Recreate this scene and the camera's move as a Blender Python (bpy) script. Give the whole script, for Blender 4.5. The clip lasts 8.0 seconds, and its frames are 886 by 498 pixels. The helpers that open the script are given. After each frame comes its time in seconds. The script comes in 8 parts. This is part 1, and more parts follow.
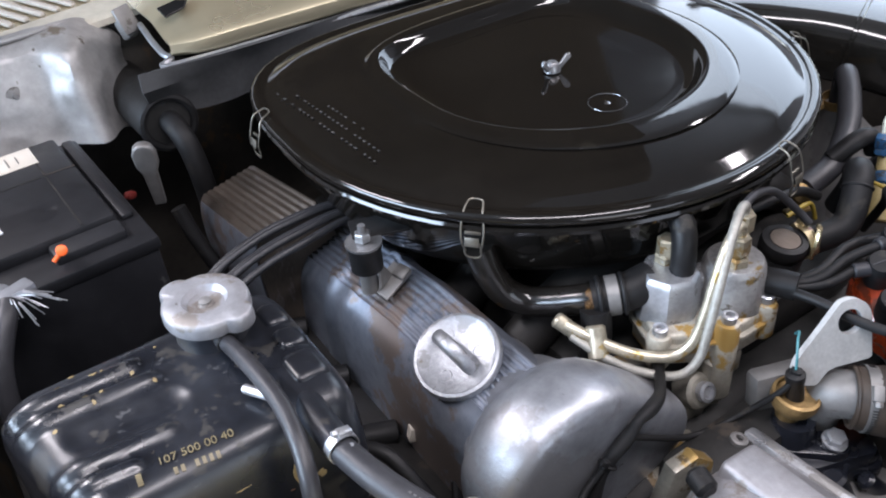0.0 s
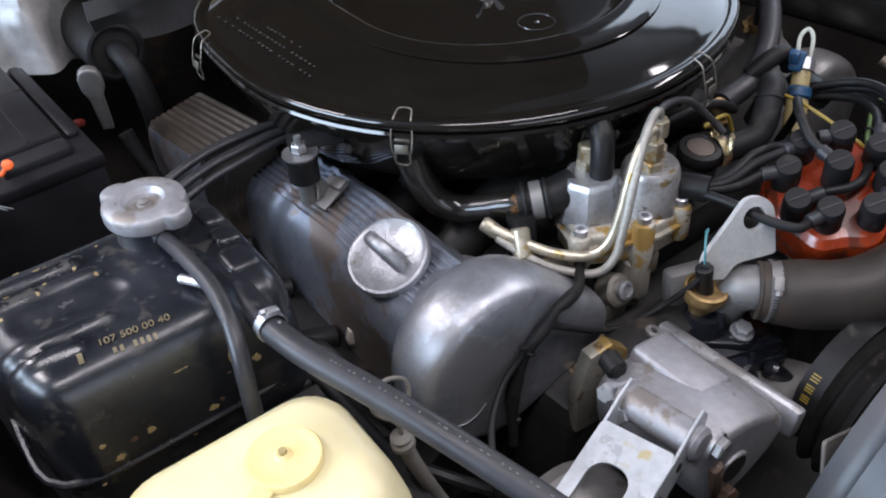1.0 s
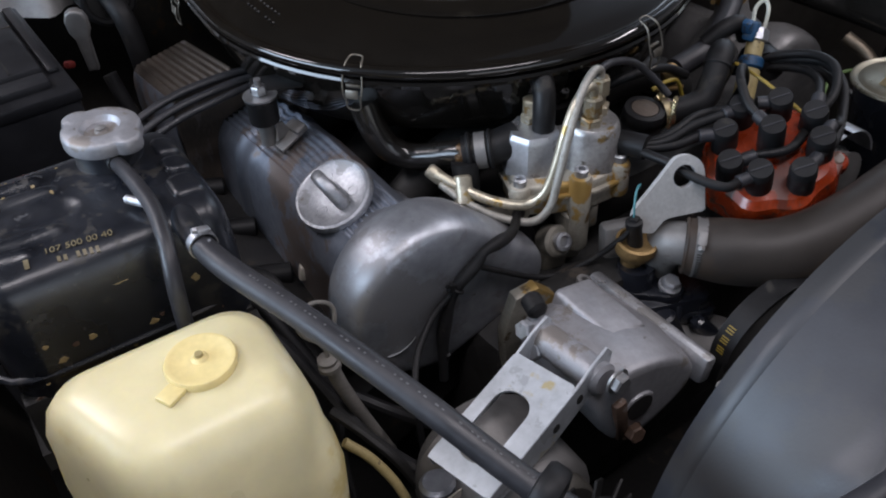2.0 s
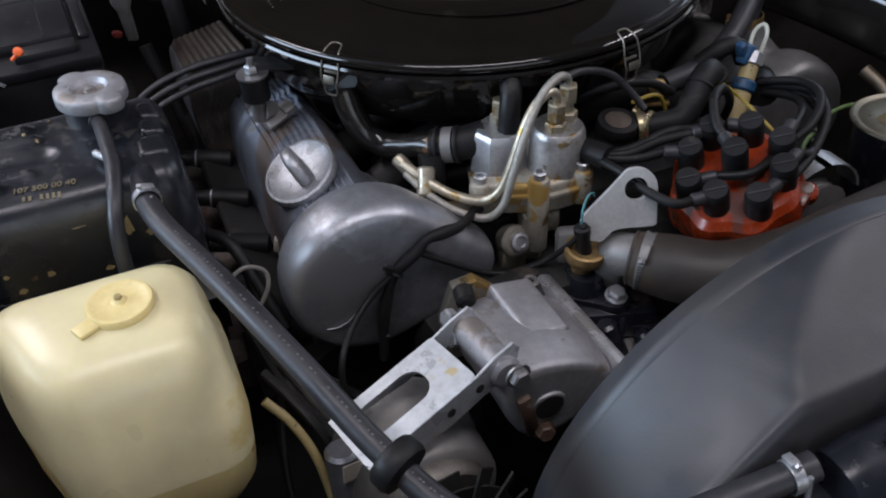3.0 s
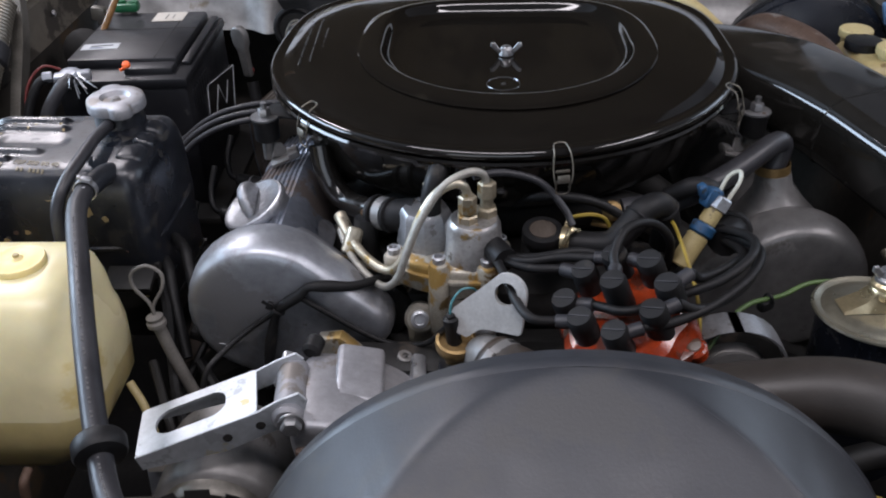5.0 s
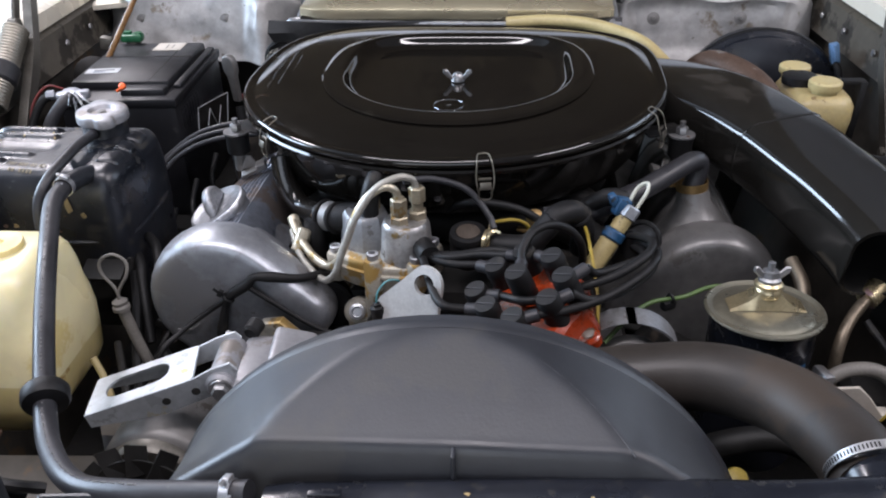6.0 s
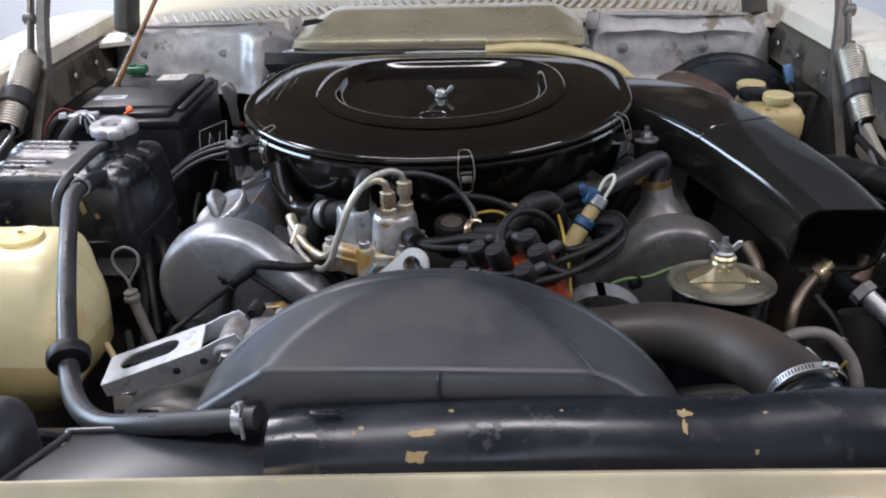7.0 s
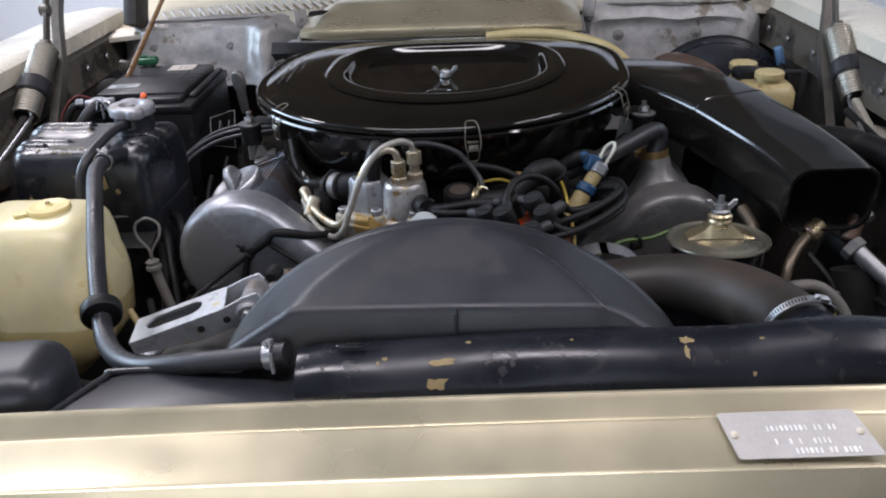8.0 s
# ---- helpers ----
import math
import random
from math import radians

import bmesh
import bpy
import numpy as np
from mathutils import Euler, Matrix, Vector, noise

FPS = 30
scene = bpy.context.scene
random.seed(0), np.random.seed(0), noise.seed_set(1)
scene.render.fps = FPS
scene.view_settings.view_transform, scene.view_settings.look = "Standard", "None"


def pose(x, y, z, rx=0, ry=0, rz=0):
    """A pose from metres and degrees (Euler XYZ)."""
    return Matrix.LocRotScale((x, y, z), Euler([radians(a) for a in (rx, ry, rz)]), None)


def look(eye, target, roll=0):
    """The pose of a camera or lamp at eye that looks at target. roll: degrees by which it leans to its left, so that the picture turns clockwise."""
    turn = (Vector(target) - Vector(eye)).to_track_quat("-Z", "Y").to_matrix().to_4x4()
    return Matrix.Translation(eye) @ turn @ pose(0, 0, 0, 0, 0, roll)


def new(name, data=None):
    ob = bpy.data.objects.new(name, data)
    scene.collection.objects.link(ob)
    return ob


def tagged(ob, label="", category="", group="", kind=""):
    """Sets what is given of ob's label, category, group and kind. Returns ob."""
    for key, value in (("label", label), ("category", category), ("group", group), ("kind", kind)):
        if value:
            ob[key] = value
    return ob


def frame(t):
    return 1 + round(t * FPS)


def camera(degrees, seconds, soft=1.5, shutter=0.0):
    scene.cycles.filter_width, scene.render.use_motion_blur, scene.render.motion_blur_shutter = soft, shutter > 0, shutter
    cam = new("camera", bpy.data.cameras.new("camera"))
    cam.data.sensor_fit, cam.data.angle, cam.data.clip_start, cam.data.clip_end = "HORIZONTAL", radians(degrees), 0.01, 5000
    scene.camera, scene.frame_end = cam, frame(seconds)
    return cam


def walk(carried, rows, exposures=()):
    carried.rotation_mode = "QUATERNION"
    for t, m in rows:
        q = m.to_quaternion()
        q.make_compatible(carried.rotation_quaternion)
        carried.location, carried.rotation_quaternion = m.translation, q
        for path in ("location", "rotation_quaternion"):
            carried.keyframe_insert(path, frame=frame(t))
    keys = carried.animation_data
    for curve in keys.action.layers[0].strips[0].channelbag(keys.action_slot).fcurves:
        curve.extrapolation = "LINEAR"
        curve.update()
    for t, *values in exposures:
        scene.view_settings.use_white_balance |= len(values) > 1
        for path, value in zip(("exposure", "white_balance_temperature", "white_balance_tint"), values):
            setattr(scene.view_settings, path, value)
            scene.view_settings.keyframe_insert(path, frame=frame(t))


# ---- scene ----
cam = camera(55.4, 8.0, 2.0)
PATH = [
    (0, (-0.529, -0.534, 1.259), (0.309, 0.830, 0.060), -5.0),
    (0.5, (-0.537, -0.564, 1.251), (0.323, 0.753, 0.015), -4.8),
    (1, (-0.535, -0.603, 1.242), (0.318, 0.683, -0.030), -4.5),
    (1.5, (-0.528, -0.643, 1.239), (0.306, 0.628, -0.061), -3.8),
    (2.8, (-0.424, -0.765, 1.235), (0.202, 0.629, -0.056), -2.6),
    (3, (-0.397, -0.783, 1.238), (0.176, 0.641, -0.044), -2.6),
    (3.5, (-0.307, -0.825, 1.241), (0.091, 0.687, -0.006), -3.2),
    (4, (-0.207, -0.854, 1.24), (0.004, 0.735, 0.044), -3.2),
    (4.5, (-0.116, -0.87, 1.239), (-0.075, 0.769, 0.094), -2.6),
    (4.7, (-0.085, -0.876, 1.242), (-0.096, 0.773, 0.11), -2.2),
    (5.8, (0.056, -0.959, 1.245), (-0.096, 0.747, 0.213), -1.4),
    (6, (0.071, -0.985, 1.245), (-0.085, 0.734, 0.235), -1.6),
    (6.5, (0.083, -1.041, 1.229), (-0.059, 0.718, 0.288), -1.7),
    (7, (0.082, -1.096, 1.213), (-0.05, 0.693, 0.329), -2.0),
    (7.5, (0.073, -1.134, 1.199), (-0.05, 0.668, 0.341), -2.3),
    (8, (0.069, -1.159, 1.185), (-0.054, 0.641, 0.323), -2.7),
]
walk(cam, [(t, look(eye, target, roll)) for t, eye, target, roll in PATH], [(0, 0.40), (0.7, 0.22), (1.5, -0.32), (3.0, -0.68), (3.6, -0.62), (4.5, -0.40), (6.0, 0.16), (6.5, 0.20), (7.0, -0.02), (8.0, -0.36)])

# ---- world and lights ----
world = bpy.data.worlds.new("world")
scene.world = world
world.use_nodes = True
sky = world.node_tree.nodes.new("ShaderNodeTexSky")
sky.sky_type, sky.sun_disc, sky.sun_elevation, sky.sun_rotation = "NISHITA", False, radians(40), radians(200)
world.node_tree.links.new(sky.outputs[0], world.node_tree.nodes["Background"].inputs[0])
world.node_tree.nodes["Background"].inputs[1].default_value = 0.1


def window_light(name, size_x, size_y, watts, m, colour=(1, 1, 1)):
    data = bpy.data.lights.new(name, "AREA")
    data.shape, data.size, data.size_y, data.energy, data.color = "RECTANGLE", size_x, size_y, watts, colour
    ob = new(name, data)
    ob.matrix_basis = m
    return ob


DAY = (0.72, 0.83, 1.0)
# Fill light from the front, through a doorway that is only assumed.
window_light("assumed_doorway_daylight", 3.6, 2.6, 60, look((-0.6, -5.1, 1.6), (-0.6, 0, 1.3)), (0.80, 0.86, 1.0))
# Unseen west window, its power raised to whiten the fenders.
window_light("side_window_daylight", 3.0, 1.3, 300, look((-3.9, 0.6, 2.1), (0, 0.3, 1.0)), (0.64, 0.79, 1.0))
window_light("side_window_daylight", 2.3, 1.5, 40, look((3.9, 1.95, 2.5), (0, 0.6, 1.0)), DAY)
# Assumed tubes: first gives long highlights, the others brighten fenders and right side.
for lx, ly, watts, turn in ((-0.5, -1.0, 58, 90), (-2.0, 1.8, 125, 0), (2.3, -0.9, 75, 0)):
    window_light("assumed_ceiling_tube", 0.28, 2.2, watts, pose(lx, ly, 3.19, 0, 0, turn), (1.0, 0.94, 1.0))
scene.view_settings.exposure = 0.0

# ---- mesh tools ----
def thing(name, at, label, category, group="", kind=""):
    ob = new(name)
    ob.empty_display_size = 0.02
    ob.matrix_basis = Matrix.Translation(at)
    return tagged(ob, label, category, group, kind)


def finish(name, bm, material, angle=38):
    bmesh.ops.recalc_face_normals(bm, faces=bm.faces)
    data = bpy.data.meshes.new(name)
    bm.to_mesh(data)
    bm.free()
    data.materials.append(material)
    for face in data.polygons:
        face.use_smooth = True
    data.set_sharp_from_angle(angle=radians(angle))
    return data


def part(name, bm, material, parent, label="", angle=38):
    """One mesh object under a thing or a part; the mesh is given in the place's own metres."""
    ob = new(name, finish(name, bm, material, angle))
    ob.parent = parent
    if parent.data is None:
        ob.matrix_parent_inverse = Matrix.Translation(-parent.matrix_basis.translation)
    return tagged(ob, label)


def solid(name, bm, material, label, category="", kind="", group="", angle=38):
    """A thing of one mesh, its origin at its lowest middle."""
    xs = [v.co for v in bm.verts]
    base = Vector((sum(c.x for c in xs) / len(xs), sum(c.y for c in xs) / len(xs), min(c.z for c in xs)))
    bmesh.ops.translate(bm, verts=bm.verts, vec=-base)
    ob = new(name, finish(name, bm, material, angle))
    ob.matrix_basis = Matrix.Translation(base)
    return tagged(ob, label, category, group, kind)


def join(*many):
    out = bmesh.new()
    for bm in many:
        data = bpy.data.meshes.new("scratch")
        bm.to_mesh(data)
        bm.free()
        out.from_mesh(data)
        bpy.data.meshes.remove(data)
    return out


def moved(bm, m):
    bmesh.ops.transform(bm, matrix=m, verts=bm.verts)
    return bm


def box(size, m=None, bevel=0.0, segs=2):
    bm = bmesh.new()
    bmesh.ops.create_cube(bm, size=1)
    bmesh.ops.scale(bm, vec=size, verts=bm.verts)
    if bevel:
        bmesh.ops.bevel(bm, geom=list(bm.edges), offset=bevel, segments=segs, profile=0.5, affect="EDGES")
    return moved(bm, m) if m else bm


def loft(rings, closed=True, caps=True):
    """Skin over rings of equally many points."""
    bm = bmesh.new()
    rows = [[bm.verts.new(p) for p in ring] for ring in rings]
    n = len(rows[0])
    for a, b in zip(rows, rows[1:]):
        for i in range(n if closed else n - 1):
            j = (i + 1) % n
            bm.faces.new((a[i], a[j], b[j], b[i]))
    if caps and closed:
        bm.faces.new(rows[0][::-1])
        bm.faces.new(rows[-1])
    return bm


def frame_on(axis):
    """A turn that takes z to the axis."""
    return Vector(axis).normalized().to_track_quat("Z", "Y").to_matrix().to_4x4()


def lathe(profile, at=(0, 0, 0), axis=(0, 0, 1), segs=28, caps=True):
    """Turns (radius, height) pairs about the axis through at."""
    m = Matrix.Translation(at) @ frame_on(axis)
    rings = [[m @ Vector((r * math.cos(2 * math.pi * i / segs), r * math.sin(2 * math.pi * i / segs), h)) for i in range(segs)] for r, h in profile]
    return loft(rings, True, caps)


def rod(a, b, r, segs=14, bevel=0.0):
    a, b = Vector(a), Vector(b)
    length = (b - a).length
    c = min(bevel, r * 0.6, length * 0.4)
    profile = [(r - c, 0), (r, c), (r, length - c), (r - c, length)] if c else [(r, 0), (r, length)]
    return lathe(profile, a, b - a, segs)


def hexagon(at, axis, across, height, turn=0.0):
    bm = lathe([(across * 0.46, 0), (across * 0.577, 0.0012), (across * 0.577, height - 0.0015), (across * 0.48, height)], (0, 0, 0), (0, 0, 1), 6)
    return moved(bm, Matrix.Translation(at) @ frame_on(axis) @ Matrix.Rotation(turn, 4, "Z"))


def smooth_line(points, steps=8):
    """A Catmull-Rom line through the points."""
    p = [Vector(q) for q in points]
    p = [2 * p[0] - p[1]] + p + [2 * p[-1] - p[-2]]
    out = []
    for i in range(1, len(p) - 2):
        a, b, c, d = p[i - 1:i + 3]
        for k in range(steps):
            t = k / steps
            out.append(0.5 * ((2 * b) + (c - a) * t + (2 * a - 5 * b + 4 * c - d) * t * t + (3 * b - a - 3 * c + d) * t ** 3))
    return out + [p[-2]]


def tube(points, radius, segs=12, steps=8, wavy=None):
    """A round tube along a smooth line; radius may be a function of the way from 0 to 1."""
    line = smooth_line(points, steps)
    side = None
    rings = []
    for i, p in enumerate(line):
        t = (line[min(i + 1, len(line) - 1)] - line[max(i - 1, 0)]).normalized()
        if side is None:
            side = t.orthogonal().normalized()
        side = (side - t * side.dot(t)).normalized()
        up = t.cross(side)
        s = i / (len(line) - 1)
        r = radius(s) if callable(radius) else radius
        rings.append([p + (side * math.cos(2 * math.pi * k / segs) + up * math.sin(2 * math.pi * k / segs)) * r for k in range(segs)])
    return loft(rings)


def prism(outline, depth, m=None, bevel=0.0, segs=2):
    """An outline (x, y) raised to depth along z."""
    bm = bmesh.new()
    low = [bm.verts.new((x, y, 0)) for x, y in outline]
    face = bm.faces.new(low)
    made = bmesh.ops.extrude_face_region(bm, geom=[face])
    top = [g for g in made["geom"] if isinstance(g, bmesh.types.BMVert)]
    bmesh.ops.translate(bm, verts=top, vec=(0, 0, depth))
    if bevel:
        edges = [e for e in bm.edges if abs(e.verts[0].co.z - e.verts[1].co.z) < 1e-6]
        bmesh.ops.bevel(bm, geom=edges, offset=bevel, segments=segs, profile=0.5, affect="EDGES")
    return moved(bm, m) if m else bm


def round_rect(w, h, r, n=5):
    out = []
    for cx, cy, a in ((w / 2 - r, h / 2 - r, 0), (r - w / 2, h / 2 - r, 90), (r - w / 2, r - h / 2, 180), (w / 2 - r, r - h / 2, 270)):
        out += [(cx + r * math.cos(radians(a + 90 * k / n)), cy + r * math.sin(radians(a + 90 * k / n))) for k in range(n + 1)]
    return out


def hull_circles(a, ra, b, rb, n=16):
    """Outline round two circles."""
    a, b = Vector(a), Vector(b)
    d = b - a
    base = math.atan2(d.y, d.x)
    spread = math.acos((ra - rb) / d.length)
    out = []
    for k in range(n + 1):
        q = base + spread + (2 * math.pi - 2 * spread) * k / n
        out.append((a.x + ra * math.cos(q), a.y + ra * math.sin(q)))
    for k in range(n // 2 + 1):
        q = base - spread + 2 * spread * k / (n // 2)
        out.append((b.x + rb * math.cos(q), b.y + rb * math.sin(q)))
    return out


def plate_with_hole(outer, inner, thick, m=None):
    """A flat plate between two outlines of equally many points."""
    rings = [[(x, y, 0) for x, y in inner], [(x, y, 0) for x, y in outer], [(x, y, thick) for x, y in outer], [(x, y, thick) for x, y in inner], [(x, y, 0) for x, y in inner]]
    bm = loft(rings, True, False)
    bmesh.ops.remove_doubles(bm, verts=bm.verts, dist=1e-6)
    return moved(bm, m) if m else bm


def axes(at, x, y):
    """A pose at a place with x and about y given."""
    x = Vector(x).normalized()
    z = x.cross(Vector(y)).normalized()
    y = z.cross(x)
    return Matrix.Translation(at) @ Matrix((x, y, z)).transposed().to_4x4()


def ring(at, axis, r, tube_r, segs=28, around=8):
    m = Matrix.Translation(at) @ frame_on(axis)
    rings = []
    for i in range(segs):
        a = 2 * math.pi * i / segs
        rings.append([m @ Vector(((r + tube_r * math.cos(2 * math.pi * k / around)) * math.cos(a), (r + tube_r * math.cos(2 * math.pi * k / around)) * math.sin(a), tube_r * math.sin(2 * math.pi * k / around))) for k in range(around)])
    bm = loft(rings + [rings[0]], True, False)
    bmesh.ops.remove_doubles(bm, verts=bm.verts, dist=1e-7)
    return bm


def writing(text, height, m, depth=0.0006):
    data = bpy.data.curves.new("writing", "FONT")
    data.body, data.size, data.extrude, data.align_x, data.align_y = text, height, depth, "CENTER", "CENTER"
    ob = bpy.data.objects.new("writing", data)
    mesh = bpy.data.meshes.new_from_object(ob)
    bm = bmesh.new()
    bm.from_mesh(mesh)
    bpy.data.objects.remove(ob)
    bpy.data.curves.remove(data)
    bpy.data.meshes.remove(mesh)
    return moved(bm, m)


def band_clamp(at, axis, r, width, parent, material, screw_at=0.0):
    """A worm-drive hose clamp: the band, its ribs and its screw housing."""
    m = Matrix.Translation(at) @ frame_on(axis)
    band = part("band", lathe([(r, -width / 2), (r + 0.001, -width / 2), (r + 0.001, width / 2), (r, width / 2)], at, axis, 32, False), material, parent)
    house = box((width * 0.9, width * 1.4, width * 0.55), m @ Matrix.Rotation(screw_at, 4, "Z") @ pose(r + width * 0.25, 0, 0, 0, 90, 0), 0.001)
    part("screw_housing", house, material, band)
    part("screw", moved(hexagon((0, 0, 0), (0, 1, 0), width * 0.62, width * 0.5), m @ Matrix.Rotation(screw_at, 4, "Z") @ pose(r + width * 0.35, width * 0.7, 0)), material, band)
    if r > 0.02:
        for k in range(int(r * 2200)):
            m2 = m @ Matrix.Rotation(screw_at + 0.5 + k * 0.085, 4, "Z") @ pose(r + 0.0011, 0, 0)
            part("slot", box((0.0004, 0.0011, width * 0.55), m2), GRIME_SHADE, band)
    return band

# ---- materials ----
def paint(name, colour, rough=0.5, metal=0.0, var=0.15, scale=14.0, bump=0.0, bscale=300.0, spots=(), rvar=0.12, coat=0.0, sss=0.0, stretch=(1, 1, 1), spec=0.5):
    """A surface with cloudy and fine variation of colour and gloss, fine relief, and patches (colour, threshold, scale, roughness)."""
    mat = bpy.data.materials.new(name)
    mat.use_nodes = True
    nodes, link = mat.node_tree.nodes, mat.node_tree.links.new
    skin = nodes["Principled BSDF"]
    where = nodes.new("ShaderNodeTexCoord")
    squash = nodes.new("ShaderNodeMapping")
    squash.inputs["Scale"].default_value = stretch
    link(where.outputs["Object"], squash.inputs[0])

    def cloud(size, detail=4.0, rough_detail=0.6):
        n = nodes.new("ShaderNodeTexNoise")
        n.inputs["Scale"].default_value, n.inputs["Detail"].default_value, n.inputs["Roughness"].default_value = size, detail, rough_detail
        link(squash.outputs[0], n.inputs["Vector"])
        return n.outputs["Fac"]

    def mix(fac, a, b, blend="MIX"):
        n = nodes.new("ShaderNodeMix")
        n.data_type, n.blend_type = "RGBA", blend
        for socket, value in ((n.inputs[0], fac), (n.inputs[6], a), (n.inputs[7], b)):
            if isinstance(value, (tuple, list)):
                socket.default_value = (*value, 1)[:4]
            elif isinstance(value, (int, float)):
                socket.default_value = value
            else:
                link(value, socket)
        return n.outputs[2]

    def between(value, a, b, c, d):
        n = nodes.new("ShaderNodeMapRange")
        n.inputs[1].default_value, n.inputs[2].default_value, n.inputs[3].default_value, n.inputs[4].default_value = a, b, c, d
        link(value, n.inputs[0])
        return n.outputs[0]

    broad, fine = cloud(scale, 3), cloud(scale * 9, 5)
    dark = tuple(c * (1 - var) for c in colour)
    light = tuple(min(1, c * (1 + var)) for c in colour)
    tint = mix(between(broad, 0.3, 0.7, 0, 1), dark, light)
    tint = mix(0.5, tint, mix(between(fine, 0.3, 0.7, 0, 1), dark, light))
    gloss = between(broad, 0.3, 0.7, max(0.02, rough - rvar), min(1, rough + rvar))
    shine = metal
    for patch, threshold, size, patch_rough in spots:
        mask = between(cloud(size, 6, 0.65), threshold, threshold + 0.035, 0, 1)
        tint = mix(mask, tint, patch)
        n = nodes.new("ShaderNodeMix")
        link(mask, n.inputs[0])
        link(gloss, n.inputs[2])
        n.inputs[3].default_value = patch_rough
        gloss = n.outputs[0]
    link(tint, skin.inputs["Base Color"])
    link(gloss, skin.inputs["Roughness"])
    skin.inputs["Metallic"].default_value = shine
    skin.inputs["Specular IOR Level"].default_value = spec
    skin.inputs["Coat Weight"].default_value = coat
    skin.inputs["Coat Roughness"].default_value = 0.08
    if sss:
        skin.inputs["Subsurface Weight"].default_value = sss
        skin.inputs["Subsurface Radius"].default_value = (0.02, 0.015, 0.006)
        skin.inputs["Subsurface Scale"].default_value = 0.6
    if bump:
        relief = nodes.new("ShaderNodeBump")
        relief.inputs["Strength"].default_value = min(1, bump)
        relief.inputs["Distance"].default_value = 0.0015
        link(mix(0.35, cloud(bscale, 4), cloud(bscale * 0.12, 3)), relief.inputs["Height"])
        link(relief.outputs[0], skin.inputs["Normal"])
    return mat


GLOSS_BLACK = paint("gloss_black_enamel", (0.0058, 0.0050, 0.0042), 0.065, var=0.3, rvar=0.03, bump=0.02, bscale=60, coat=0.1, spec=0.42, spots=(((0.010, 0.0088, 0.0068), 0.64, 9, 0.12), ((0.03, 0.028, 0.025), 0.76, 90, 0.3)))
# Pale dust patches also paint in the surroundings mirrored on the duct's top.
DUCT_BLACK = paint("dusty_gloss_black_sheen", (0.011, 0.0102, 0.009), 0.09, var=0.3, rvar=0.04, bump=0.03, bscale=50, spec=0.5, spots=(((0.026, 0.023, 0.020), 0.58, 11, 0.16), ((0.05, 0.046, 0.04), 0.72, 60, 0.4)))
SATIN_BLACK = paint("satin_black_plastic", (0.0195, 0.0212, 0.0255), 0.43, var=0.22, scale=7, bump=0.12, bscale=450, spec=0.45, spots=(((0.026, 0.0262, 0.0275), 0.58, 5, 0.48), ((0.042, 0.037, 0.031), 0.66, 9, 0.6), ((0.055, 0.051, 0.046), 0.71, 45, 0.7), ((0.10, 0.095, 0.088), 0.765, 130, 0.6)))
CHIPPED = paint("chipped_black_paint", (0.0085, 0.010, 0.014), 0.34, var=0.4, bump=0.34, bscale=60, spec=0.55, rvar=0.12, spots=(((0.022, 0.021, 0.020), 0.57, 40, 0.5), ((0.040, 0.042, 0.046), 0.66, 90, 0.55), ((0.22, 0.16, 0.06), 0.70, 34, 0.55)))
RAD_BLACK = paint("scuffed_black_paint", (0.0085, 0.0098, 0.014), 0.28, var=0.35, bump=0.14, bscale=60, spots=(((0.017, 0.017, 0.018), 0.60, 60, 0.40), ((0.40, 0.28, 0.10), 0.735, 28, 0.6)))
CHIP_GOLD = paint("bare_ochre_primer", (0.25, 0.185, 0.085), 0.6, var=0.35, scale=150, bump=0.3)
RUBBER = paint("black_rubber", (0.009, 0.009, 0.0095), 0.5, var=0.35, bump=0.16, bscale=400, spec=0.22, spots=(((0.026, 0.024, 0.021), 0.62, 35, 0.7),))
GREY_RUBBER = paint("worn_grey_rubber", (0.022, 0.022, 0.025), 0.44, var=0.35, bump=0.15, bscale=500, spec=0.4, spots=(((0.055, 0.054, 0.052), 0.66, 60, 0.7),))
BROWN_RUBBER = paint("dusty_brown_rubber", (0.023, 0.0185, 0.0155), 0.5, var=0.25, scale=6, bump=0.16, bscale=350, spec=0.34, spots=(((0.034, 0.0245, 0.018), 0.56, 6, 0.56), ((0.05, 0.043, 0.036), 0.72, 60, 0.66)))
CAST = paint("cast_aluminium", (0.315, 0.33, 0.36), 0.38, metal=0.76, var=0.3, scale=9, bump=0.26, bscale=420, rvar=0.1, spots=(((0.25, 0.252, 0.265), 0.55, 10, 0.46), ((0.37, 0.37, 0.38), 0.66, 18, 0.42), ((0.16, 0.15, 0.14), 0.67, 45, 0.55)))
MATT_CAST = paint("matt_cast_aluminium", (0.29, 0.29, 0.305), 0.48, metal=0.62, var=0.25, scale=14, bump=0.34, bscale=600, spots=(((0.22, 0.20, 0.185), 0.57, 14, 0.52), ((0.09, 0.075, 0.062), 0.67, 40, 0.6)))
OILY_CAST = paint("oil_soaked_cast_aluminium", (0.25, 0.235, 0.20), 0.44, metal=0.55, var=0.3, scale=25, bump=0.3, bscale=420, spots=(((0.25, 0.165, 0.055), 0.55, 22, 0.38), ((0.09, 0.062, 0.03), 0.61, 45, 0.42), ((0.03, 0.025, 0.02), 0.68, 70, 0.5)))
UNION = paint("dirty_yellowed_union", (0.27, 0.235, 0.17), 0.44, metal=0.6, var=0.35, scale=50, bump=0.3, bscale=320, spots=(((0.20, 0.125, 0.045), 0.56, 60, 0.45), ((0.40, 0.39, 0.36), 0.64, 80, 0.5)))
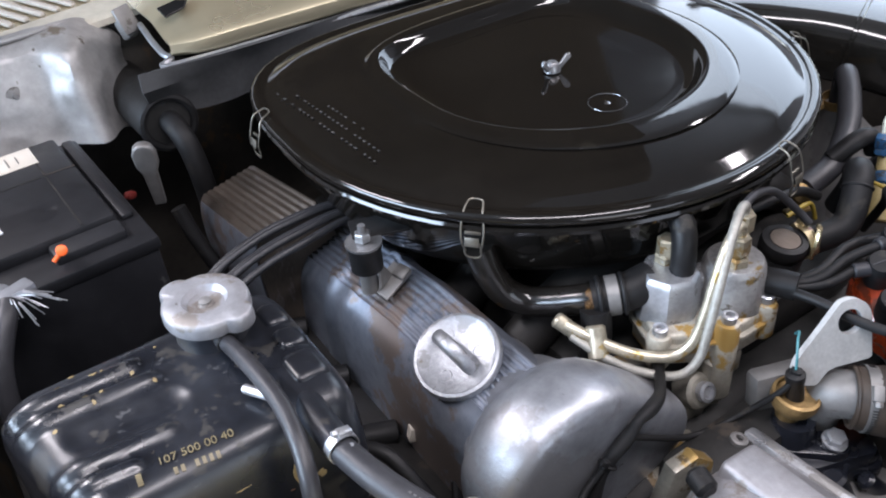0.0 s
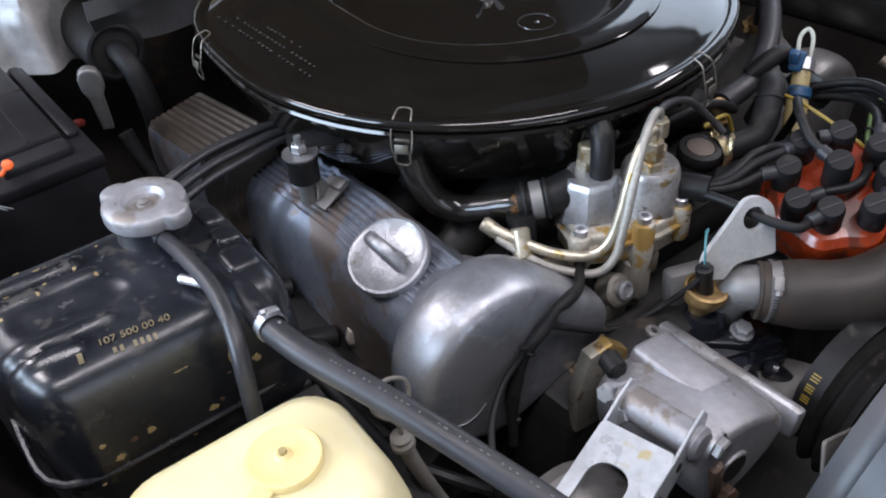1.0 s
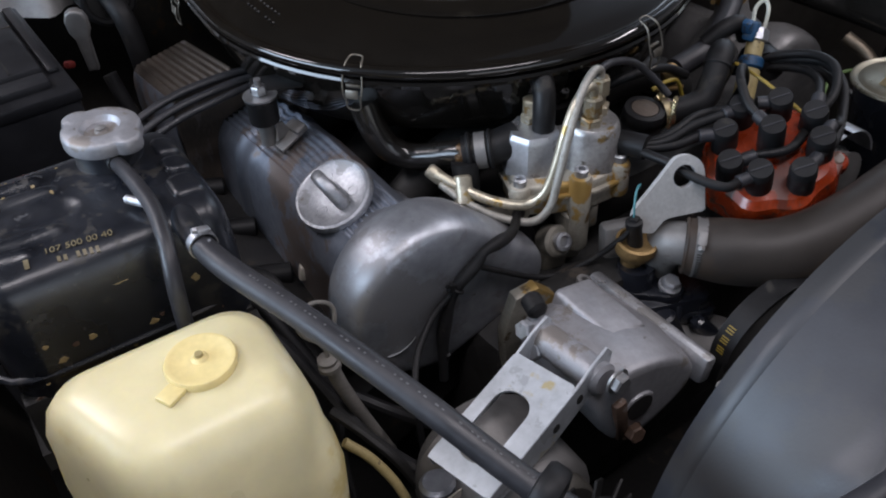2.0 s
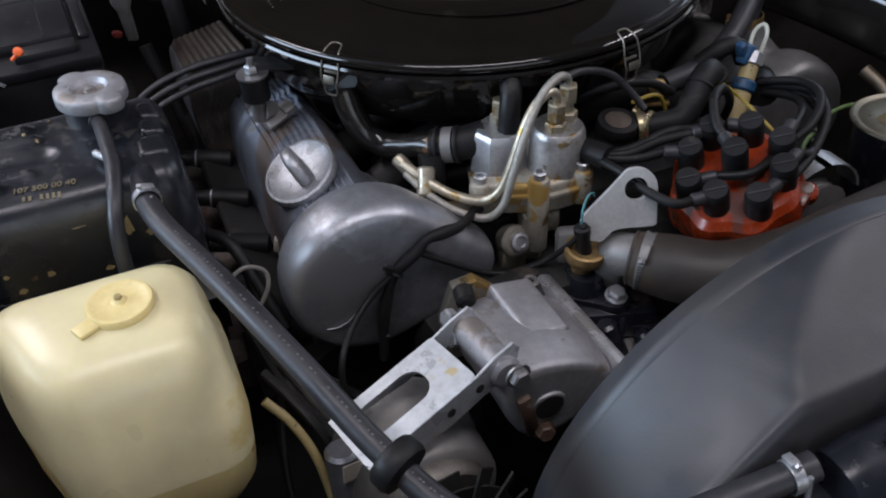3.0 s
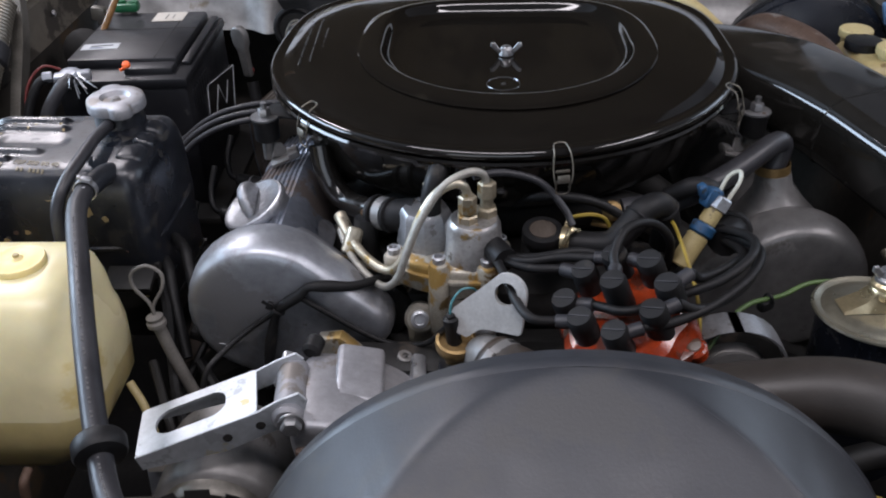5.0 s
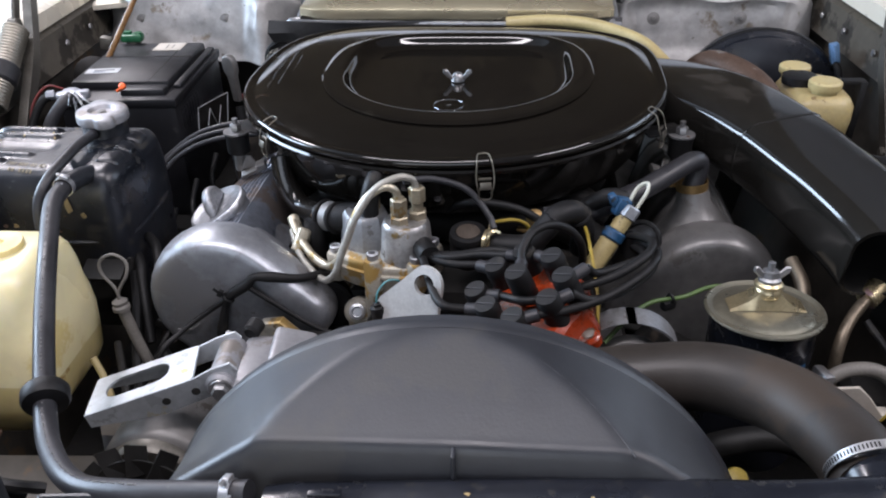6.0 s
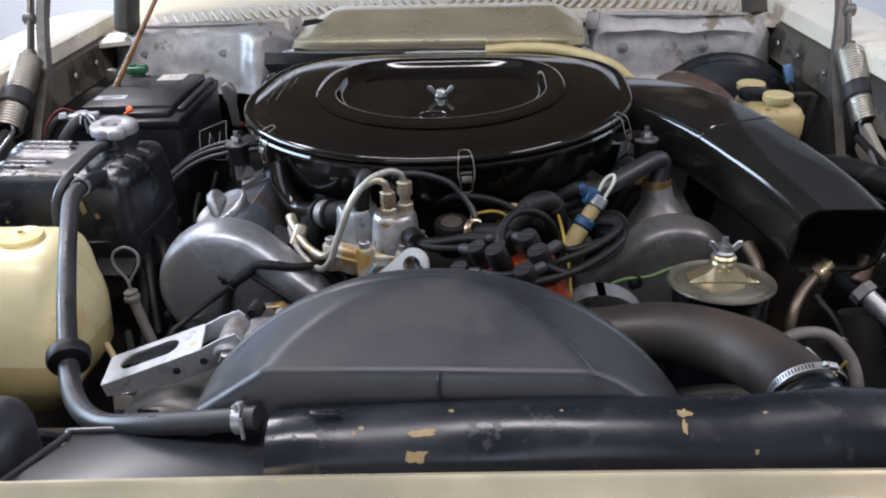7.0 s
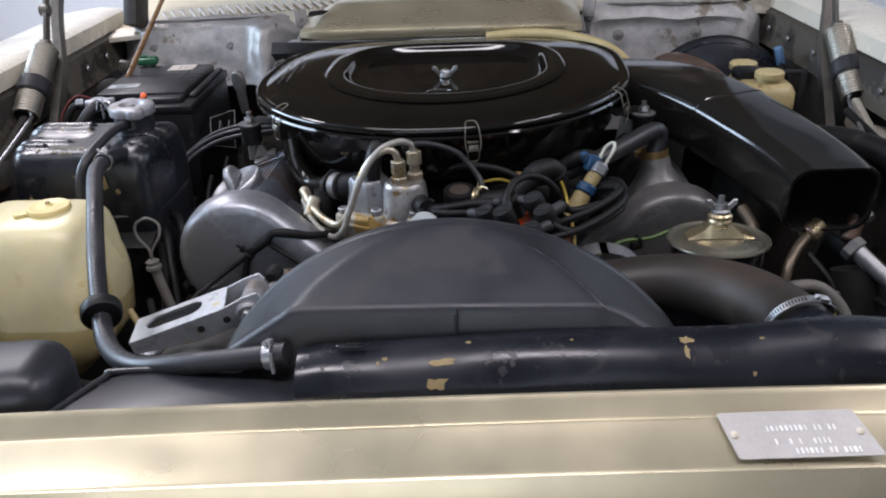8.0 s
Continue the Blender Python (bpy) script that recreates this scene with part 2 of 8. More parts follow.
REG_BASE = paint("crusted_yellow_casting", (0.36, 0.335, 0.28), 0.46, metal=0.4, var=0.3, scale=30, bump=0.5, bscale=260, spots=(((0.34, 0.215, 0.065), 0.53, 24, 0.42), ((0.15, 0.10, 0.04), 0.62, 50, 0.45), ((0.52, 0.49, 0.43), 0.66, 70, 0.7)))
CAST_WARM = paint("stained_cast_aluminium", (0.34, 0.335, 0.33), 0.40, metal=0.68, var=0.35, scale=25, bump=0.35, bscale=320, spots=(((0.24, 0.16, 0.06), 0.60, 26, 0.4), ((0.13, 0.115, 0.10), 0.62, 50, 0.5), ((0.06, 0.05, 0.04), 0.68, 60, 0.5)))
RIBBED = paint("aged_ribbed_aluminium", (0.235, 0.26, 0.31), 0.40, metal=0.74, var=0.35, scale=9, bump=0.18, bscale=380, spots=(((0.215, 0.18, 0.165), 0.52, 9, 0.42), ((0.13, 0.155, 0.20), 0.57, 11, 0.48), ((0.10, 0.085, 0.07), 0.68, 50, 0.55)))
DULL_CAST = paint("dull_cast_aluminium", (0.175, 0.17, 0.165), 0.52, metal=0.5, var=0.25, scale=10, bump=0.25, bscale=420, spots=(((0.10, 0.09, 0.08), 0.60, 20, 0.6),))
PAINTED_CAST = paint("grey_painted_casting", (0.135, 0.132, 0.13), 0.42, metal=0.4, var=0.3, scale=9, bump=0.22, bscale=420, spots=(((0.18, 0.175, 0.17), 0.60, 14, 0.46), ((0.10, 0.094, 0.088), 0.62, 30, 0.5)))
BRIGHT = paint("bright_aluminium", (0.40, 0.41, 0.43), 0.38, metal=0.78, var=0.25, scale=30, bump=0.2, bscale=350, spots=(((0.26, 0.255, 0.25), 0.58, 30, 0.48), ((0.12, 0.105, 0.09), 0.68, 70, 0.6)))
PLATED = paint("zinc_plated_steel", (0.48, 0.51, 0.54), 0.50, metal=0.75, var=0.22, scale=14, bump=0.1, bscale=200, rvar=0.10, spots=(((0.46, 0.40, 0.24), 0.62, 12, 0.50), ((0.35, 0.37, 0.39), 0.58, 40, 0.55), ((0.20, 0.12, 0.06), 0.72, 24, 0.6)))
STEEL = paint("bare_steel", (0.30, 0.30, 0.305), 0.42, metal=0.85, var=0.25, scale=60, bump=0.12, spots=(((0.16, 0.11, 0.075), 0.66, 60, 0.6),))
CLIP_WIRE = paint("tarnished_clip_wire", (0.17, 0.155, 0.13), 0.40, metal=0.8, var=0.35, scale=80, bump=0.12)
CHROMATE = paint("yellow_chromate_steel", (0.50, 0.42, 0.26), 0.30, metal=0.85, var=0.25, scale=35, spots=(((0.48, 0.32, 0.33), 0.62, 30, 0.3),))
OLIVE_LID = paint("olive_chromate_lid", (0.27, 0.255, 0.20), 0.34, metal=0.8, var=0.2, scale=18, bump=0.07, spots=(((0.17, 0.155, 0.12), 0.64, 40, 0.5),))
BRASS = paint("tarnished_brass", (0.25, 0.165, 0.07), 0.46, metal=0.7, var=0.35, scale=50, bump=0.2)
RUSTY = paint("rusty_steel", (0.085, 0.053, 0.038), 0.6, metal=0.3, var=0.45, scale=40, bump=0.3, spec=0.35, spots=(((0.16, 0.14, 0.125), 0.58, 40, 0.5),))
MANIFOLD = paint("scaly_grey_brown_iron", (0.125, 0.102, 0.092), 0.75, var=0.35, scale=18, bump=0.5, bscale=160, spec=0.25, spots=(((0.075, 0.048, 0.036), 0.56, 22, 0.8), ((0.20, 0.185, 0.17), 0.62, 30, 0.75)))
COPPER = paint("copper_brown_pipe", (0.14, 0.115, 0.085), 0.42, metal=0.7, var=0.35, scale=40, bump=0.15)
GOLD_PAINT = paint("champagne_gold_paint", (0.64, 0.565, 0.395), 0.32, metal=0.74, var=0.05, scale=6, bump=0.02, bscale=900, coat=0.3, spots=(((0.36, 0.31, 0.21), 0.78, 26, 0.5),))
# Champagne paint made paler to hold the strong light on the fender tops.
FENDER_PAINT_LIT = paint("champagne_paint_lit", (0.77, 0.72, 0.60), 0.30, metal=0.2, var=0.05, scale=6, bump=0.02, bscale=900, coat=0.3, spots=(((0.50, 0.45, 0.36), 0.80, 26, 0.5),))
DUSTY_GOLD = paint("dusty_champagne_paint", (0.46, 0.43, 0.36), 0.45, metal=0.15, var=0.2, scale=8, bump=0.08, spots=(((0.16, 0.11, 0.06), 0.66, 9, 0.7), ((0.10, 0.09, 0.075), 0.72, 40, 0.7)))
DARK_INNER = paint("dirty_darkened_panel", (0.045, 0.041, 0.036), 0.5, metal=0.1, var=0.4, scale=7, bump=0.18, bscale=120, spec=0.4, spots=(((0.085, 0.06, 0.038), 0.60, 9, 0.65),))
PAD = paint("silver_heat_pad", (0.33, 0.325, 0.32), 0.52, metal=0.45, var=0.28, scale=8, bump=0.4, bscale=110, spots=(((0.17, 0.145, 0.115), 0.57, 6, 0.6), ((0.10, 0.085, 0.07), 0.67, 40, 0.6)))
# Oily grime, also the black of shade-filling boxes and shaded holes.
GRIME_SHADE = paint("oily_grime_and_shade", (0.012, 0.0115, 0.011), 0.58, var=0.5, scale=20, bump=0.35, bscale=120, spec=0.3, spots=(((0.035, 0.028, 0.022), 0.62, 25, 0.7),))
HOOD_UNDERSIDE = paint("dusty_brown_hood_underside", (0.078, 0.064, 0.046), 0.6, var=0.25, scale=5, bump=0.1, bscale=60, spec=0.25, spots=(((0.045, 0.036, 0.027), 0.56, 4, 0.6),))
DUSTY_BLACK = paint("dusty_black_cloth", (0.035, 0.036, 0.038), 0.75, var=0.35, scale=15, bump=0.3, bscale=220)
BATTERY = paint("battery_plastic", (0.010, 0.0105, 0.0125), 0.40, var=0.3, bump=0.1, bscale=600, spec=0.35, spots=(((0.035, 0.035, 0.036), 0.66, 30, 0.6),))
YELLOWED = paint("yellowed_plastic", (0.66, 0.595, 0.36), 0.36, var=0.08, scale=6, bump=0.05, bscale=160, sss=0.25, spots=(((0.56, 0.46, 0.21), 0.58, 5, 0.35), ((0.34, 0.23, 0.09), 0.73, 20, 0.5)))
FILLED = paint("amber_filled_plastic", (0.50, 0.415, 0.20), 0.36, var=0.14, scale=6, bump=0.05, bscale=160, sss=0.25, spots=(((0.42, 0.29, 0.09), 0.54, 6, 0.4), ((0.28, 0.17, 0.05), 0.66, 16, 0.5)))
YELLOW_CAP = paint("yellow_cap_plastic", (0.68, 0.56, 0.26), 0.42, var=0.12, scale=20, sss=0.1, spots=(((0.36, 0.24, 0.08), 0.70, 50, 0.5),))
RESERVOIR = paint("brake_reservoir_plastic", (0.36, 0.29, 0.14), 0.4, var=0.2, scale=20, sss=0.15, spots=(((0.16, 0.11, 0.05), 0.64, 25, 0.5),))
CREAM = paint("cream_plastic", (0.40, 0.325, 0.155), 0.45, var=0.18, scale=30, spots=(((0.20, 0.15, 0.07), 0.64, 40, 0.5),))
ORANGE = paint("orange_distributor_plastic", (0.20, 0.023, 0.0045), 0.24, var=0.4, scale=30, bump=0.08, coat=0.2, spots=(((0.08, 0.015, 0.006), 0.54, 36, 0.38), ((0.03, 0.016, 0.01), 0.62, 55, 0.5)))
BRIGHT_ORANGE = paint("bright_orange_plastic", (0.85, 0.13, 0.02), 0.4, var=0.08)
BLUE = paint("blue_plastic", (0.014, 0.058, 0.13), 0.45, var=0.4, scale=60, bump=0.1, spots=(((0.02, 0.022, 0.025), 0.58, 80, 0.6),))
KHAKI = paint("khaki_plastic", (0.30, 0.24, 0.11), 0.45, var=0.25, scale=50, bump=0.1, spots=(((0.12, 0.09, 0.05), 0.63, 70, 0.6),))
PALE_PLASTIC = paint("pale_clip_plastic", (0.40, 0.41, 0.35), 0.4, var=0.2, scale=60)
DUSTY_HOSE = paint("dusty_grey_hose", (0.135, 0.127, 0.115), 0.55, var=0.3, scale=40, bump=0.2, spec=0.35)
PALE_BLUE = paint("pale_blue_plastic", (0.11, 0.20, 0.34), 0.45, var=0.2, scale=40)
BRONZE = paint("dull_plated_spring_wire", (0.33, 0.31, 0.265), 0.42, metal=0.75, var=0.25, scale=50, bump=0.1)
GREEN = paint("green_plastic", (0.008, 0.09, 0.035), 0.45, var=0.25)
YELLOW_WIRE = paint("yellow_wire_sleeve", (0.24, 0.17, 0.022), 0.5, var=0.35, scale=60)
GREEN_WIRE = paint("green_wire_sleeve", (0.07, 0.12, 0.035), 0.5, var=0.3, scale=80)
TEAL_WIRE = paint("teal_wire_sleeve", (0.05, 0.18, 0.2), 0.5, var=0.2)
RED_WIRE = paint("red_wire_sleeve", (0.11, 0.012, 0.01), 0.5, var=0.2)
LABEL = paint("off_white_label", (0.42, 0.385, 0.335), 0.5, var=0.12, scale=60)
PLATE_METAL = paint("weathered_data_plate", (0.43, 0.415, 0.40), 0.48, metal=0.35, var=0.12, scale=30, bump=0.15, bscale=300)
PLATE_INK = paint("stamped_plate_lettering", (0.74, 0.73, 0.71), 0.45, metal=0.2, var=0.25, scale=90)
FUEL_PIPE = paint("tarnished_plated_pipe", (0.44, 0.40, 0.31), 0.36, metal=0.75, var=0.3, scale=70, bump=0.2, spots=(((0.36, 0.26, 0.10), 0.56, 45, 0.35), ((0.15, 0.12, 0.08), 0.66, 120, 0.5)))
BRAID = paint("braided_fuel_hose", (0.30, 0.29, 0.26), 0.45, metal=0.5, var=0.35, scale=160, bump=0.6, bscale=900)
GOLD_INK = paint("old_gold_lettering", (0.135, 0.11, 0.06), 0.5, var=0.5, scale=140)
PALE_INK = paint("pale_lettering", (0.42, 0.44, 0.46), 0.5, var=0.2, scale=90)
LID_INK = paint("foil_lettering", (0.34, 0.34, 0.345), 0.16, metal=0.9, var=0.3, scale=90)
FOIL_INK = paint("faint_lettering", (0.10, 0.10, 0.10), 0.4, var=0.2, scale=90)
# Unseen walls and ceiling, kept darker than the north wall to cut bounced light.
WALL = paint("grey_wall_paint", (0.30, 0.30, 0.31), 0.6, var=0.04, scale=2, bump=0.03)
WHITE_WALL = paint("white_wall_paint", (0.78, 0.78, 0.80), 0.6, var=0.04, scale=2, bump=0.03)
BROWN_CAST = paint("brown_stained_aluminium", (0.095, 0.077, 0.063), 0.44, metal=0.6, var=0.3, scale=14, bump=0.16, bscale=380, stretch=(3, 1, 1), spots=(((0.15, 0.13, 0.12), 0.60, 12, 0.4), ((0.05, 0.038, 0.03), 0.62, 24, 0.5)))
ARM_STEEL = paint("dark_hinge_steel", (0.12, 0.112, 0.098), 0.42, metal=0.6, var=0.3, scale=30, bump=0.12)
CAP_CAST = paint("cap_aluminium", (0.30, 0.312, 0.335), 0.42, metal=0.7, var=0.35, scale=30, bump=0.35, bscale=350, spots=(((0.21, 0.215, 0.225), 0.54, 30, 0.48), ((0.13, 0.12, 0.105), 0.65, 60, 0.5)))
FLOOR = paint("grey_concrete", (0.24, 0.24, 0.24), 0.5, var=0.1, scale=2, bump=0.06)
AMBER = paint("amber_varnished_rod", (0.17, 0.085, 0.025), 0.35, var=0.5, scale=60)
CREAM_RIVET = paint("painted_rivet", (0.58, 0.52, 0.42), 0.5, var=0.2, scale=200)
# Amber patches paint the warm reflections on the glossy black pipe.
SATIN_PIPE = paint("black_pipe_amber_sheen", (0.009, 0.008, 0.007), 0.16, var=0.4, scale=20, bump=0.06, bscale=120, spots=(((0.10, 0.052, 0.018), 0.60, 18, 0.28),))
FENDER_INNER = paint("dirty_inner_fender", (0.085, 0.075, 0.059), 0.48, metal=0.15, var=0.3, scale=7, bump=0.14, bscale=140, spots=(((0.030, 0.026, 0.021), 0.48, 6, 0.7), ((0.17, 0.148, 0.11), 0.70, 20, 0.5)))
LUG_ALLOY = paint("bare_lug_alloy", (0.54, 0.54, 0.53), 0.44, metal=0.5, var=0.2, scale=30, bump=0.25, bscale=350, spots=(((0.36, 0.33, 0.29), 0.60, 24, 0.5), ((0.20, 0.18, 0.15), 0.70, 60, 0.6)))

# ---- the room round the car, mostly unseen and assumed ----
CAR = Matrix.Rotation(0.045, 4, "Z")


def wall_with_opening(name, origin, along, length, height, x0, x1, z0, z1, label):
    """A wall 0.2 thick with one opening through it, of four butted pieces."""
    m = axes(origin, along, (0, 0, 1))
    bits = [((x0, height), (x0 / 2, height / 2)), ((length - x1, height), ((length + x1) / 2, height / 2)), ((x1 - x0, height - z1), ((x0 + x1) / 2, (height + z1) / 2))]
    if z0 > 0:
        bits.append(((x1 - x0, z0), ((x0 + x1) / 2, z0 / 2)))
    solid(name, join(*[box((w, h, 0.2), m @ pose(cx, cy, 0)) for (w, h), (cx, cy) in bits]), WALL, label, "wall", "structure")


solid("floor", box((9, 11, 0.1), pose(0, -0.5, -0.05)), FLOOR, "grey concrete workshop floor under the car", "floor", "structure")
solid("ceiling", box((8.6, 10.6, 0.1), pose(0, -0.5, 3.35)), WALL, "unseen plain pale grey workshop ceiling", "ceiling", "structure")
wall_with_opening("wall_west", (-4.1, 4.8, 0), (0, -1, 0), 10.6, 3.3, 2.6, 5.8, 1.4, 2.8, "unseen pale grey workshop wall with a wide window opening")
wall_with_opening("wall_east", (4.1, -5.8, 0), (0, 1, 0), 10.6, 3.3, 6.6, 8.9, 1.75, 3.25, "unseen pale grey workshop wall with a wide window opening")
wall_with_opening("wall_south", (-4, -5.3, 0), (1, 0, 0), 8.0, 3.3, 1.5, 5.3, 0.0, 3.1, "unseen pale grey workshop wall with an assumed open doorway")
solid("wall_north", box((8, 0.2, 3.3), pose(0, 4.7, 1.65)), WHITE_WALL, "plain pale grey workshop wall", "wall", "structure")

# ---- body panels round the engine ----
def sheet(lines, thick=0.004):
    """A bent sheet lofted through open lines, given a thickness."""
    bm = loft(lines, False, False)
    bmesh.ops.recalc_face_normals(bm, faces=bm.faces)
    bmesh.ops.solidify(bm, geom=list(bm.faces), thickness=thick)
    return bm


for side in (-1, 1):
    ys = [-0.80 + 0.1 * i for i in range(16)]
    profile = [(0.648, 0.868), (0.650, 0.894), (0.660, 0.900), (0.70, 0.902), (0.78, 0.892), (0.86, 0.862), (0.905, 0.80), (0.92, 0.70), (0.915, 0.45)]
    fender = moved(sheet([[(side * (x + 0.022) - 0.018, y, z - 0.03 * max(0, -y) ** 2) for x, z in profile] for y in ys]), CAR)
    solid("front_fender", fender, FENDER_PAINT_LIT, "champagne gold front fender along the engine bay", "fender", "structure")
    near = [max(y, -0.64) for y in ys[1:]]
    flange = moved(sheet([[(side * (x + 0.022) - 0.018, y, z) for x, z in ((0.652, 0.866), (0.640, 0.860), (0.636, 0.806), (0.632, 0.801))] for y in near]), CAR)
    solid("fender_flange", flange, FENDER_INNER, "dirty bolted flange along the top of the inner fender", "panel", "structure")
    # Lower panel takes a darker colour for the shade below the flange.
    inner = moved(sheet([[(side * (x + 0.022) - 0.018, y, z) for x, z in ((0.640, 0.802), (0.656, 0.79), (0.660, 0.62), (0.60, 0.52), (0.56, 0.30))] for y in near]), CAR)
    solid("inner_fender", inner, DARK_INNER, "grimy inner fender panel, darkened for the shade below its flange", "panel", "structure")
    for y in (-0.35, -0.15, 0.05, 0.30, 0.42, 0.52):
        solid("flange_bolt", moved(hexagon((side * 0.656 - 0.018, y, 0.835), (-side, 0, 0), 0.010, 0.004), CAR), STEEL, "small bright bolt in the fender flange", "bolt", group="fender flange bolts")

solid("firewall", moved(box((1.34, 0.02, 0.62), pose(-0.01, 0.64, 0.56), 0.004), CAR), DARK_INNER, "dark dusty firewall at the back of the engine bay", "firewall", "structure")
# Added dark sheet fills the shaded depth below the engine.
solid("bay_dark_sheet", moved(box((1.26, 1.4, 0.02), pose(-0.01, -0.06, 0.33)), CAR), GRIME_SHADE, "dark sheet added below the engine for the bay's shaded depth", "panel", "structure")
solid("front_bulkhead", moved(box((1.26, 0.02, 0.44), pose(-0.01, -0.70, 0.55)), CAR), GRIME_SHADE, "black panel in front of the radiator", "panel", "structure")

# the cowl ledge with its slotted air grille
ledge = thing("cowl", CAR @ Vector((0, 0.66, 0.88)), "dusty champagne cowl ledge with a slotted white air grille", "cowl", kind="structure")
prof = [(0.600, 0.862), (0.601, 0.870), (0.607, 0.8745), (0.640, 0.877), (0.648, 0.880)]
part("ledge_panel", moved(sheet([[(x, y - 0.035 * (x / 0.66) ** 2, z + 0.012 - 0.02 * (x / 0.66) ** 2) for y, z in prof] for x in [-0.68 + 0.085 * i for i in range(17)]]), CAR), DUSTY_GOLD, ledge)
part("grille_panel", moved(sheet([[(x, y - 0.035 * (x / 0.66) ** 2, z + 0.010 - 0.02 * (x / 0.66) ** 2) for y, z in ((0.648, 0.879), (0.74, 0.886), (0.90, 0.905))] for x in [-0.70 + 0.0875 * i for i in range(17)]]), CAR), GOLD_PAINT, ledge)
slat = None
for i in range(64):
    x = -0.63 + 0.02 * i
    if slat is None:
        slat = part("slat", box((0.009, 0.085, 0.006), None, 0.0018, 1), LABEL, ledge)
        data = slat.data
    else:
        slat = new("slat", data)
        slat.parent, slat.matrix_parent_inverse = ledge, Matrix.Translation(-ledge.matrix_basis.translation)
    slat.matrix_basis = CAR @ pose(x, 0.693 - 0.035 * (x / 0.66) ** 2, 0.897 - 0.02 * (x / 0.66) ** 2, 4.5, 0, 24 if x < 0 else -24)
for x in (-0.52, -0.12, 0.16, 0.30, 0.50):
    part("bolt", moved(hexagon((x, 0.622 - 0.035 * (x / 0.66) ** 2, 0.8875 - 0.02 * (x / 0.66) ** 2), (0, -0.3, 1), 0.011, 0.005), CAR), STEEL, ledge)

# the raised fresh-air box in the middle of the cowl
airbox = thing("fresh_air_box", (-0.02, 0.45, 0.86), "champagne gold fresh-air box cover on the cowl", "cover", kind="structure")
def airbox_line(x):
    k = max(0.0, abs(x + 0.005) - 0.212) / 0.05
    f = 0.398 - 0.03 * x
    return [(x - 0.022, f + 0.007 + 0.02 * k * k, 0.866), (x - 0.022, f + 0.001 + 0.02 * k * k, 0.869), (x - 0.022, f - 0.002 + 0.02 * k * k, 0.874 - 0.002 * k), (x - 0.022, f - 0.001 + 0.02 * k * k, 0.886 - 0.004 * k), (x - 0.022, f + 0.004 + 0.02 * k * k, 0.891 - 0.006 * k), (x - 0.022, f + 0.020 + 0.015 * k * k, 0.893 - 0.009 * k), (x - 0.018, 0.50, 0.911 - 0.022 * k), (x - 0.018, 0.53, 0.916 - 0.028 * k), (x - 0.018, 0.60, 0.912 - 0.024 * k)]
part("cover", sheet([airbox_line(-0.266 + 0.0261 * i) for i in range(21)], 0.005), GOLD_PAINT, airbox)
part("seal", tube([(-0.292, 0.52, 0.880), (-0.294, 0.46, 0.870), (-0.289, 0.428, 0.866), (-0.262, 0.406, 0.864), (0.20, 0.389, 0.864), (0.230, 0.400, 0.864), (0.240, 0.44, 0.868), (0.240, 0.49, 0.880)], 0.004, 8, 8), BRIGHT, airbox, "worn grey rolled rim")
part("corner_patch", moved(prism([(-0.020, -0.012), (0.008, -0.014), (0.022, -0.004), (0.014, 0.008), (-0.012, 0.012)], 0.003, pose(-0.262, 0.470, 0.9065, 8, -6, 20), 0.001, 1), pose(0, 0, 0)), RUBBER, airbox, "black rubber patch at the corner")
apron = sheet([[(x, 0.404 + 0.008 * math.sin(9 * x), 0.868), (x + 0.003 * math.sin(40 * x), 0.402 + 0.006 * math.sin(23 * x), 0.85), (x + 0.004, 0.404 + 0.010 * math.sin(17 * x), 0.828), (x + 0.006, 0.412, 0.806 + 0.006 * math.sin(31 * x) + (0.012 if x < -0.30 else 0))] for x in [-0.337 + 0.0225 * i for i in range(27)]], 0.004)
solid("cowl_apron", apron, DUSTY_BLACK, "dusty black rubber apron hanging below the cowl", "apron", "structure")
for sx in (-0.305, 0.258):
    turn = 28 if sx < 0 else -28
    catch = thing("hood_catch", (sx, 0.53, 0.86), "small dark grey hood catch plate beside the air box", "catch", "hood catches")
    part("plate", box((0.026, 0.005, 0.034), pose(sx, 0.525, 0.889, -24, 0, turn), 0.002), DULL_CAST, catch)
    part("block", box((0.018, 0.016, 0.026), pose(sx, 0.538, 0.874, -24, 0, turn), 0.004), DULL_CAST, catch)

# crumpled silver heat pads on the firewall
def heat_pad(x0, x1, wave, inset=False, tall=0.27):
    rows = []
    for i in range(49):
        s = i / 48
        x = x0 + (x1 - x0) * s
        edge = min(s, 1 - s)
        top = 0.895 - 0.045 * (1 - min(1, edge * 6)) ** 2 - 0.02 * abs(x) ** 2
        row = []
        for j in range(25):
            k = j / 24
            z = top - tall * k
            bulge = 0.045 * min(1, edge * 6) ** 0.7 * min(1, k * 7 + 0.25) + 0.028 * math.exp(-((s - wave) / 0.06) ** 2) * min(1, k * 4 + 0.3)
            if inset and 0.10 < s < 0.90 and 0.10 < k < 0.55:
                bulge -= 0.012 * min(1, min(s - 0.10, 0.90 - s) * 25) * min(1, min(k - 0.10, 0.55 - k) * 14)
            wrinkle = 0.008 * noise.noise((x * 9, z * 11, 5)) + 0.003 * noise.noise((x * 30, z * 34, 9)) + 0.001 * noise.noise((x * 80, z * 80, 3))
            row.append((x + 0.008 * noise.noise((x * 20, z * 20, 1)), 0.595 - bulge - 0.05 * k - wrinkle, z + 0.006 * noise.noise((x * 15, 2, 7)) * (1 - k)))
        rows.append(row)
    return sheet(rows, 0.005)


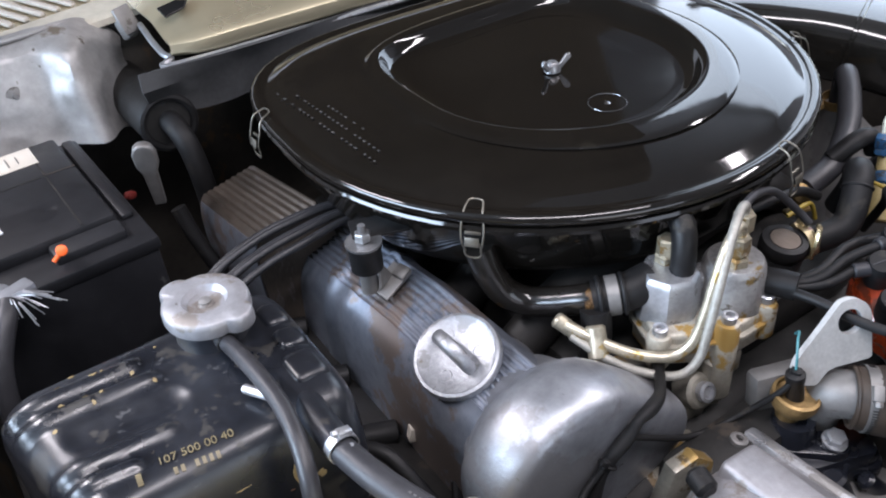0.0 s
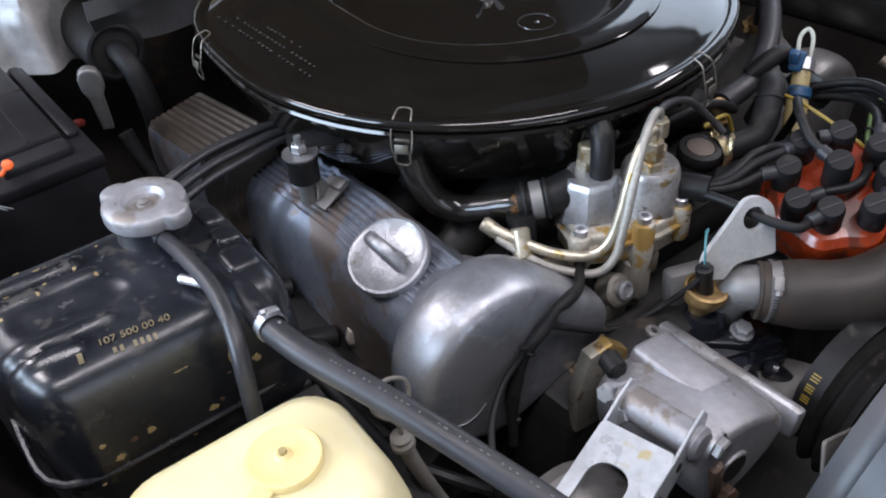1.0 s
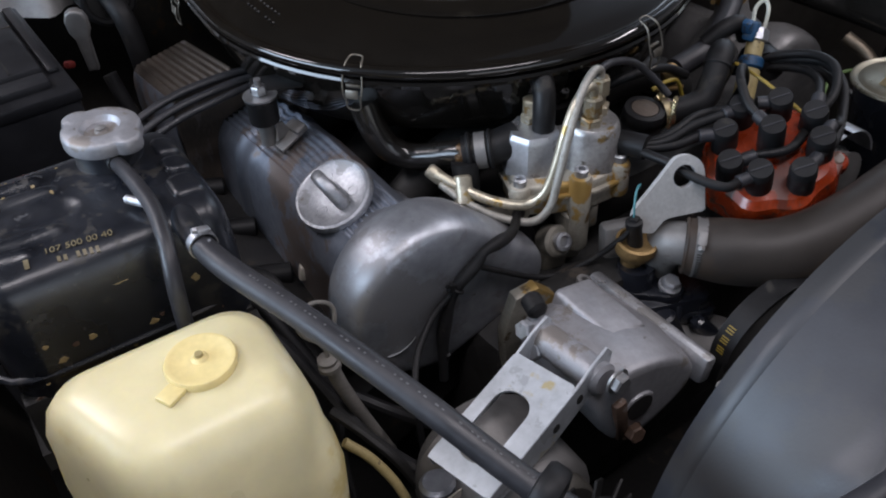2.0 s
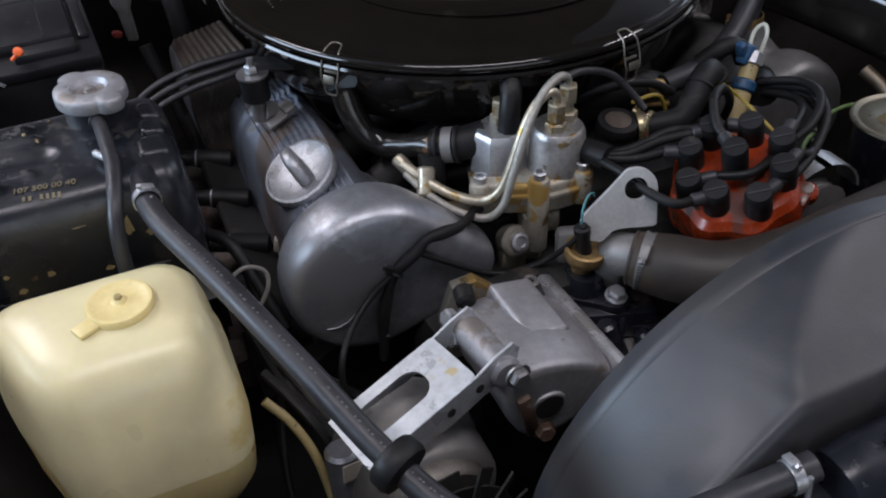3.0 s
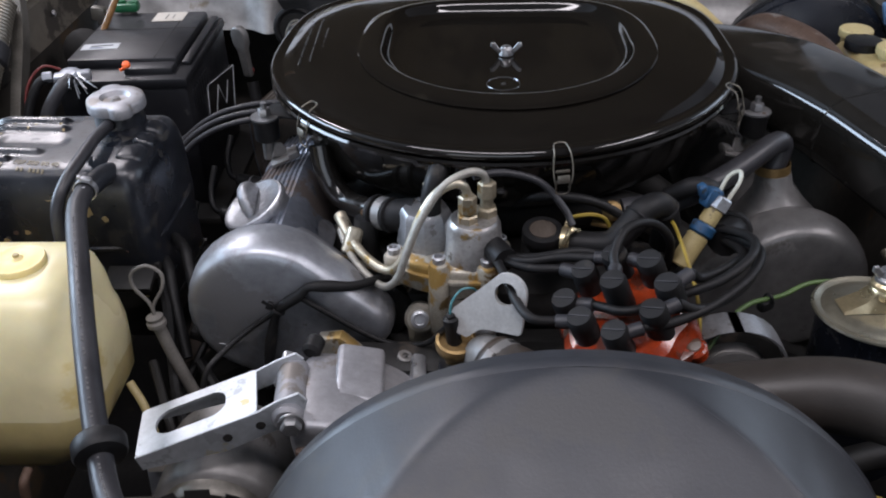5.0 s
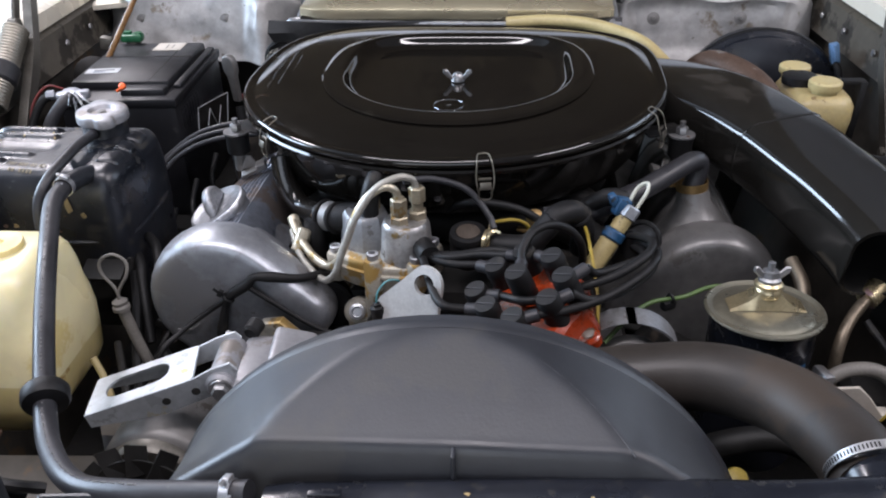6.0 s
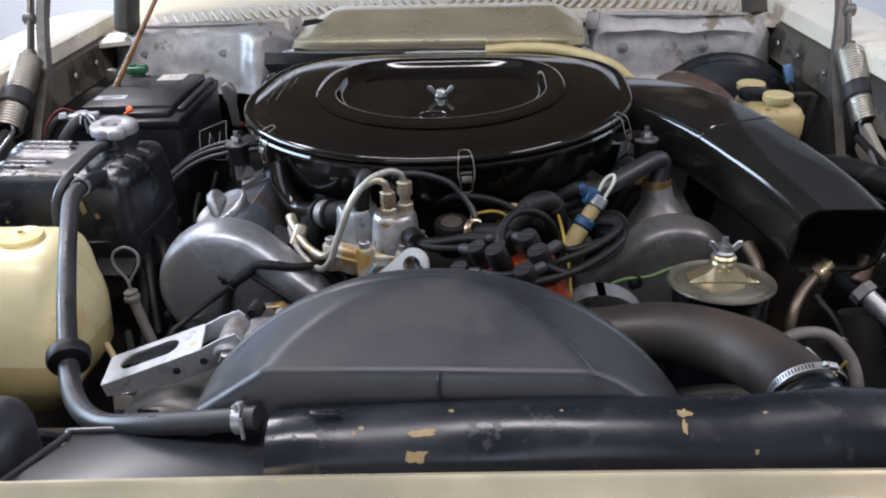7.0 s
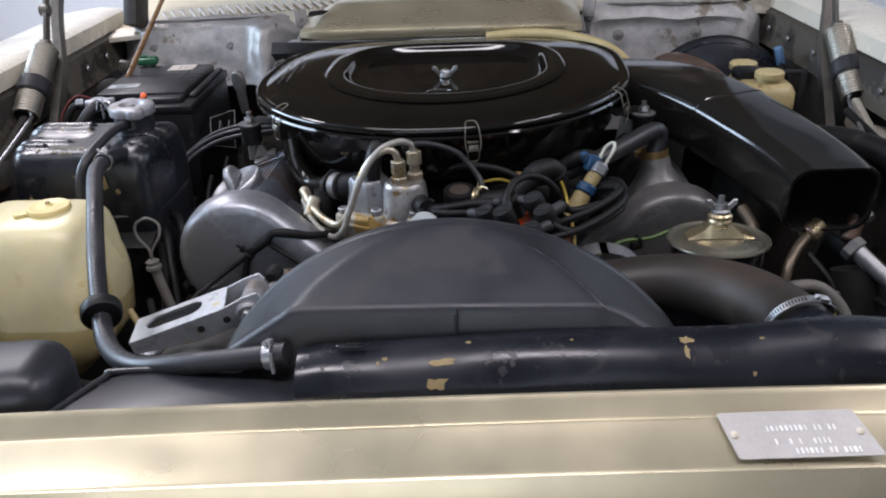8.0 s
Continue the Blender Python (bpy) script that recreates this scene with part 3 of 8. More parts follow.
for x0, x1, wave, inset, tall, words in ((-0.70, -0.305, 0.80, False, 0.125, "crumpled silver heat-insulating pad on the firewall"), (0.235, 0.61, 0.05, True, 0.24, "crumpled silver heat-insulating pad behind the brake booster")):
    pad = thing("heat_pad", ((x0 + x1) / 2, 0.55, 0.62), words, "heat pad", "firewall heat pads")
    part("quilt", heat_pad(x0, x1, wave, inset, tall), PAD, pad)
    part("edge_binding", tube([(x0 + (x1 - x0) * (0.05 + 0.9 * k / 8), 0.596 - 0.030 * min(1, min(k, 8 - k) / 2) ** 0.7, 0.893 - 0.020 * (1 - min(1, min(k, 8 - k) / 1.5)) ** 2 - 0.02 * (x0 + (x1 - x0) * k / 8) ** 2) for k in range(9)], 0.0035, 8, 4), PAD, pad, "folded upper edge")
    for k in (0.22, 0.62):
        part("stud_washer", lathe([(0.011, 0), (0.011, 0.0015), (0.004, 0.003), (0.003, 0.006)], (x0 + (x1 - x0) * k, 0.530, 0.835), (0, -1, 0.2), 18), DULL_CAST, pad)


# the front cross panel
panel = thing("front_panel", CAR @ Vector((0, -0.72, 0.6)), "champagne gold front cross panel with pressed ridges", "panel", kind="structure")
prof = [(-0.648, 0.60), (-0.648, 0.815), (-0.6495, 0.8215), (-0.653, 0.8225), (-0.6565, 0.8195), (-0.6640, 0.8092), (-0.6660, 0.8078), (-0.6690, 0.8098), (-0.6715, 0.8092), (-0.7000, 0.7942), (-0.7035, 0.7946), (-0.7065, 0.7930), (-0.7080, 0.7895), (-0.7190, 0.765), (-0.724, 0.60)]
part("pressed_panel", moved(sheet([[(x, y + 0.012 * (x / 0.7) ** 2, z - 0.02 * (x / 0.7) ** 2) for y, z in prof] for x in [-0.936 + 0.078 * i for i in range(25)]], 0.002), CAR), GOLD_PAINT, panel)
PLATE = CAR @ pose(0.2465, -0.6835, 0.8047, 27.0, 0, 0)
plate = solid("data_plate", moved(prism([(-0.0515, 0.0160), (0.0415, 0.0160), (0.0430, 0.0145), (0.0555, -0.0168), (0.0545, -0.0190), (-0.0420, -0.0190), (-0.0440, -0.0180), (-0.0525, 0.0145)], 0.0012), PLATE), PLATE_METAL, "stamped bare-metal data plate on the front panel", "plate")
def on_plate(name, bm, material):
    ob = new(name, finish(name, bm, material))
    ob.parent, ob.matrix_parent_inverse = plate, Matrix.Translation(-plate.matrix_basis.translation)
random.seed(31)
for dy, x0, n in ((0.0028, -0.020, 17), (-0.0072, -0.016, 15), (-0.0142, -0.010, 16)):
    for i in range(n):
        if random.random() < 0.72:
            on_plate("stamped_bar", box((random.uniform(0.0011, 0.0022), 0.0042, 0.0005), PLATE @ pose(x0 + 0.0033 * i, dy, 0.0014, 0, 0, 10)), PLATE_INK)
for dx in (-0.0435, 0.0435):
    on_plate("rivet", moved(lathe([(0.0030, 0), (0.0028, 0.001), (0.001, 0.002)], (0, 0, 0), (0, 0, 1), 10), PLATE @ pose(dx, -0.001, 0.0012)), CREAM_RIVET)

# the raised hood above
hood = sheet([[(x, 0.80 - 0.62 * k + 0.03 * math.cos(x * 2), 1.03 + 1.05 * k + 0.02 * math.cos(x * 2)) for x in [-0.68 + 0.136 * i for i in range(11)]] for k in [j / 8 - 0.045 for j in range(10)]], 0.03)
solid("hood", moved(hood, CAR), HOOD_UNDERSIDE, "raised hood with a dark brown underside above the engine", "hood", "structure")

# the mass of the engine below, plain dark boxes filling the shaded depth
block = thing("engine_block", (0, 0, 0.34), "dark engine block filling the shaded depth between the cylinder banks", "engine")
part("crankcase", box((0.42, 0.62, 0.34), pose(0, 0.03, 0.51), 0.03), GRIME_SHADE, block)
part("valley", box((0.34, 0.50, 0.06), pose(0, 0.05, 0.70), 0.02), GRIME_SHADE, block)
part("front_cover", box((0.30, 0.05, 0.28), pose(-0.02, -0.27, 0.57), 0.012), GRIME_SHADE, block)
for y in (-0.09, 0.0, 0.09, 0.18):
    for sx in (-1, 1):
        part("manifold_runner", tube([(sx * 0.19, y, 0.72), (sx * 0.12, y - 0.005, 0.765), (0, y, 0.755)], 0.022, 10, 5), GRIME_SHADE, block)

# luminaires assumed on the unseen ceiling, housing the added tubes
for lx, ly, turn in ((-0.5, -1.0, 90), (-2.0, 1.8, 0), (2.3, -0.9, 0)):
    lamp = thing("assumed_ceiling_light", (lx, ly, 3.22), "long white luminaire assumed on the unseen ceiling", "ceiling light", "ceiling lights")
    part("housing", box((0.34, 2.3, 0.07), pose(lx, ly, 3.262, 0, 0, turn), 0.01), WALL, lamp)

# ---- air cleaner ----
def d_shape(w, front, back, cy, power, n=72, shrink=0.0):
    """Outline with a round front and a squarer back, by angle."""
    out = []
    for i in range(n):
        a = 2 * math.pi * i / n
        c, s = math.cos(a), math.sin(a)
        if s < 0:
            x, y = (w - shrink) * c, (front - shrink) * s
        else:
            r = (abs(c) ** power + abs(s) ** power) ** (-1 / power)
            x, y = (w - shrink) * c * r, (back - shrink) * s * r
        out.append((x, cy + y))
    return out


def lid_at(shrink):
    c, s = math.cos(-0.038), math.sin(-0.038)
    return [(-0.006 + x * c - y * s, 0.1015 + x * s + y * c) for x, y in d_shape(0.274, 0.2765, 0.2365, 0.0, 3.5, shrink=shrink)]


cleaner = thing("air_cleaner", (0, 0.08, 0.78), "large gloss black air cleaner with a pressed oval lid", "air filter")
rings = []
for shrink, z in ((0.010, 0.867), (0.0, 0.867), (-0.003, 0.869), (-0.0035, 0.873), (-0.001, 0.8765), (0.003, 0.8775), (0.007, 0.8765), (0.010, 0.8755), (0.013, 0.8765), (0.020, 0.8800), (0.032, 0.8832), (0.050, 0.8855), (0.080, 0.8875), (0.100, 0.8885)):
    rings.append([(x, y, z) for x, y in lid_at(shrink)])
for w, f, b, cy, p, z in ((0.176, 0.190, 0.172, 0.084, 3.0, 0.8888), (0.1735, 0.1865, 0.1695, 0.084, 3.0, 0.8905), (0.169, 0.181, 0.166, 0.084, 3.2, 0.8912), (0.154, 0.158, 0.156, 0.084, 3.8, 0.8915), (0.1505, 0.1535, 0.1525, 0.084, 4.2, 0.8910), (0.1485, 0.151, 0.1505, 0.084, 4.4, 0.8895), (0.1465, 0.1485, 0.1485, 0.084, 4.3, 0.8868), (0.1435, 0.1450, 0.1455, 0.084, 4.3, 0.8812), (0.1395, 0.1405, 0.1415, 0.084, 4.2, 0.8773), (0.1335, 0.1335, 0.1355, 0.084, 4.0, 0.8752), (0.125, 0.124, 0.127, 0.084, 3.8, 0.8745), (0.095, 0.093, 0.097, 0.084, 3.0, 0.8744), (0.05, 0.05, 0.05, 0.083, 2, 0.8744), (0.040, 0.040, 0.040, 0.082, 2, 0.8744), (0.034, 0.034, 0.034, 0.082, 2, 0.8741), (0.020, 0.020, 0.020, 0.082, 2, 0.8741), (0.004, 0.004, 0.004, 0.082, 2, 0.8741)):
    rings.append([(x, y, z) for x, y in d_shape(w, f, b, cy, p)])
lid = part("lid", loft(rings), GLOSS_BLACK, cleaner, "gloss black pressed lid", 60)
rings = [[(x, y, z) for x, y in lid_at(s)] for s, z in ((0.10, 0.788), (0.060, 0.790), (0.030, 0.799), (0.020, 0.814), (0.016, 0.842), (0.014, 0.854), (0.004, 0.858), (-0.003, 0.8595), (-0.0035, 0.8630), (-0.002, 0.8655), (0.006, 0.8660))]
part("housing", loft(rings), GLOSS_BLACK, cleaner, "black lower housing with a rolled rim")
part("seal_ring", loft([[(x, y, z) for x, y in lid_at(s)] for s, z in ((0.004, 0.8655), (0.0015, 0.8665), (0.004, 0.8675))]), RUBBER, cleaner)
nut = part("wing_nut", lathe([(0.006, 0.0), (0.009, 0.001), (0.009, 0.004), (0.006, 0.010), (0.005, 0.011)], (0, 0.082, 0.8745), (0, 0, 1), 14), STEEL, cleaner, "bare steel wing nut")
for s in (-1, 1):
    wing = prism([(0.004, 0.002), (0.010, 0.004), (0.0200, 0.0140), (0.0190, 0.0185), (0.0145, 0.0180), (0.008, 0.009), (0.004, 0.008)], 0.0035, axes((0, 0.082, 0.874), (s * 0.92, -0.35, 0), (0, 0, 1)) @ pose(0, 0, -0.0015), 0.0008, 1)
    part("wing", wing, STEEL, nut)
part("stud", rod((0, 0.082, 0.872), (0, 0.082, 0.8865), 0.003, 10), STEEL, nut)
badge = part("badge", ring((-0.006, -0.006, 0.8750), (0, 0, 1), 0.0185, 0.0003, 40, 6), LID_INK, cleaner, "thin round badge outline")
part("badge_disc", lathe([(0.003, 0), (0.002, 0.0006)], (-0.006, -0.006, 0.8745), (0, 0, 1), 12), LID_INK, badge)
random.seed(4)
for line, n, x0, y0 in ((0, 24, -0.241, 0.035), (1, 20, -0.229, 0.047), (2, 9, -0.218, 0.090)):
    for i in range(n):
        if random.random() < 0.84:
            y = y0 + 0.0078 * i
            mark = box((0.0022, 0.0042 * random.uniform(0.5, 1.15), 0.0004), pose(x0 - 0.04 * (y - 0.03), y, 0.8846 + 0.0007 * line, 0, -5, 0))
            part("lettering_bar", mark, LID_INK, lid)


def clip(at, out):
    """A sprung wire clip over the lid's rim."""
    n = Vector(out).normalized()
    m = axes(at, Vector((0, 0, 1)).cross(n), (0, 0, 1))
    holder = part("clip", moved(tube([(-0.006, -0.031, -0.008), (-0.0085, -0.022, -0.010), (-0.0095, -0.010, -0.007), (-0.0080, 0.003, -0.002), (-0.0062, 0.0075, 0.008), (-0.003, 0.0082, 0.0105), (0.003, 0.0082, 0.0105), (0.0062, 0.0075, 0.008), (0.0080, 0.003, -0.002), (0.0095, -0.010, -0.007), (0.0085, -0.022, -0.010), (0.006, -0.031, -0.008)], 0.00075, 8, 5), m), CLIP_WIRE, cleaner, "sprung steel wire clip")
    part("clip_lever", moved(join(box((0.014, 0.003, 0.0022), pose(0, -0.014, -0.006), 0.0008), box((0.012, 0.008, 0.0012), pose(0, -0.020, -0.011, 12), 0.0004), tube([(-0.006, -0.022, -0.009), (-0.007, -0.032, -0.009), (-0.004, -0.037, -0.008), (0.004, -0.037, -0.008), (0.007, -0.032, -0.009), (0.006, -0.022, -0.009)], 0.0008, 8, 4)), m), CLIP_WIRE, holder)


for x, y, nx, ny in ((-0.2145, -0.0735, 2.78, 2.33), (0.0435, -0.1765, -0.66, 3.67), (0.2415, -0.0365, -3.3, 1.82), (-0.2800, 0.195, 1.0, 0.04)):
    clip((x, y, 0.8735), (nx, ny, 0))

# the rubber mounts that carry it
for sx in (-1, 1):
    mount = thing("rubber_mount", (sx * 0.28, 0, 0.79), "black rubber mount with a steel nut carrying the air cleaner", "mount", "air cleaner mounts")
    part("rubber", lathe([(0.0125, 0), (0.0145, 0.002), (0.0145, 0.020), (0.0155, 0.024), (0.0155, 0.0265), (0.010, 0.028)], (sx * 0.28, 0, 0.8065), (0, 0, 1), 22), RUBBER, mount)
    part("washer", lathe([(0.0165, 0), (0.0165, 0.002), (0.004, 0.0025)], (sx * 0.28, 0, 0.8345), (0, 0, 1), 18), STEEL, mount)
    part("nut", hexagon((sx * 0.28, 0, 0.837), (0, 0, 1), 0.013, 0.009), STEEL, mount, "bare steel nut")
    part("stud", rod((sx * 0.28, 0, 0.845), (sx * 0.28, 0, 0.853), 0.0035, 10), STEEL, mount)
    part("bracket", box((0.05, 0.03, 0.003), pose(sx * 0.258, 0.012, 0.836, 0, 0, 20 * sx), 0.001), RUBBER, mount)
    part("foot", join(box((0.034, 0.022, 0.004), pose(sx * 0.262, -0.006, 0.787, 8, sx * 20, 12), 0.001), prism([(-0.012, 0), (0.010, 0), (0.002, 0.016), (-0.006, 0.018)], 0.003, pose(sx * 0.266, -0.004, 0.787, 80, 0, 25), 0.001, 1), box((0.014, 0.014, 0.010), pose(sx * 0.251, -0.008, 0.792, 8, 20 * sx, 15), 0.003), rod((sx * 0.28, 0, 0.783), (sx * 0.28, 0, 0.808), 0.008, 12)), DULL_CAST, mount, "tarnished bracket foot")

# ---- valve covers ----
def cover_section(grow=0.0):
    """Section in (x, z) of the front cover: fine ribs on its sloping top, an upright flank."""
    pts = [(-0.189, 0.66), (-0.196, 0.72), (-0.210, 0.765), (-0.222, 0.786), (-0.232, 0.7935)]
    for k in range(33):
        p = Vector((-0.234, 0.794)) + Vector((-0.0504, -0.0171)) * (k / 32)
        lift = 0.0015 if k % 4 < 2 else 0.0
        pts.append((p.x - 0.35 * lift, p.y + lift))
    pts += [(-0.2880, 0.7738), (-0.2915, 0.7700), (-0.2945, 0.7650), (-0.2970, 0.7580), (-0.2988, 0.7490), (-0.3000, 0.7380), (-0.3010, 0.7200), (-0.3016, 0.7000), (-0.3020, 0.66), (-0.3020, 0.62)]
    return [((x + 0.265) * (1 + grow) - 0.265, (z - 0.70) * (1 + grow) + 0.70) for x, z in pts]


def rear_section(grow=0.0):
    """Section of the taller rear part with its row of ribs and square shoulder."""
    pts = [(-0.230, 0.66), (-0.245, 0.74), (-0.255, 0.790), (-0.261, 0.802)]
    for k in range(33):
        p = Vector((-0.264, 0.8045)) + Vector((-0.062, -0.0125)) * (k / 32)
        lift = 0.0016 if k % 4 < 2 else 0.0
        pts.append((p.x - 0.2 * lift, p.y + lift))
    pts += [(-0.3290, 0.7900), (-0.3320, 0.7860), (-0.3345, 0.7790), (-0.3360, 0.7680), (-0.3365, 0.745), (-0.3345, 0.71), (-0.3300, 0.68), (-0.3250, 0.62)]
    return [((x + 0.29) * (1 + grow) - 0.29, (z - 0.70) * (1 + grow) + 0.70) for x, z in pts]


def valve_cover(mirror, dy, dz, name_label, mats, filler, dome_dy=0.0, dx=0.0):
    s = -1 if mirror else 1
    top = thing("valve_cover", (s * -0.29, 0.05 + dy, 0.62 + dz), name_label, "valve cover", "cylinder bank covers")

    def put(p):
        return (s * p[0] + dx, p[1] + (dy if p[1] > -0.12 or not mirror else dome_dy), p[2] + dz)

    rows = []
    for y, g in ((-0.20, 0.0), (-0.04, 0.0), (0.02, 0.0), (0.024, 0.03), (0.030, 0.035), (0.036, 0.03), (0.040, 0.0), (0.055, 0.0), (0.059, 0.03), (0.066, 0.035), (0.072, 0.03), (0.076, 0.0), (0.100, 0.0), (0.128, -0.01)):
        rows.append([put((x, y, z - 0.157 * max(0.0, y + 0.065) * (z > 0.63))) for x, z in cover_section(g)])
    part("ribbed_cover", loft(rows), mats[0], top, "", 30)
    rows = [[put((x, y, z - 0.21 * (y - 0.12) * (z > 0.63))) for x, z in rear_section(g)] for y, g in ((0.126, -0.03), (0.130, 0.0), (0.295, 0.0), (0.306, -0.03), (0.311, -0.12))]
    part("rear_cover", loft(rows), mats[2], top, "brown-stained ribbed rear section", 30)
    flank = [[put((x - 0.0012, y, z - 0.21 * (y - 0.12) * (z > 0.63))) for x, z in rear_section()[38:]] for y in (0.1285, 0.18, 0.24, 0.2965)]
    part("rear_flank", sheet(flank, 0.0008), mats[0], top)
    part("cover_core", loft([[put((x, y, z - 0.025)) for x, z in cover_section(-0.06)] for y in (0.07, 0.14)]), GRIME_SHADE, top)
    part("flange", box((0.15, 0.50, 0.012), Matrix.Translation(put((-0.275, 0.05, 0.645))) @ pose(0, 0, 0, 0, s * 24, 0), 0.003), GRIME_SHADE, top)
    # the domed front housing
    outline = hull_circles((-0.245, 0.7335), 0.080, (-0.150, 0.714), 0.030, 26)
    cx, cz = -0.233, 0.7265
    rings = []
    for y, k in ((-0.1500, 0.66), (-0.1720, 0.76), (-0.1800, 0.85), (-0.1860, 0.915), (-0.1930, 0.96), (-0.2010, 0.988), (-0.2090, 1.0), (-0.2157, 1.0), (-0.2233, 0.995), (-0.2300, 0.982), (-0.2355, 0.962), (-0.2392, 0.935), (-0.2416, 0.905), (-0.2428, 0.87), (-0.2434, 0.80), (-0.2436, 0.6), (-0.2439, 0.3)):
        rings.append([put(((x - cx) * k + cx, y, (z - cz) * k + cz)) for x, z in outline])
    dome = part("front_dome", loft(rings), mats[1], top, "rounded cast front housing", 50)
    if filler:
        axis = Vector((s * -0.43, -0.16, 0.89)).normalized()
        base = Vector(put((-0.2515, -0.116, 0.747)))
        part("filler_neck", lathe([(0.052, -0.03), (0.044, -0.008), (0.038, 0.014), (0.0345, 0.030), (0.0335, 0.042)], base, axis, 30), mats[1], top)
        cap = thing("oil_filler_cap", base + axis * 0.042, "bright aluminium oil filler cap with a raised grip", "oil cap")
        part("disc", lathe([(0.030, 0), (0.0355, 0.001), (0.0368, 0.003), (0.0368, 0.0075), (0.0356, 0.0100), (0.0332, 0.0106), (0.0312, 0.0094), (0.012, 0.0086), (0.001, 0.0086)], base + axis * 0.042, axis, 40), CAP_CAST, cap)
        grip = [(-0.024, 0.0), (-0.0235, 0.009), (-0.019, 0.017), (-0.011, 0.0225), (-0.002, 0.0245), (0.007, 0.0225), (0.015, 0.017), (0.0205, 0.009), (0.022, 0.0)]
        m = axes(base + axis * 0.049, Vector((0, -1, 0)) - axis * axis.dot(Vector((0, -1, 0))), axis)
        part("grip", prism(grip, 0.0120, m @ pose(0, 0.0015, -0.0060), 0.0045, 4), CAP_CAST, cap)
        for ang in (70, 200, 310):
            side = m @ Vector((0.019 * math.cos(radians(ang)), 0.0, 0.019 * math.sin(radians(ang))))
            part("cast_mark", moved(ring((0, 0, 0), (0, 0, 1), 0.005, 0.0005, 14, 5), Matrix.Translation(side + axis * 0.0018) @ frame_on(axis)), CAP_CAST, cap)
    return top


valve_cover(False, 0.0, 0.0, "aged aluminium valve cover with ribbed top and domed front", (RIBBED, CAST, BROWN_CAST), True)
right_cover = valve_cover(True, 0.105, -0.036, "dull aluminium valve cover with domed front beside the intake duct", (PAINTED_CAST, PAINTED_CAST, PAINTED_CAST), False, 0.086, 0.058)
solid("cylinder_head", box((0.15, 0.52, 0.10), pose(-0.275, 0.04, 0.60, 0, -30, 0), 0.01), GRIME_SHADE, "oily cylinder head under the ribbed valve cover", "cylinder head")
solid("cylinder_head", box((0.15, 0.52, 0.10), pose(0.275, 0.085, 0.59, 0, 30, 0), 0.01), GRIME_SHADE, "oily cylinder head beside the filter canister", "cylinder head")

# timing cover behind the dome, with its oily edge
timing = thing("timing_cover", (-0.12, -0.23, 0.6), "cast aluminium timing cover stained with old oil", "engine cover")
part("casting", prism([(-0.03, -0.06), (0.06, -0.06), (0.065, 0.015), (0.03, 0.032), (0.0, 0.040), (-0.03, 0.032)], 0.05, axes((-0.135, -0.215, 0.648), (1, -0.25, 0), (0, 0, 1)), 0.006), OILY_CAST, timing)
part("case_plate", loft([[(x, y, z) for x, z in hull_circles((-0.222, 0.700), 0.066 + g, (-0.124, 0.698), 0.034 + g, 26)] for y, g in ((-0.165, 0.0), (-0.188, 0.001), (-0.192, -0.002))]), OILY_CAST, timing, "oil-stained case plate behind the dome")
part("gasket", loft([[(x, y, z) for x, z in hull_circles((-0.240, 0.724), 0.072 + g, (-0.138, 0.707), 0.034 + g, 26)] for y, g in ((-0.186, -0.001), (-0.190, 0.001), (-0.200, 0.001), (-0.203, -0.002))]), RUBBER, timing, "thick black gasket")
part("ear", join(rod((-0.094, -0.226, 0.717), (-0.094, -0.206, 0.706), 0.016, 20, 0.003), box((0.028, 0.03, 0.06), pose(-0.092, -0.206, 0.682, 10, 0, -10), 0.006)), OILY_CAST, timing)
part("ear_bolt", lathe([(0.009, 0), (0.009, 0.006), (0.006, 0.007), (0.005, 0.004)], (-0.094, -0.2262, 0.7174), (0, -0.85, 0.5), 16), BRIGHT, timing)

# ---- fuel warm-up regulator ----
reg = thing("warm_up_regulator", (-0.065, -0.19, 0.74), "cast aluminium fuel regulator with two towers, stained yellow", "regulator")
R = pose(-0.066, -0.188, 0.742, 0, 0, -22)
part("base", moved(prism([(-0.050, -0.030), (-0.020, -0.036), (0.020, -0.036), (0.052, -0.024), (0.054, 0.012), (0.040, 0.034), (-0.040, 0.034), (-0.054, 0.010)], 0.034, None, 0.005, 3), R), REG_BASE, reg, "yellow-stained lower casting")
part("split_line", moved(prism([(-0.054, -0.033), (-0.022, -0.040), (0.022, -0.040), (0.056, -0.027), (0.058, 0.014), (0.043, 0.038), (-0.043, 0.038), (-0.058, 0.011)], 0.0045, pose(0, 0, 0.020), 0.001), R), REG_BASE, reg)
for tx, ty, r, h in ((-0.027, 0.008, 0.0270, 0.040), (0.028, 0.001, 0.0270, 0.044)):
    turned = lathe([(r * 1.12, 0), (r * 1.06, 0.008), (r * 0.96, h - 0.006), (r * 0.90, h - 0.002), (r * 0.83, h), (0.002, h)], (0, 0, 0), (0, 0, 1), 8 if tx < 0 else 30)
    part("tower", moved(turned, R @ pose(tx, ty, 0.032, 0, 0, 22 if tx < 0 else 0)), CAST_WARM if tx > 0 else BRIGHT, reg, "", 30)
part("tower_web", moved(box((0.030, 0.022, 0.034), pose(0, 0.010, 0.046), 0.005), R), BRIGHT, reg)
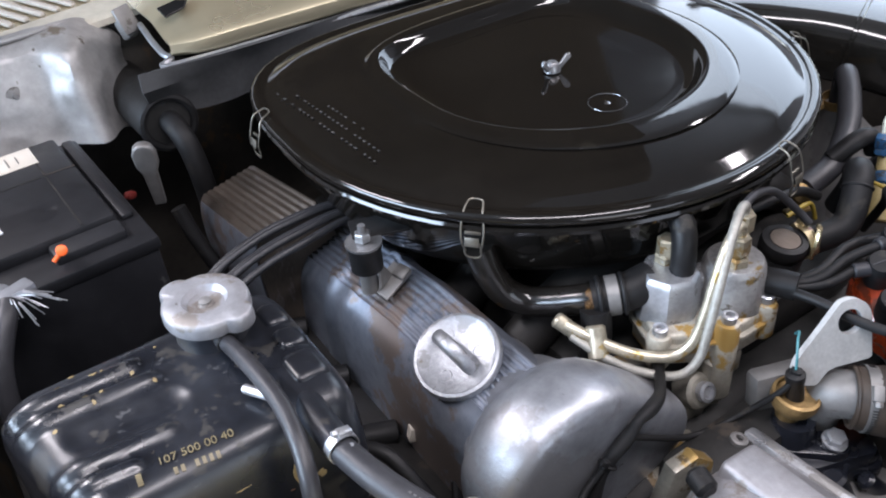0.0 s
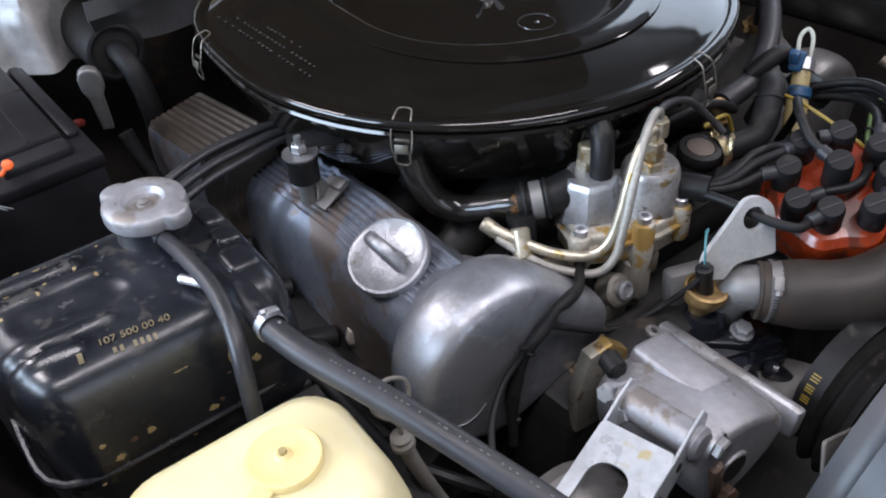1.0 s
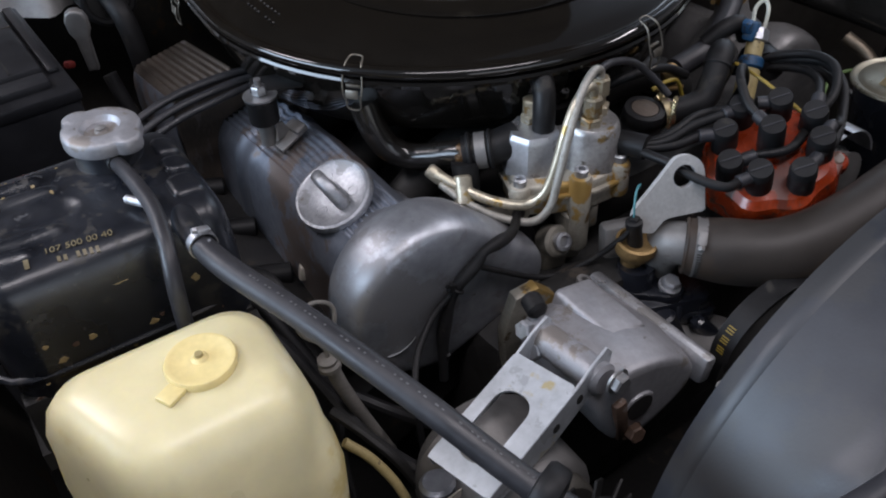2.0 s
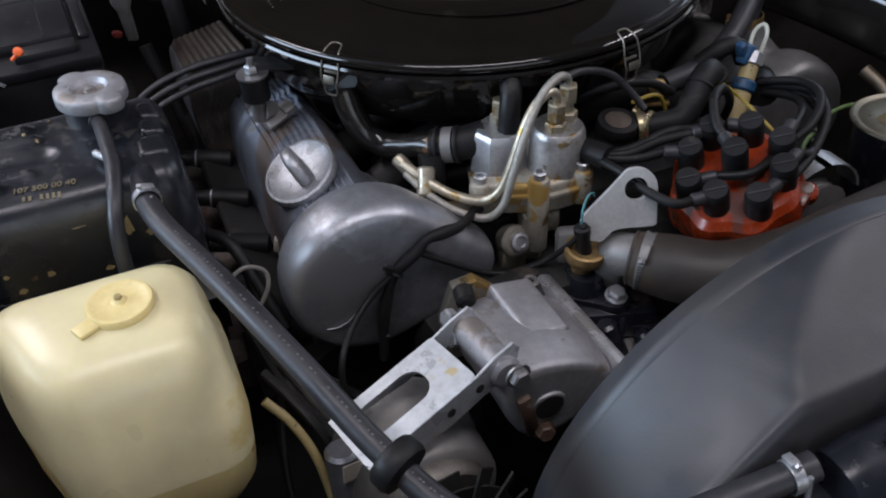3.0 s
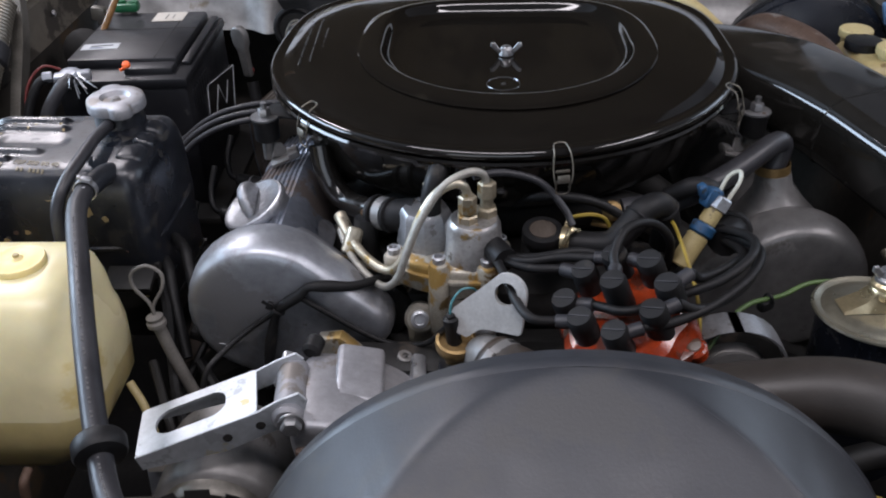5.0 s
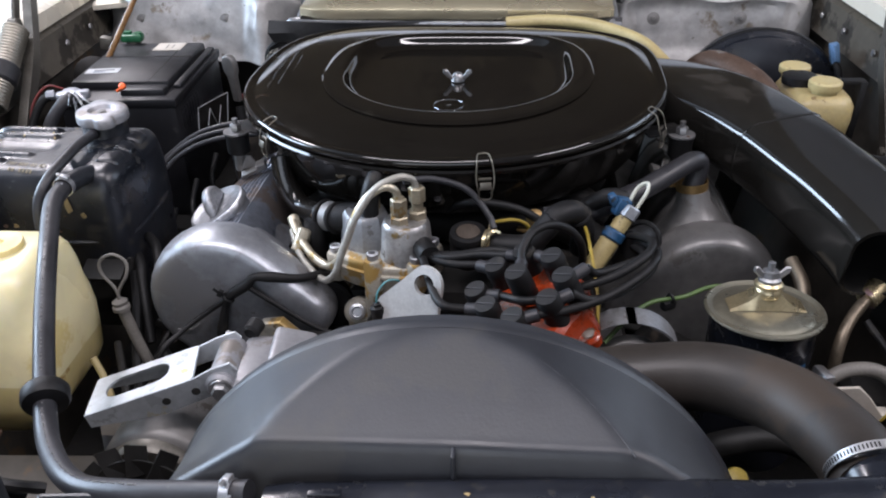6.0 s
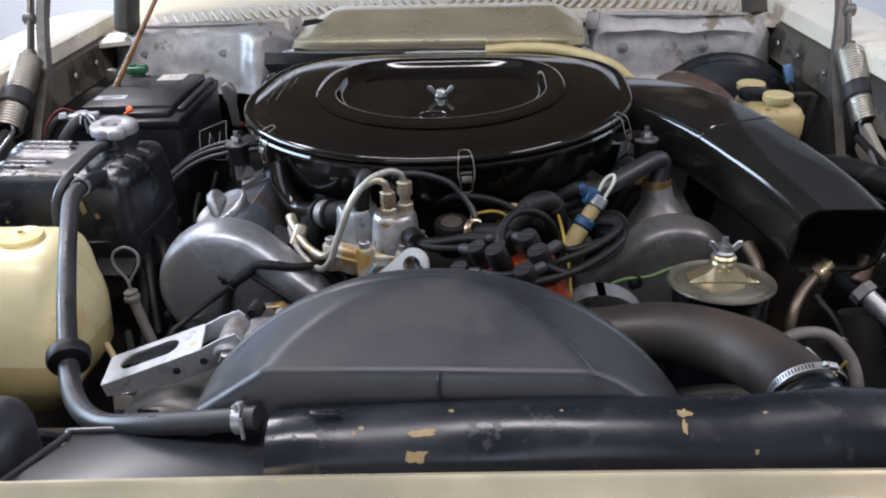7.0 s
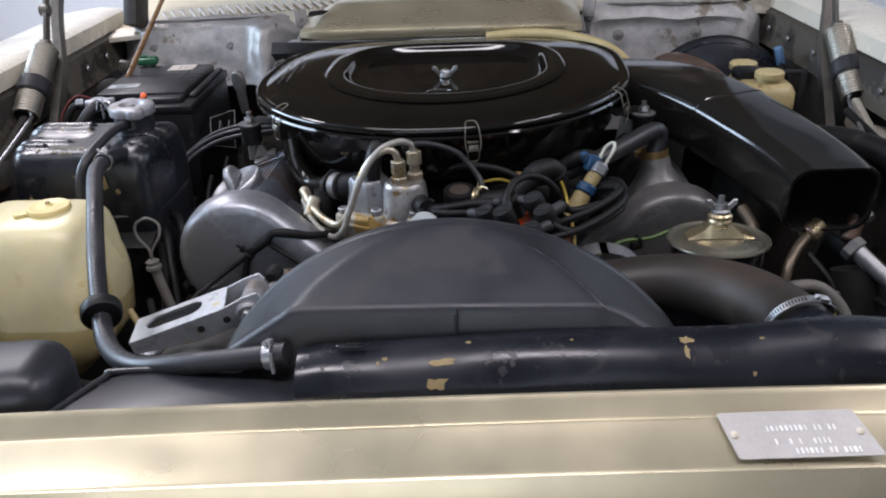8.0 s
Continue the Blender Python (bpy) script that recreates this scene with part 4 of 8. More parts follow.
for bx, by, low, top in ((-0.047, -0.026, 0.0, 0.034), (0.007, -0.037, -0.040, 0.043), (0.050, -0.020, 0.004, 0.040), (0.045, 0.030, 0.0, 0.034)):
    ear = part("bolt_ear", moved(lathe([(0.009, low), (0.0105, low + 0.003), (0.0105, top - 0.004), (0.009, top - 0.001), (0.006, top)], (bx, by, 0), (0, 0, 1), 16), R), REG_BASE, reg)
    part("socket_bolt", moved(lathe([(0.0062, 0), (0.0066, 0.007), (0.005, 0.008), (0.0035, 0.0078), (0.003, 0.004)], (bx, by, top - 0.0005), (0, 0, 1), 14), R), BRIGHT, ear)
part("lower_boss", moved(join(rod((0.004, -0.028, -0.048), (0.006, -0.030, 0), 0.014, 18, 0.003), box((0.040, 0.030, 0.030), pose(0.010, -0.018, -0.012), 0.006), hexagon((0.004, -0.028, -0.055), (0, 0, 1), 0.020, 0.010)), R), OILY_CAST, reg)
part("stand", box((0.06, 0.05, 0.06), pose(-0.06, -0.17, 0.715, 0, 0, -22), 0.008), GRIME_SHADE, reg)
for ux, uy, low, high in ((-0.0245, 0.020, 0.066, 0.095), (0.0245, -0.006, 0.070, 0.104), (0.037, 0.012, 0.071, 0.112)):
    union = part("pipe_union", moved(join(hexagon((ux, uy, low), (0, 0, 1), 0.018, 0.014), rod((ux, uy, low + 0.010), (ux, uy, high - 0.012), 0.0062, 14), hexagon((ux, uy, high - 0.018), (0, 0, 1), 0.0155, 0.018, 0.4)), R), UNION, reg, "yellowed pipe union")
part("screw_plug", moved(join(lathe([(0.0095, 0), (0.0095, 0.010), (0.007, 0.012)], (-0.002, 0.024, 0.030), (0, 0, 1), 16), hexagon((-0.002, 0.024, 0.042), (0, 0, 1), 0.012, 0.006)), R), CAST_WARM, reg)
solid("vacuum_elbow", tube([(-0.082, -0.178, 0.800), (-0.081, -0.178, 0.830), (-0.074, -0.166, 0.852), (-0.066, -0.135, 0.858), (-0.06, -0.10, 0.845), (-0.06, -0.06, 0.82)], 0.0105, 12, 8), RUBBER, "thick black rubber hose plugged into the regulator", "hose")
# the two fuel lines
solid("fuel_line", tube([(-0.045, -0.203, 0.844), (-0.049, -0.205, 0.857), (-0.060, -0.208, 0.861), (-0.076, -0.213, 0.852), (-0.090, -0.218, 0.831), (-0.101, -0.221, 0.803), (-0.112, -0.221, 0.780), (-0.126, -0.212, 0.767), (-0.147, -0.192, 0.768), (-0.165, -0.168, 0.776), (-0.178, -0.145, 0.784)], lambda s: 0.0042 + 0.0008 * s, 12, 8), FUEL_PIPE, "plated steel fuel line bent down from the regulator", "fuel line", group="fuel lines")
solid("fuel_line", tube([(-0.0275, -0.191, 0.851), (-0.031, -0.193, 0.863), (-0.045, -0.199, 0.868), (-0.068, -0.211, 0.860), (-0.090, -0.223, 0.830), (-0.104, -0.229, 0.796), (-0.114, -0.231, 0.770), (-0.128, -0.224, 0.756), (-0.148, -0.203, 0.757), (-0.166, -0.180, 0.766), (-0.178, -0.152, 0.777)], 0.0039, 12, 8), BRAID, "grey braided fuel line bent down from the regulator", "fuel line", group="fuel lines")
solid("fuel_line_clip", join(rod((-0.168, -0.176, 0.762), (-0.160, -0.160, 0.784), 0.009, 12, 0.002), rod((-0.172, -0.150, 0.776), (-0.181, -0.135, 0.786), 0.007, 12, 0.002)), FUEL_PIPE, "yellow plated clip holding two fuel lines", "clip")

# the breather hose beside it
breather = thing("breather_hose", (-0.17, -0.13, 0.77), "glossy black plastic breather pipe with a banded rubber joint", "hose")
part("pipe", tube([(-0.206, -0.066, 0.832), (-0.202, -0.074, 0.808), (-0.192, -0.083, 0.786), (-0.176, -0.097, 0.777), (-0.160, -0.118, 0.782), (-0.146, -0.137, 0.790), (-0.132, -0.150, 0.794)], 0.0135, 18, 8), SATIN_PIPE, breather)
part("joint", tube([(-0.144, -0.140, 0.791), (-0.122, -0.155, 0.796), (-0.098, -0.160, 0.800)], 0.0165, 18, 5), RUBBER, breather)
part("band", lathe([(0.0162, -0.005), (0.0174, -0.005), (0.0174, 0.005), (0.0162, 0.005)], (-0.131, -0.150, 0.7945), (0.8, -0.55, 0.15), 24, False), DULL_CAST, breather)
for dx in (-0.011, 0.009):
    part("joint_rib", ring((-0.131 + dx * 0.8, -0.150 - dx * 0.55, 0.7945 + dx * 0.15), (0.8, -0.55, 0.15), 0.0168, 0.0022, 24, 8), RUBBER, breather)
part("branch", tube([(-0.15, -0.150, 0.79), (-0.152, -0.155, 0.765), (-0.150, -0.150, 0.73)], 0.013, 12, 5), RUBBER, breather)

# ---- lifting eye ----
lug = thing("lifting_eye", (-0.02, -0.28, 0.72), "bare alloy lifting eye plate with a round hole", "lifting eye")
m = axes((-0.010, -0.285, 0.793), (0.93, -0.36, 0.0), (0.10, 0.34, 0.93))
n = 60
chain = [(0.0190 * math.cos(radians(d)), 0.0190 * math.sin(radians(d))) for d in range(0, 126, 9)] + [(-0.0246, -0.0004), (-0.0470, -0.0230), (-0.0495, -0.030), (-0.0496, -0.044), (-0.0305, -0.0479), (-0.0200, -0.0375), (-0.0130, -0.0360), (0.0175, -0.0350), (0.0188, -0.0335)]
lengths = [0.0]
for a, b in zip(chain, chain[1:] + chain[:1]):
    lengths.append(lengths[-1] + (Vector(b) - Vector(a)).length)
outer, inner = [], []
for i in range(n):
    d = lengths[-1] * i / n
    j = max(k for k in range(len(chain)) if lengths[k] <= d)
    outer.append(tuple(Vector(chain[j]).lerp(Vector(chain[(j + 1) % len(chain)]), (d - lengths[j]) / (lengths[j + 1] - lengths[j]))))
    a = math.atan2(outer[-1][1], outer[-1][0])
    inner.append((0.0105 * math.cos(a), 0.0105 * math.sin(a)))
part("plate", plate_with_hole(outer, inner, 0.006, m), LUG_ALLOY, lug)
part("foot", box((0.05, 0.02, 0.05), pose(-0.045, -0.262, 0.715, -10, 0, -20), 0.006), DULL_CAST, lug)

# ---- thermostat housing with its sensor ----
thermo = thing("thermostat_housing", (-0.05, -0.3, 0.6), "black painted thermostat housing with bolts", "thermostat housing")
part("body", join(lathe([(0.034, 0), (0.034, 0.040), (0.026, 0.052), (0.019, 0.068), (0.017, 0.080)], (-0.056, -0.289, 0.635), (0, 0, 1), 20), box((0.10, 0.06, 0.03), pose(-0.045, -0.300, 0.676, 0, 0, -20), 0.008), rod((-0.0386, -0.3154, 0.66), (-0.0386, -0.3154, 0.699), 0.0145, 16, 0.003), prism(hull_circles((-0.083, -0.275), 0.015, (-0.0386, -0.3154), 0.0155, 18), 0.016, pose(0, 0, 0.682), 0.004), prism(hull_circles((-0.0386, -0.3154), 0.016, (-0.012, -0.335), 0.013, 18), 0.016, pose(0, 0, 0.660), 0.004)), RAD_BLACK, thermo, "glossy black cast body with bolt lobes")
for k in range(4):
    part("cast_rib", box((0.006, 0.030, 0.030), pose(-0.075 + 0.020 * k, -0.318 - 0.004 * k, 0.668, -18, 0, -38), 0.0025), RAD_BLACK, thermo)
for k, (a, b) in enumerate((((-0.062, -0.335, 0.690), (-0.046, -0.352, 0.640)), ((-0.030, -0.345, 0.672), (-0.004, -0.362, 0.640)))):
    part("lug", rod(a, b, 0.010 - 0.002 * k, 14, 0.003), RAD_BLACK, thermo)
part("pump_flange", prism([(-0.03, 0), (0.05, -0.01), (0.055, 0.012), (0.01, 0.05), (-0.03, 0.04)], 0.006, pose(-0.030, -0.372, 0.652, 0, 0, -20), 0.0015, 1), DULL_CAST, thermo, "grey stepped pump flange")
for x, y, z in ((-0.0410, -0.3185, 0.702), (-0.083, -0.275, 0.700), (-0.012, -0.33, 0.672)):
    b = part("bolt", hexagon((x, y, z), (0, -0.2, 1), 0.015, 0.008), BRIGHT, thermo)
    part("washer", lathe([(0.0105, 0), (0.0105, 0.002), (0.004, 0.002)], (x, y, z - 0.001), (0, -0.2, 1), 16), BRIGHT, b)
sensor = thing("temperature_sensor", (-0.057, -0.288, 0.70), "tarnished brass sensor with a black plug", "sensor")
part("brass_body", lathe([(0.009, -0.035), (0.0105, -0.012), (0.0165, -0.008), (0.0190, -0.003), (0.0195, 0.002), (0.0190, 0.006), (0.0165, 0.007), (0.0155, 0.004), (0.008, 0.004)], (-0.057, -0.286, 0.735), (0.05, -0.1, 1), 26), BRASS, sensor)
part("plug", join(lathe([(0.0075, -0.006), (0.007, 0.014), (0.0078, 0.016), (0.0078, 0.022), (0.005, 0.024)], (-0.059, -0.286, 0.742), (-0.1, 0.1, 1), 12), box((0.008, 0.009, 0.010), pose(-0.061, -0.284, 0.764, 0, -6, 20), 0.002)), RUBBER, sensor, "black rubber plug")
part("wire", tube([(-0.062, -0.284, 0.768), (-0.060, -0.281, 0.780), (-0.052, -0.274, 0.788), (-0.042, -0.268, 0.786), (-0.036, -0.262, 0.776)], 0.0011, 6, 6), TEAL_WIRE, sensor, "thin teal wire")
elbow = thing("coolant_elbow", (-0.02, -0.31, 0.70), "cast aluminium coolant outlet elbow", "pipe elbow")
part("elbow_body", tube([(-0.024, -0.288, 0.695), (-0.030, -0.292, 0.718), (-0.029, -0.300, 0.733), (-0.022, -0.312, 0.738), (-0.010, -0.325, 0.738)], 0.0200, 22, 6), DULL_CAST, elbow)
band_clamp((-0.0165, -0.3225, 0.738), (0.68, -0.73, -0.02), 0.0262, 0.009, elbow, DULL_CAST, 2.2)
rad_hose = thing("radiator_hose", (0.15, -0.39, 0.73), "thick dusty brown-black radiator hose curving over the engine front", "hose")
part("hose", tube([(-0.024, -0.314, 0.738), (-0.008, -0.332, 0.7375), (0.024, -0.362, 0.738), (0.060, -0.380, 0.744), (0.11, -0.389, 0.754), (0.18, -0.392, 0.768), (0.245, -0.402, 0.780), (0.298, -0.438, 0.787), (0.322, -0.495, 0.795), (0.327, -0.545, 0.800)], lambda s: 0.0248 + 0.0050 * min(1, s * 7), 24, 8), BROWN_RUBBER, rad_hose)
for at, ax in (((-0.024, -0.314, 0.738), (0.68, -0.73, -0.02)), ((0.3268, -0.543, 0.800), (0.08, -0.93, 0.1))):
    part("cuff", ring(at, ax, 0.0235, 0.0022, 28, 8), BROWN_RUBBER, rad_hose)
neck = thing("hose_clamp", (0.327, -0.538, 0.80), "silver worm-drive clamp on the radiator hose", "clamp")
band_clamp((0.3255, -0.532, 0.808), (0.08, -0.93, -0.25), 0.0300, 0.0068, neck, STEEL, 1.2)

# ---- power steering pump casting and its bracket ----
pump = thing("pump_housing", (-0.14, -0.34, 0.6), "matt cast aluminium pump housing bolted to the engine front", "pump")
rows = []
for y, g, drop in ((-0.4035, 0.70, -0.004), (-0.4030, 0.84, -0.003), (-0.4005, 0.92, -0.002), (-0.395, 0.97, 0.0), (-0.386, 1.0, 0.0), (-0.360, 1.0, 0.0), (-0.312, 1.0, 0.006), (-0.300, 0.98, 0.012), (-0.294, 0.92, 0.016)):
    base = [(-0.196, 0.738), (-0.186, 0.748), (-0.160, 0.7475), (-0.132, 0.740), (-0.110, 0.729), (-0.096, 0.715), (-0.092, 0.700), (-0.100, 0.684), (-0.122, 0.668), (-0.146, 0.656), (-0.170, 0.656), (-0.186, 0.676), (-0.194, 0.705)]
    lean = 0.020 * max(0.0, (-0.36 - y) / 0.06)
    soft = smooth_line([(x, z, 0) for x, z in base + base[:1]], 3)[:-1]
    rows.append([((p.x + 0.144) * g - 0.144, y, (p.y - 0.70) * g + 0.70 - drop - lean * max(0.0, p.x + 0.17) * 5) for p in soft])
part("casting", loft(rows), MATT_CAST, pump, "", 50)
part("hinge_boss", rod((-0.200, -0.326, 0.742), (-0.193, -0.398, 0.747), 0.0135, 20, 0.003), MATT_CAST, pump)
part("ridge", box((0.044, 0.070, 0.036), pose(-0.144, -0.332, 0.7265, 3, 14, 4), 0.006, 3), MATT_CAST, pump)
part("side_flange", box((0.014, 0.138, 0.026), pose(-0.092, -0.342, 0.701, 0, 16, 3), 0.004), BRIGHT, pump)
part("flange_end", box((0.046, 0.036, 0.012), pose(-0.112, -0.287, 0.688, -10, 10, 0), 0.003), DULL_CAST, pump)
part("pipe_stub", rod((-0.184, -0.293, 0.748), (-0.188, -0.312, 0.746), 0.009, 14, 0.003), RUBBER, pump, "short black pipe end")
for x, y, z in ((-0.203, -0.318, 0.742), (-0.206, -0.336, 0.736)):
    part("bolt", hexagon((x, y, z), (-0.9, -0.1, 0.4), 0.014, 0.010), BRIGHT, pump)
part("port", ring((-0.1585, -0.4025, 0.700), (0.05, 1, 0.1), 0.0135, 0.0024, 22, 8), MATT_CAST, pump)
# Dark disc stands in for the shade inside the open port.
part("port_disc", lathe([(0.0130, 0), (0.011, 0.004)], (-0.1585, -0.4060, 0.700), (0, 1, 0), 18), GRIME_SHADE, pump, "dark disc standing in for the shaded open port")
part("tension_link", join(box((0.013, 0.009, 0.062), pose(-0.176, -0.402, 0.694, 6, -14, 0), 0.004), hexagon((-0.162, -0.403, 0.672), (-0.1, -0.95, 0.2), 0.014, 0.010), lathe([(0.0105, 0), (0.0105, 0.003), (0.009, 0.004)], (-0.162, -0.400, 0.671), (-0.1, -0.95, 0.2), 16)), RUSTY, pump, "rusty adjusting link and bolt")
part("oily_flange", prism([(-0.02, 0.0), (0.024, 0.0), (0.034, 0.022), (0.030, 0.075), (0.012, 0.092), (-0.010, 0.088), (-0.022, 0.05)], 0.014, axes((-0.176, -0.268, 0.648), (1, -0.1, 0), (0, 0, 1)), 0.003), OILY_CAST, pump, "oil-stained mounting flange")
for x, y, z in ((-0.1067, -0.2754, 0.708),):
    part("cap_screw", lathe([(0.0075, -0.004), (0.0075, 0.004), (0.006, 0.005), (0.0035, 0.0048), (0.003, 0.002)], (x, y, z), (0.2, -0.1, 1), 14), DULL_CAST, pump)
bracket = thing("pump_bracket", (-0.26, -0.39, 0.70), "bright zinc-plated bracket with a rounded slot", "bracket")
fr, fl, nl, nr = Vector((-0.229, -0.340, 0.748)), Vector((-0.328, -0.359, 0.721)), Vector((-0.317, -0.422, 0.725)), Vector((-0.219, -0.392, 0.752))
xdir = ((fr - fl) + (nr - nl)).normalized()
ydir = ((fl - nl) + (fr - nr)).normalized()
mid = (fr + fl + nl + nr) / 4
m = axes(mid, xdir, ydir)
w, d = ((fr - fl).length + (nr - nl).length) / 2, ((fl - nl).length + (fr - nr).length) / 2
out, hole = round_rect(w, d, 0.004, 6), round_rect(w * 0.60, d * 0.54, 0.014, 6)
part("plate", plate_with_hole(out, [(x - w * 0.06, y + d * 0.04) for x, y in hole], 0.0025, m), PLATED, bracket)
near = [(-w / 2, -0.012), (w * 0.15, -0.024), (w / 2 + 0.02, -0.021), (w / 2 + 0.034, -0.016), (w / 2 + 0.042, -0.004), (w / 2 + 0.038, 0.006), (w / 2 + 0.02, 0.006), (w / 2, 0.0025), (-w / 2, 0.0025)]
part("near_flange", prism(near, 0.0025, m @ pose(0, -d / 2 + 0.001, 0, 90, 0, 0), 0.0006, 1), PLATED, bracket)
part("far_flange", prism([(x, y * 0.8) for x, y in near], 0.0025, m @ pose(0, d / 2, 0, 90, 0, 0), 0.0006, 1), PLATED, bracket)
pivot = part("pivot_bolt", hexagon((-0.188, -0.404, 0.751), (0.1, -1, 0.0), 0.015, 0.008), STEEL, bracket, "worn steel pivot bolt")
part("washer", lathe([(0.011, 0), (0.011, 0.002), (0.004, 0.002)], (-0.188, -0.4035, 0.751), (0.1, -1, 0), 18), STEEL, pivot)
# Dark discs laid on the flange for the shaded pin holes.
for dx in (0.002, -0.03):
    part("pin_hole", lathe([(0.0045, 0), (0.0035, 0.0008)], m @ Vector((w / 2 - 0.004 + dx * 0.9, -d / 2 - 0.0012, -0.011)), -ydir, 12), GRIME_SHADE, bracket)
alternator = thing("alternator", (-0.26, -0.37, 0.58), "dull metal alternator under the bracket", "alternator")
part("body", lathe([(0.045, 0), (0.057, 0.006), (0.060, 0.012), (0.060, 0.05), (0.062, 0.055), (0.062, 0.085), (0.050, 0.10)], (-0.265, -0.415, 0.640), (0, 1, 0), 36), DULL_CAST, alternator, "dull grey cast drum")
part("terminal_sleeve", join(rod((-0.323, -0.362, 0.686), (-0.324, -0.372, 0.620), 0.0145, 20, 0.003), rod((-0.316, -0.375, 0.65), (-0.285, -0.38, 0.648), 0.010, 12)), CAST, alternator, "bare metal sleeve at the end")
part("paper_tag", box((0.018, 0.0012, 0.016), pose(-0.320, -0.3795, 0.676, -8, 10, 12)), LABEL, alternator, "stained paper tag")
# Dark bars laid on the drum for the shaded cooling slots.
for k in range(3):
    part("cooling_slot", box((0.010, 0.003, 0.016), Matrix.Translation((-0.265, -0.4165, 0.640)) @ Matrix.Rotation(-0.5 + 0.5 * k, 4, "Y") @ pose(0, 0, 0.046), 0.001), GRIME_SHADE, alternator)
part("front_plate", lathe([(0.044, 0), (0.047, 0.004), (0.047, 0.014), (0.042, 0.018)], (-0.265, -0.428, 0.650), (0, 1, 0), 30), ARM_STEEL, alternator)
fan = part("cooling_fan", lathe([(0.02, 0), (0.050, 0.002), (0.050, 0.004), (0.02, 0.004)], (-0.262, -0.450, 0.652), (0, 1, 0), 26), GRIME_SHADE, alternator, "black sheet-metal fan")
for k in range(12):
    a = 2 * math.pi * k / 12
    blade = prism([(-0.010, 0.0), (0.010, 0.0), (0.013, 0.026), (-0.006, 0.032)], 0.002, Matrix.Translation((-0.262, -0.450, 0.652)) @ Matrix.Rotation(a, 4, "Y") @ pose(0, 0, 0.034, 70, 0, 25))
    part("blade", blade, GRIME_SHADE, fan)
part("pulley", lathe([(0.034, 0), (0.038, 0.002), (0.030, 0.008), (0.038, 0.014), (0.034, 0.016)], (-0.262, -0.480, 0.650), (0, 1, 0), 28), RUSTY, alternator)

# ---- fan, belt and shroud ----
engine_fan = thing("cooling_fan", (0.027, -0.46, 0.6), "black cooling fan inside the shroud", "fan")
part("hub", lathe([(0.05, 0), (0.06, 0.01), (0.06, 0.04), (0.03, 0.05)], (0.027, -0.500, 0.646), (0, 1, 0), 24), GRIME_SHADE, engine_fan)
for k in range(7):
    a = 2 * math.pi * k / 7 - 0.26
    part("blade", prism(round_rect(0.075, 0.150, 0.004), 0.003, Matrix.Translation((0.027, -0.462, 0.646)) @ Matrix.Rotation(a, 4, "Y") @ pose(0, 0, 0.112, 90, 0, 0) @ pose(0, 0, 0, 0, 24, 0), 0.001, 1), DUSTY_HOSE, engine_fan, "dusty grey-beige blade")
belt_wheel = thing("crank_pulley", (0.0, -0.42, 0.6), "dark grooved pulley in front of the engine", "pulley")
part("wheel", lathe([(0.05, 0), (0.07, 0.002), (0.060, 0.010), (0.072, 0.018), (0.060, 0.026), (0.070, 0.034), (0.05, 0.036)], (0.01, -0.435, 0.655), (0, 1, 0), 36), GRIME_SHADE, belt_wheel)
part("hub", lathe([(0.030, 0), (0.034, 0.003), (0.034, 0.012), (0.020, 0.016)], (0.01, -0.452, 0.655), (0, 1, 0), 24), DULL_CAST, belt_wheel)
for k in range(4):
    part("bolt", hexagon((0.01 + 0.024 * math.cos(k * 1.571 + 0.4), -0.452, 0.655 + 0.024 * math.sin(k * 1.571 + 0.4)), (0, -1, 0), 0.012, 0.006), STEEL, belt_wheel)
belt = thing("drive_belt", (-0.03, -0.4, 0.62), "black rubber drive belt with yellow markings", "belt")
line = smooth_line([(-0.055, -0.395, 0.655), (-0.052, -0.395, 0.700), (-0.020, -0.395, 0.728), (0.03, -0.395, 0.732), (0.075, -0.395, 0.70), (0.085, -0.395, 0.645)], 8)
part("strap", loft([[p + Vector((0, -0.010, 0)), p + Vector((0, 0.010, 0)), p + Vector((0, 0.007, -0.009)), p + Vector((0, -0.007, -0.009))] for p in line]), RUBBER, belt)
fine = smooth_line(line, 4)
for k in range(12):
    if k % 4 == 3:
        continue
    a, b = fine[22 + 2 * k], fine[23 + 2 * k]
    part("marking_bar", box((0.0011, 0.0072, 0.0005), axes((a + b) / 2 + Vector((0, 0.001, 0.0006)), b - a, (0, 1, 0))), YELLOW_WIRE, belt)

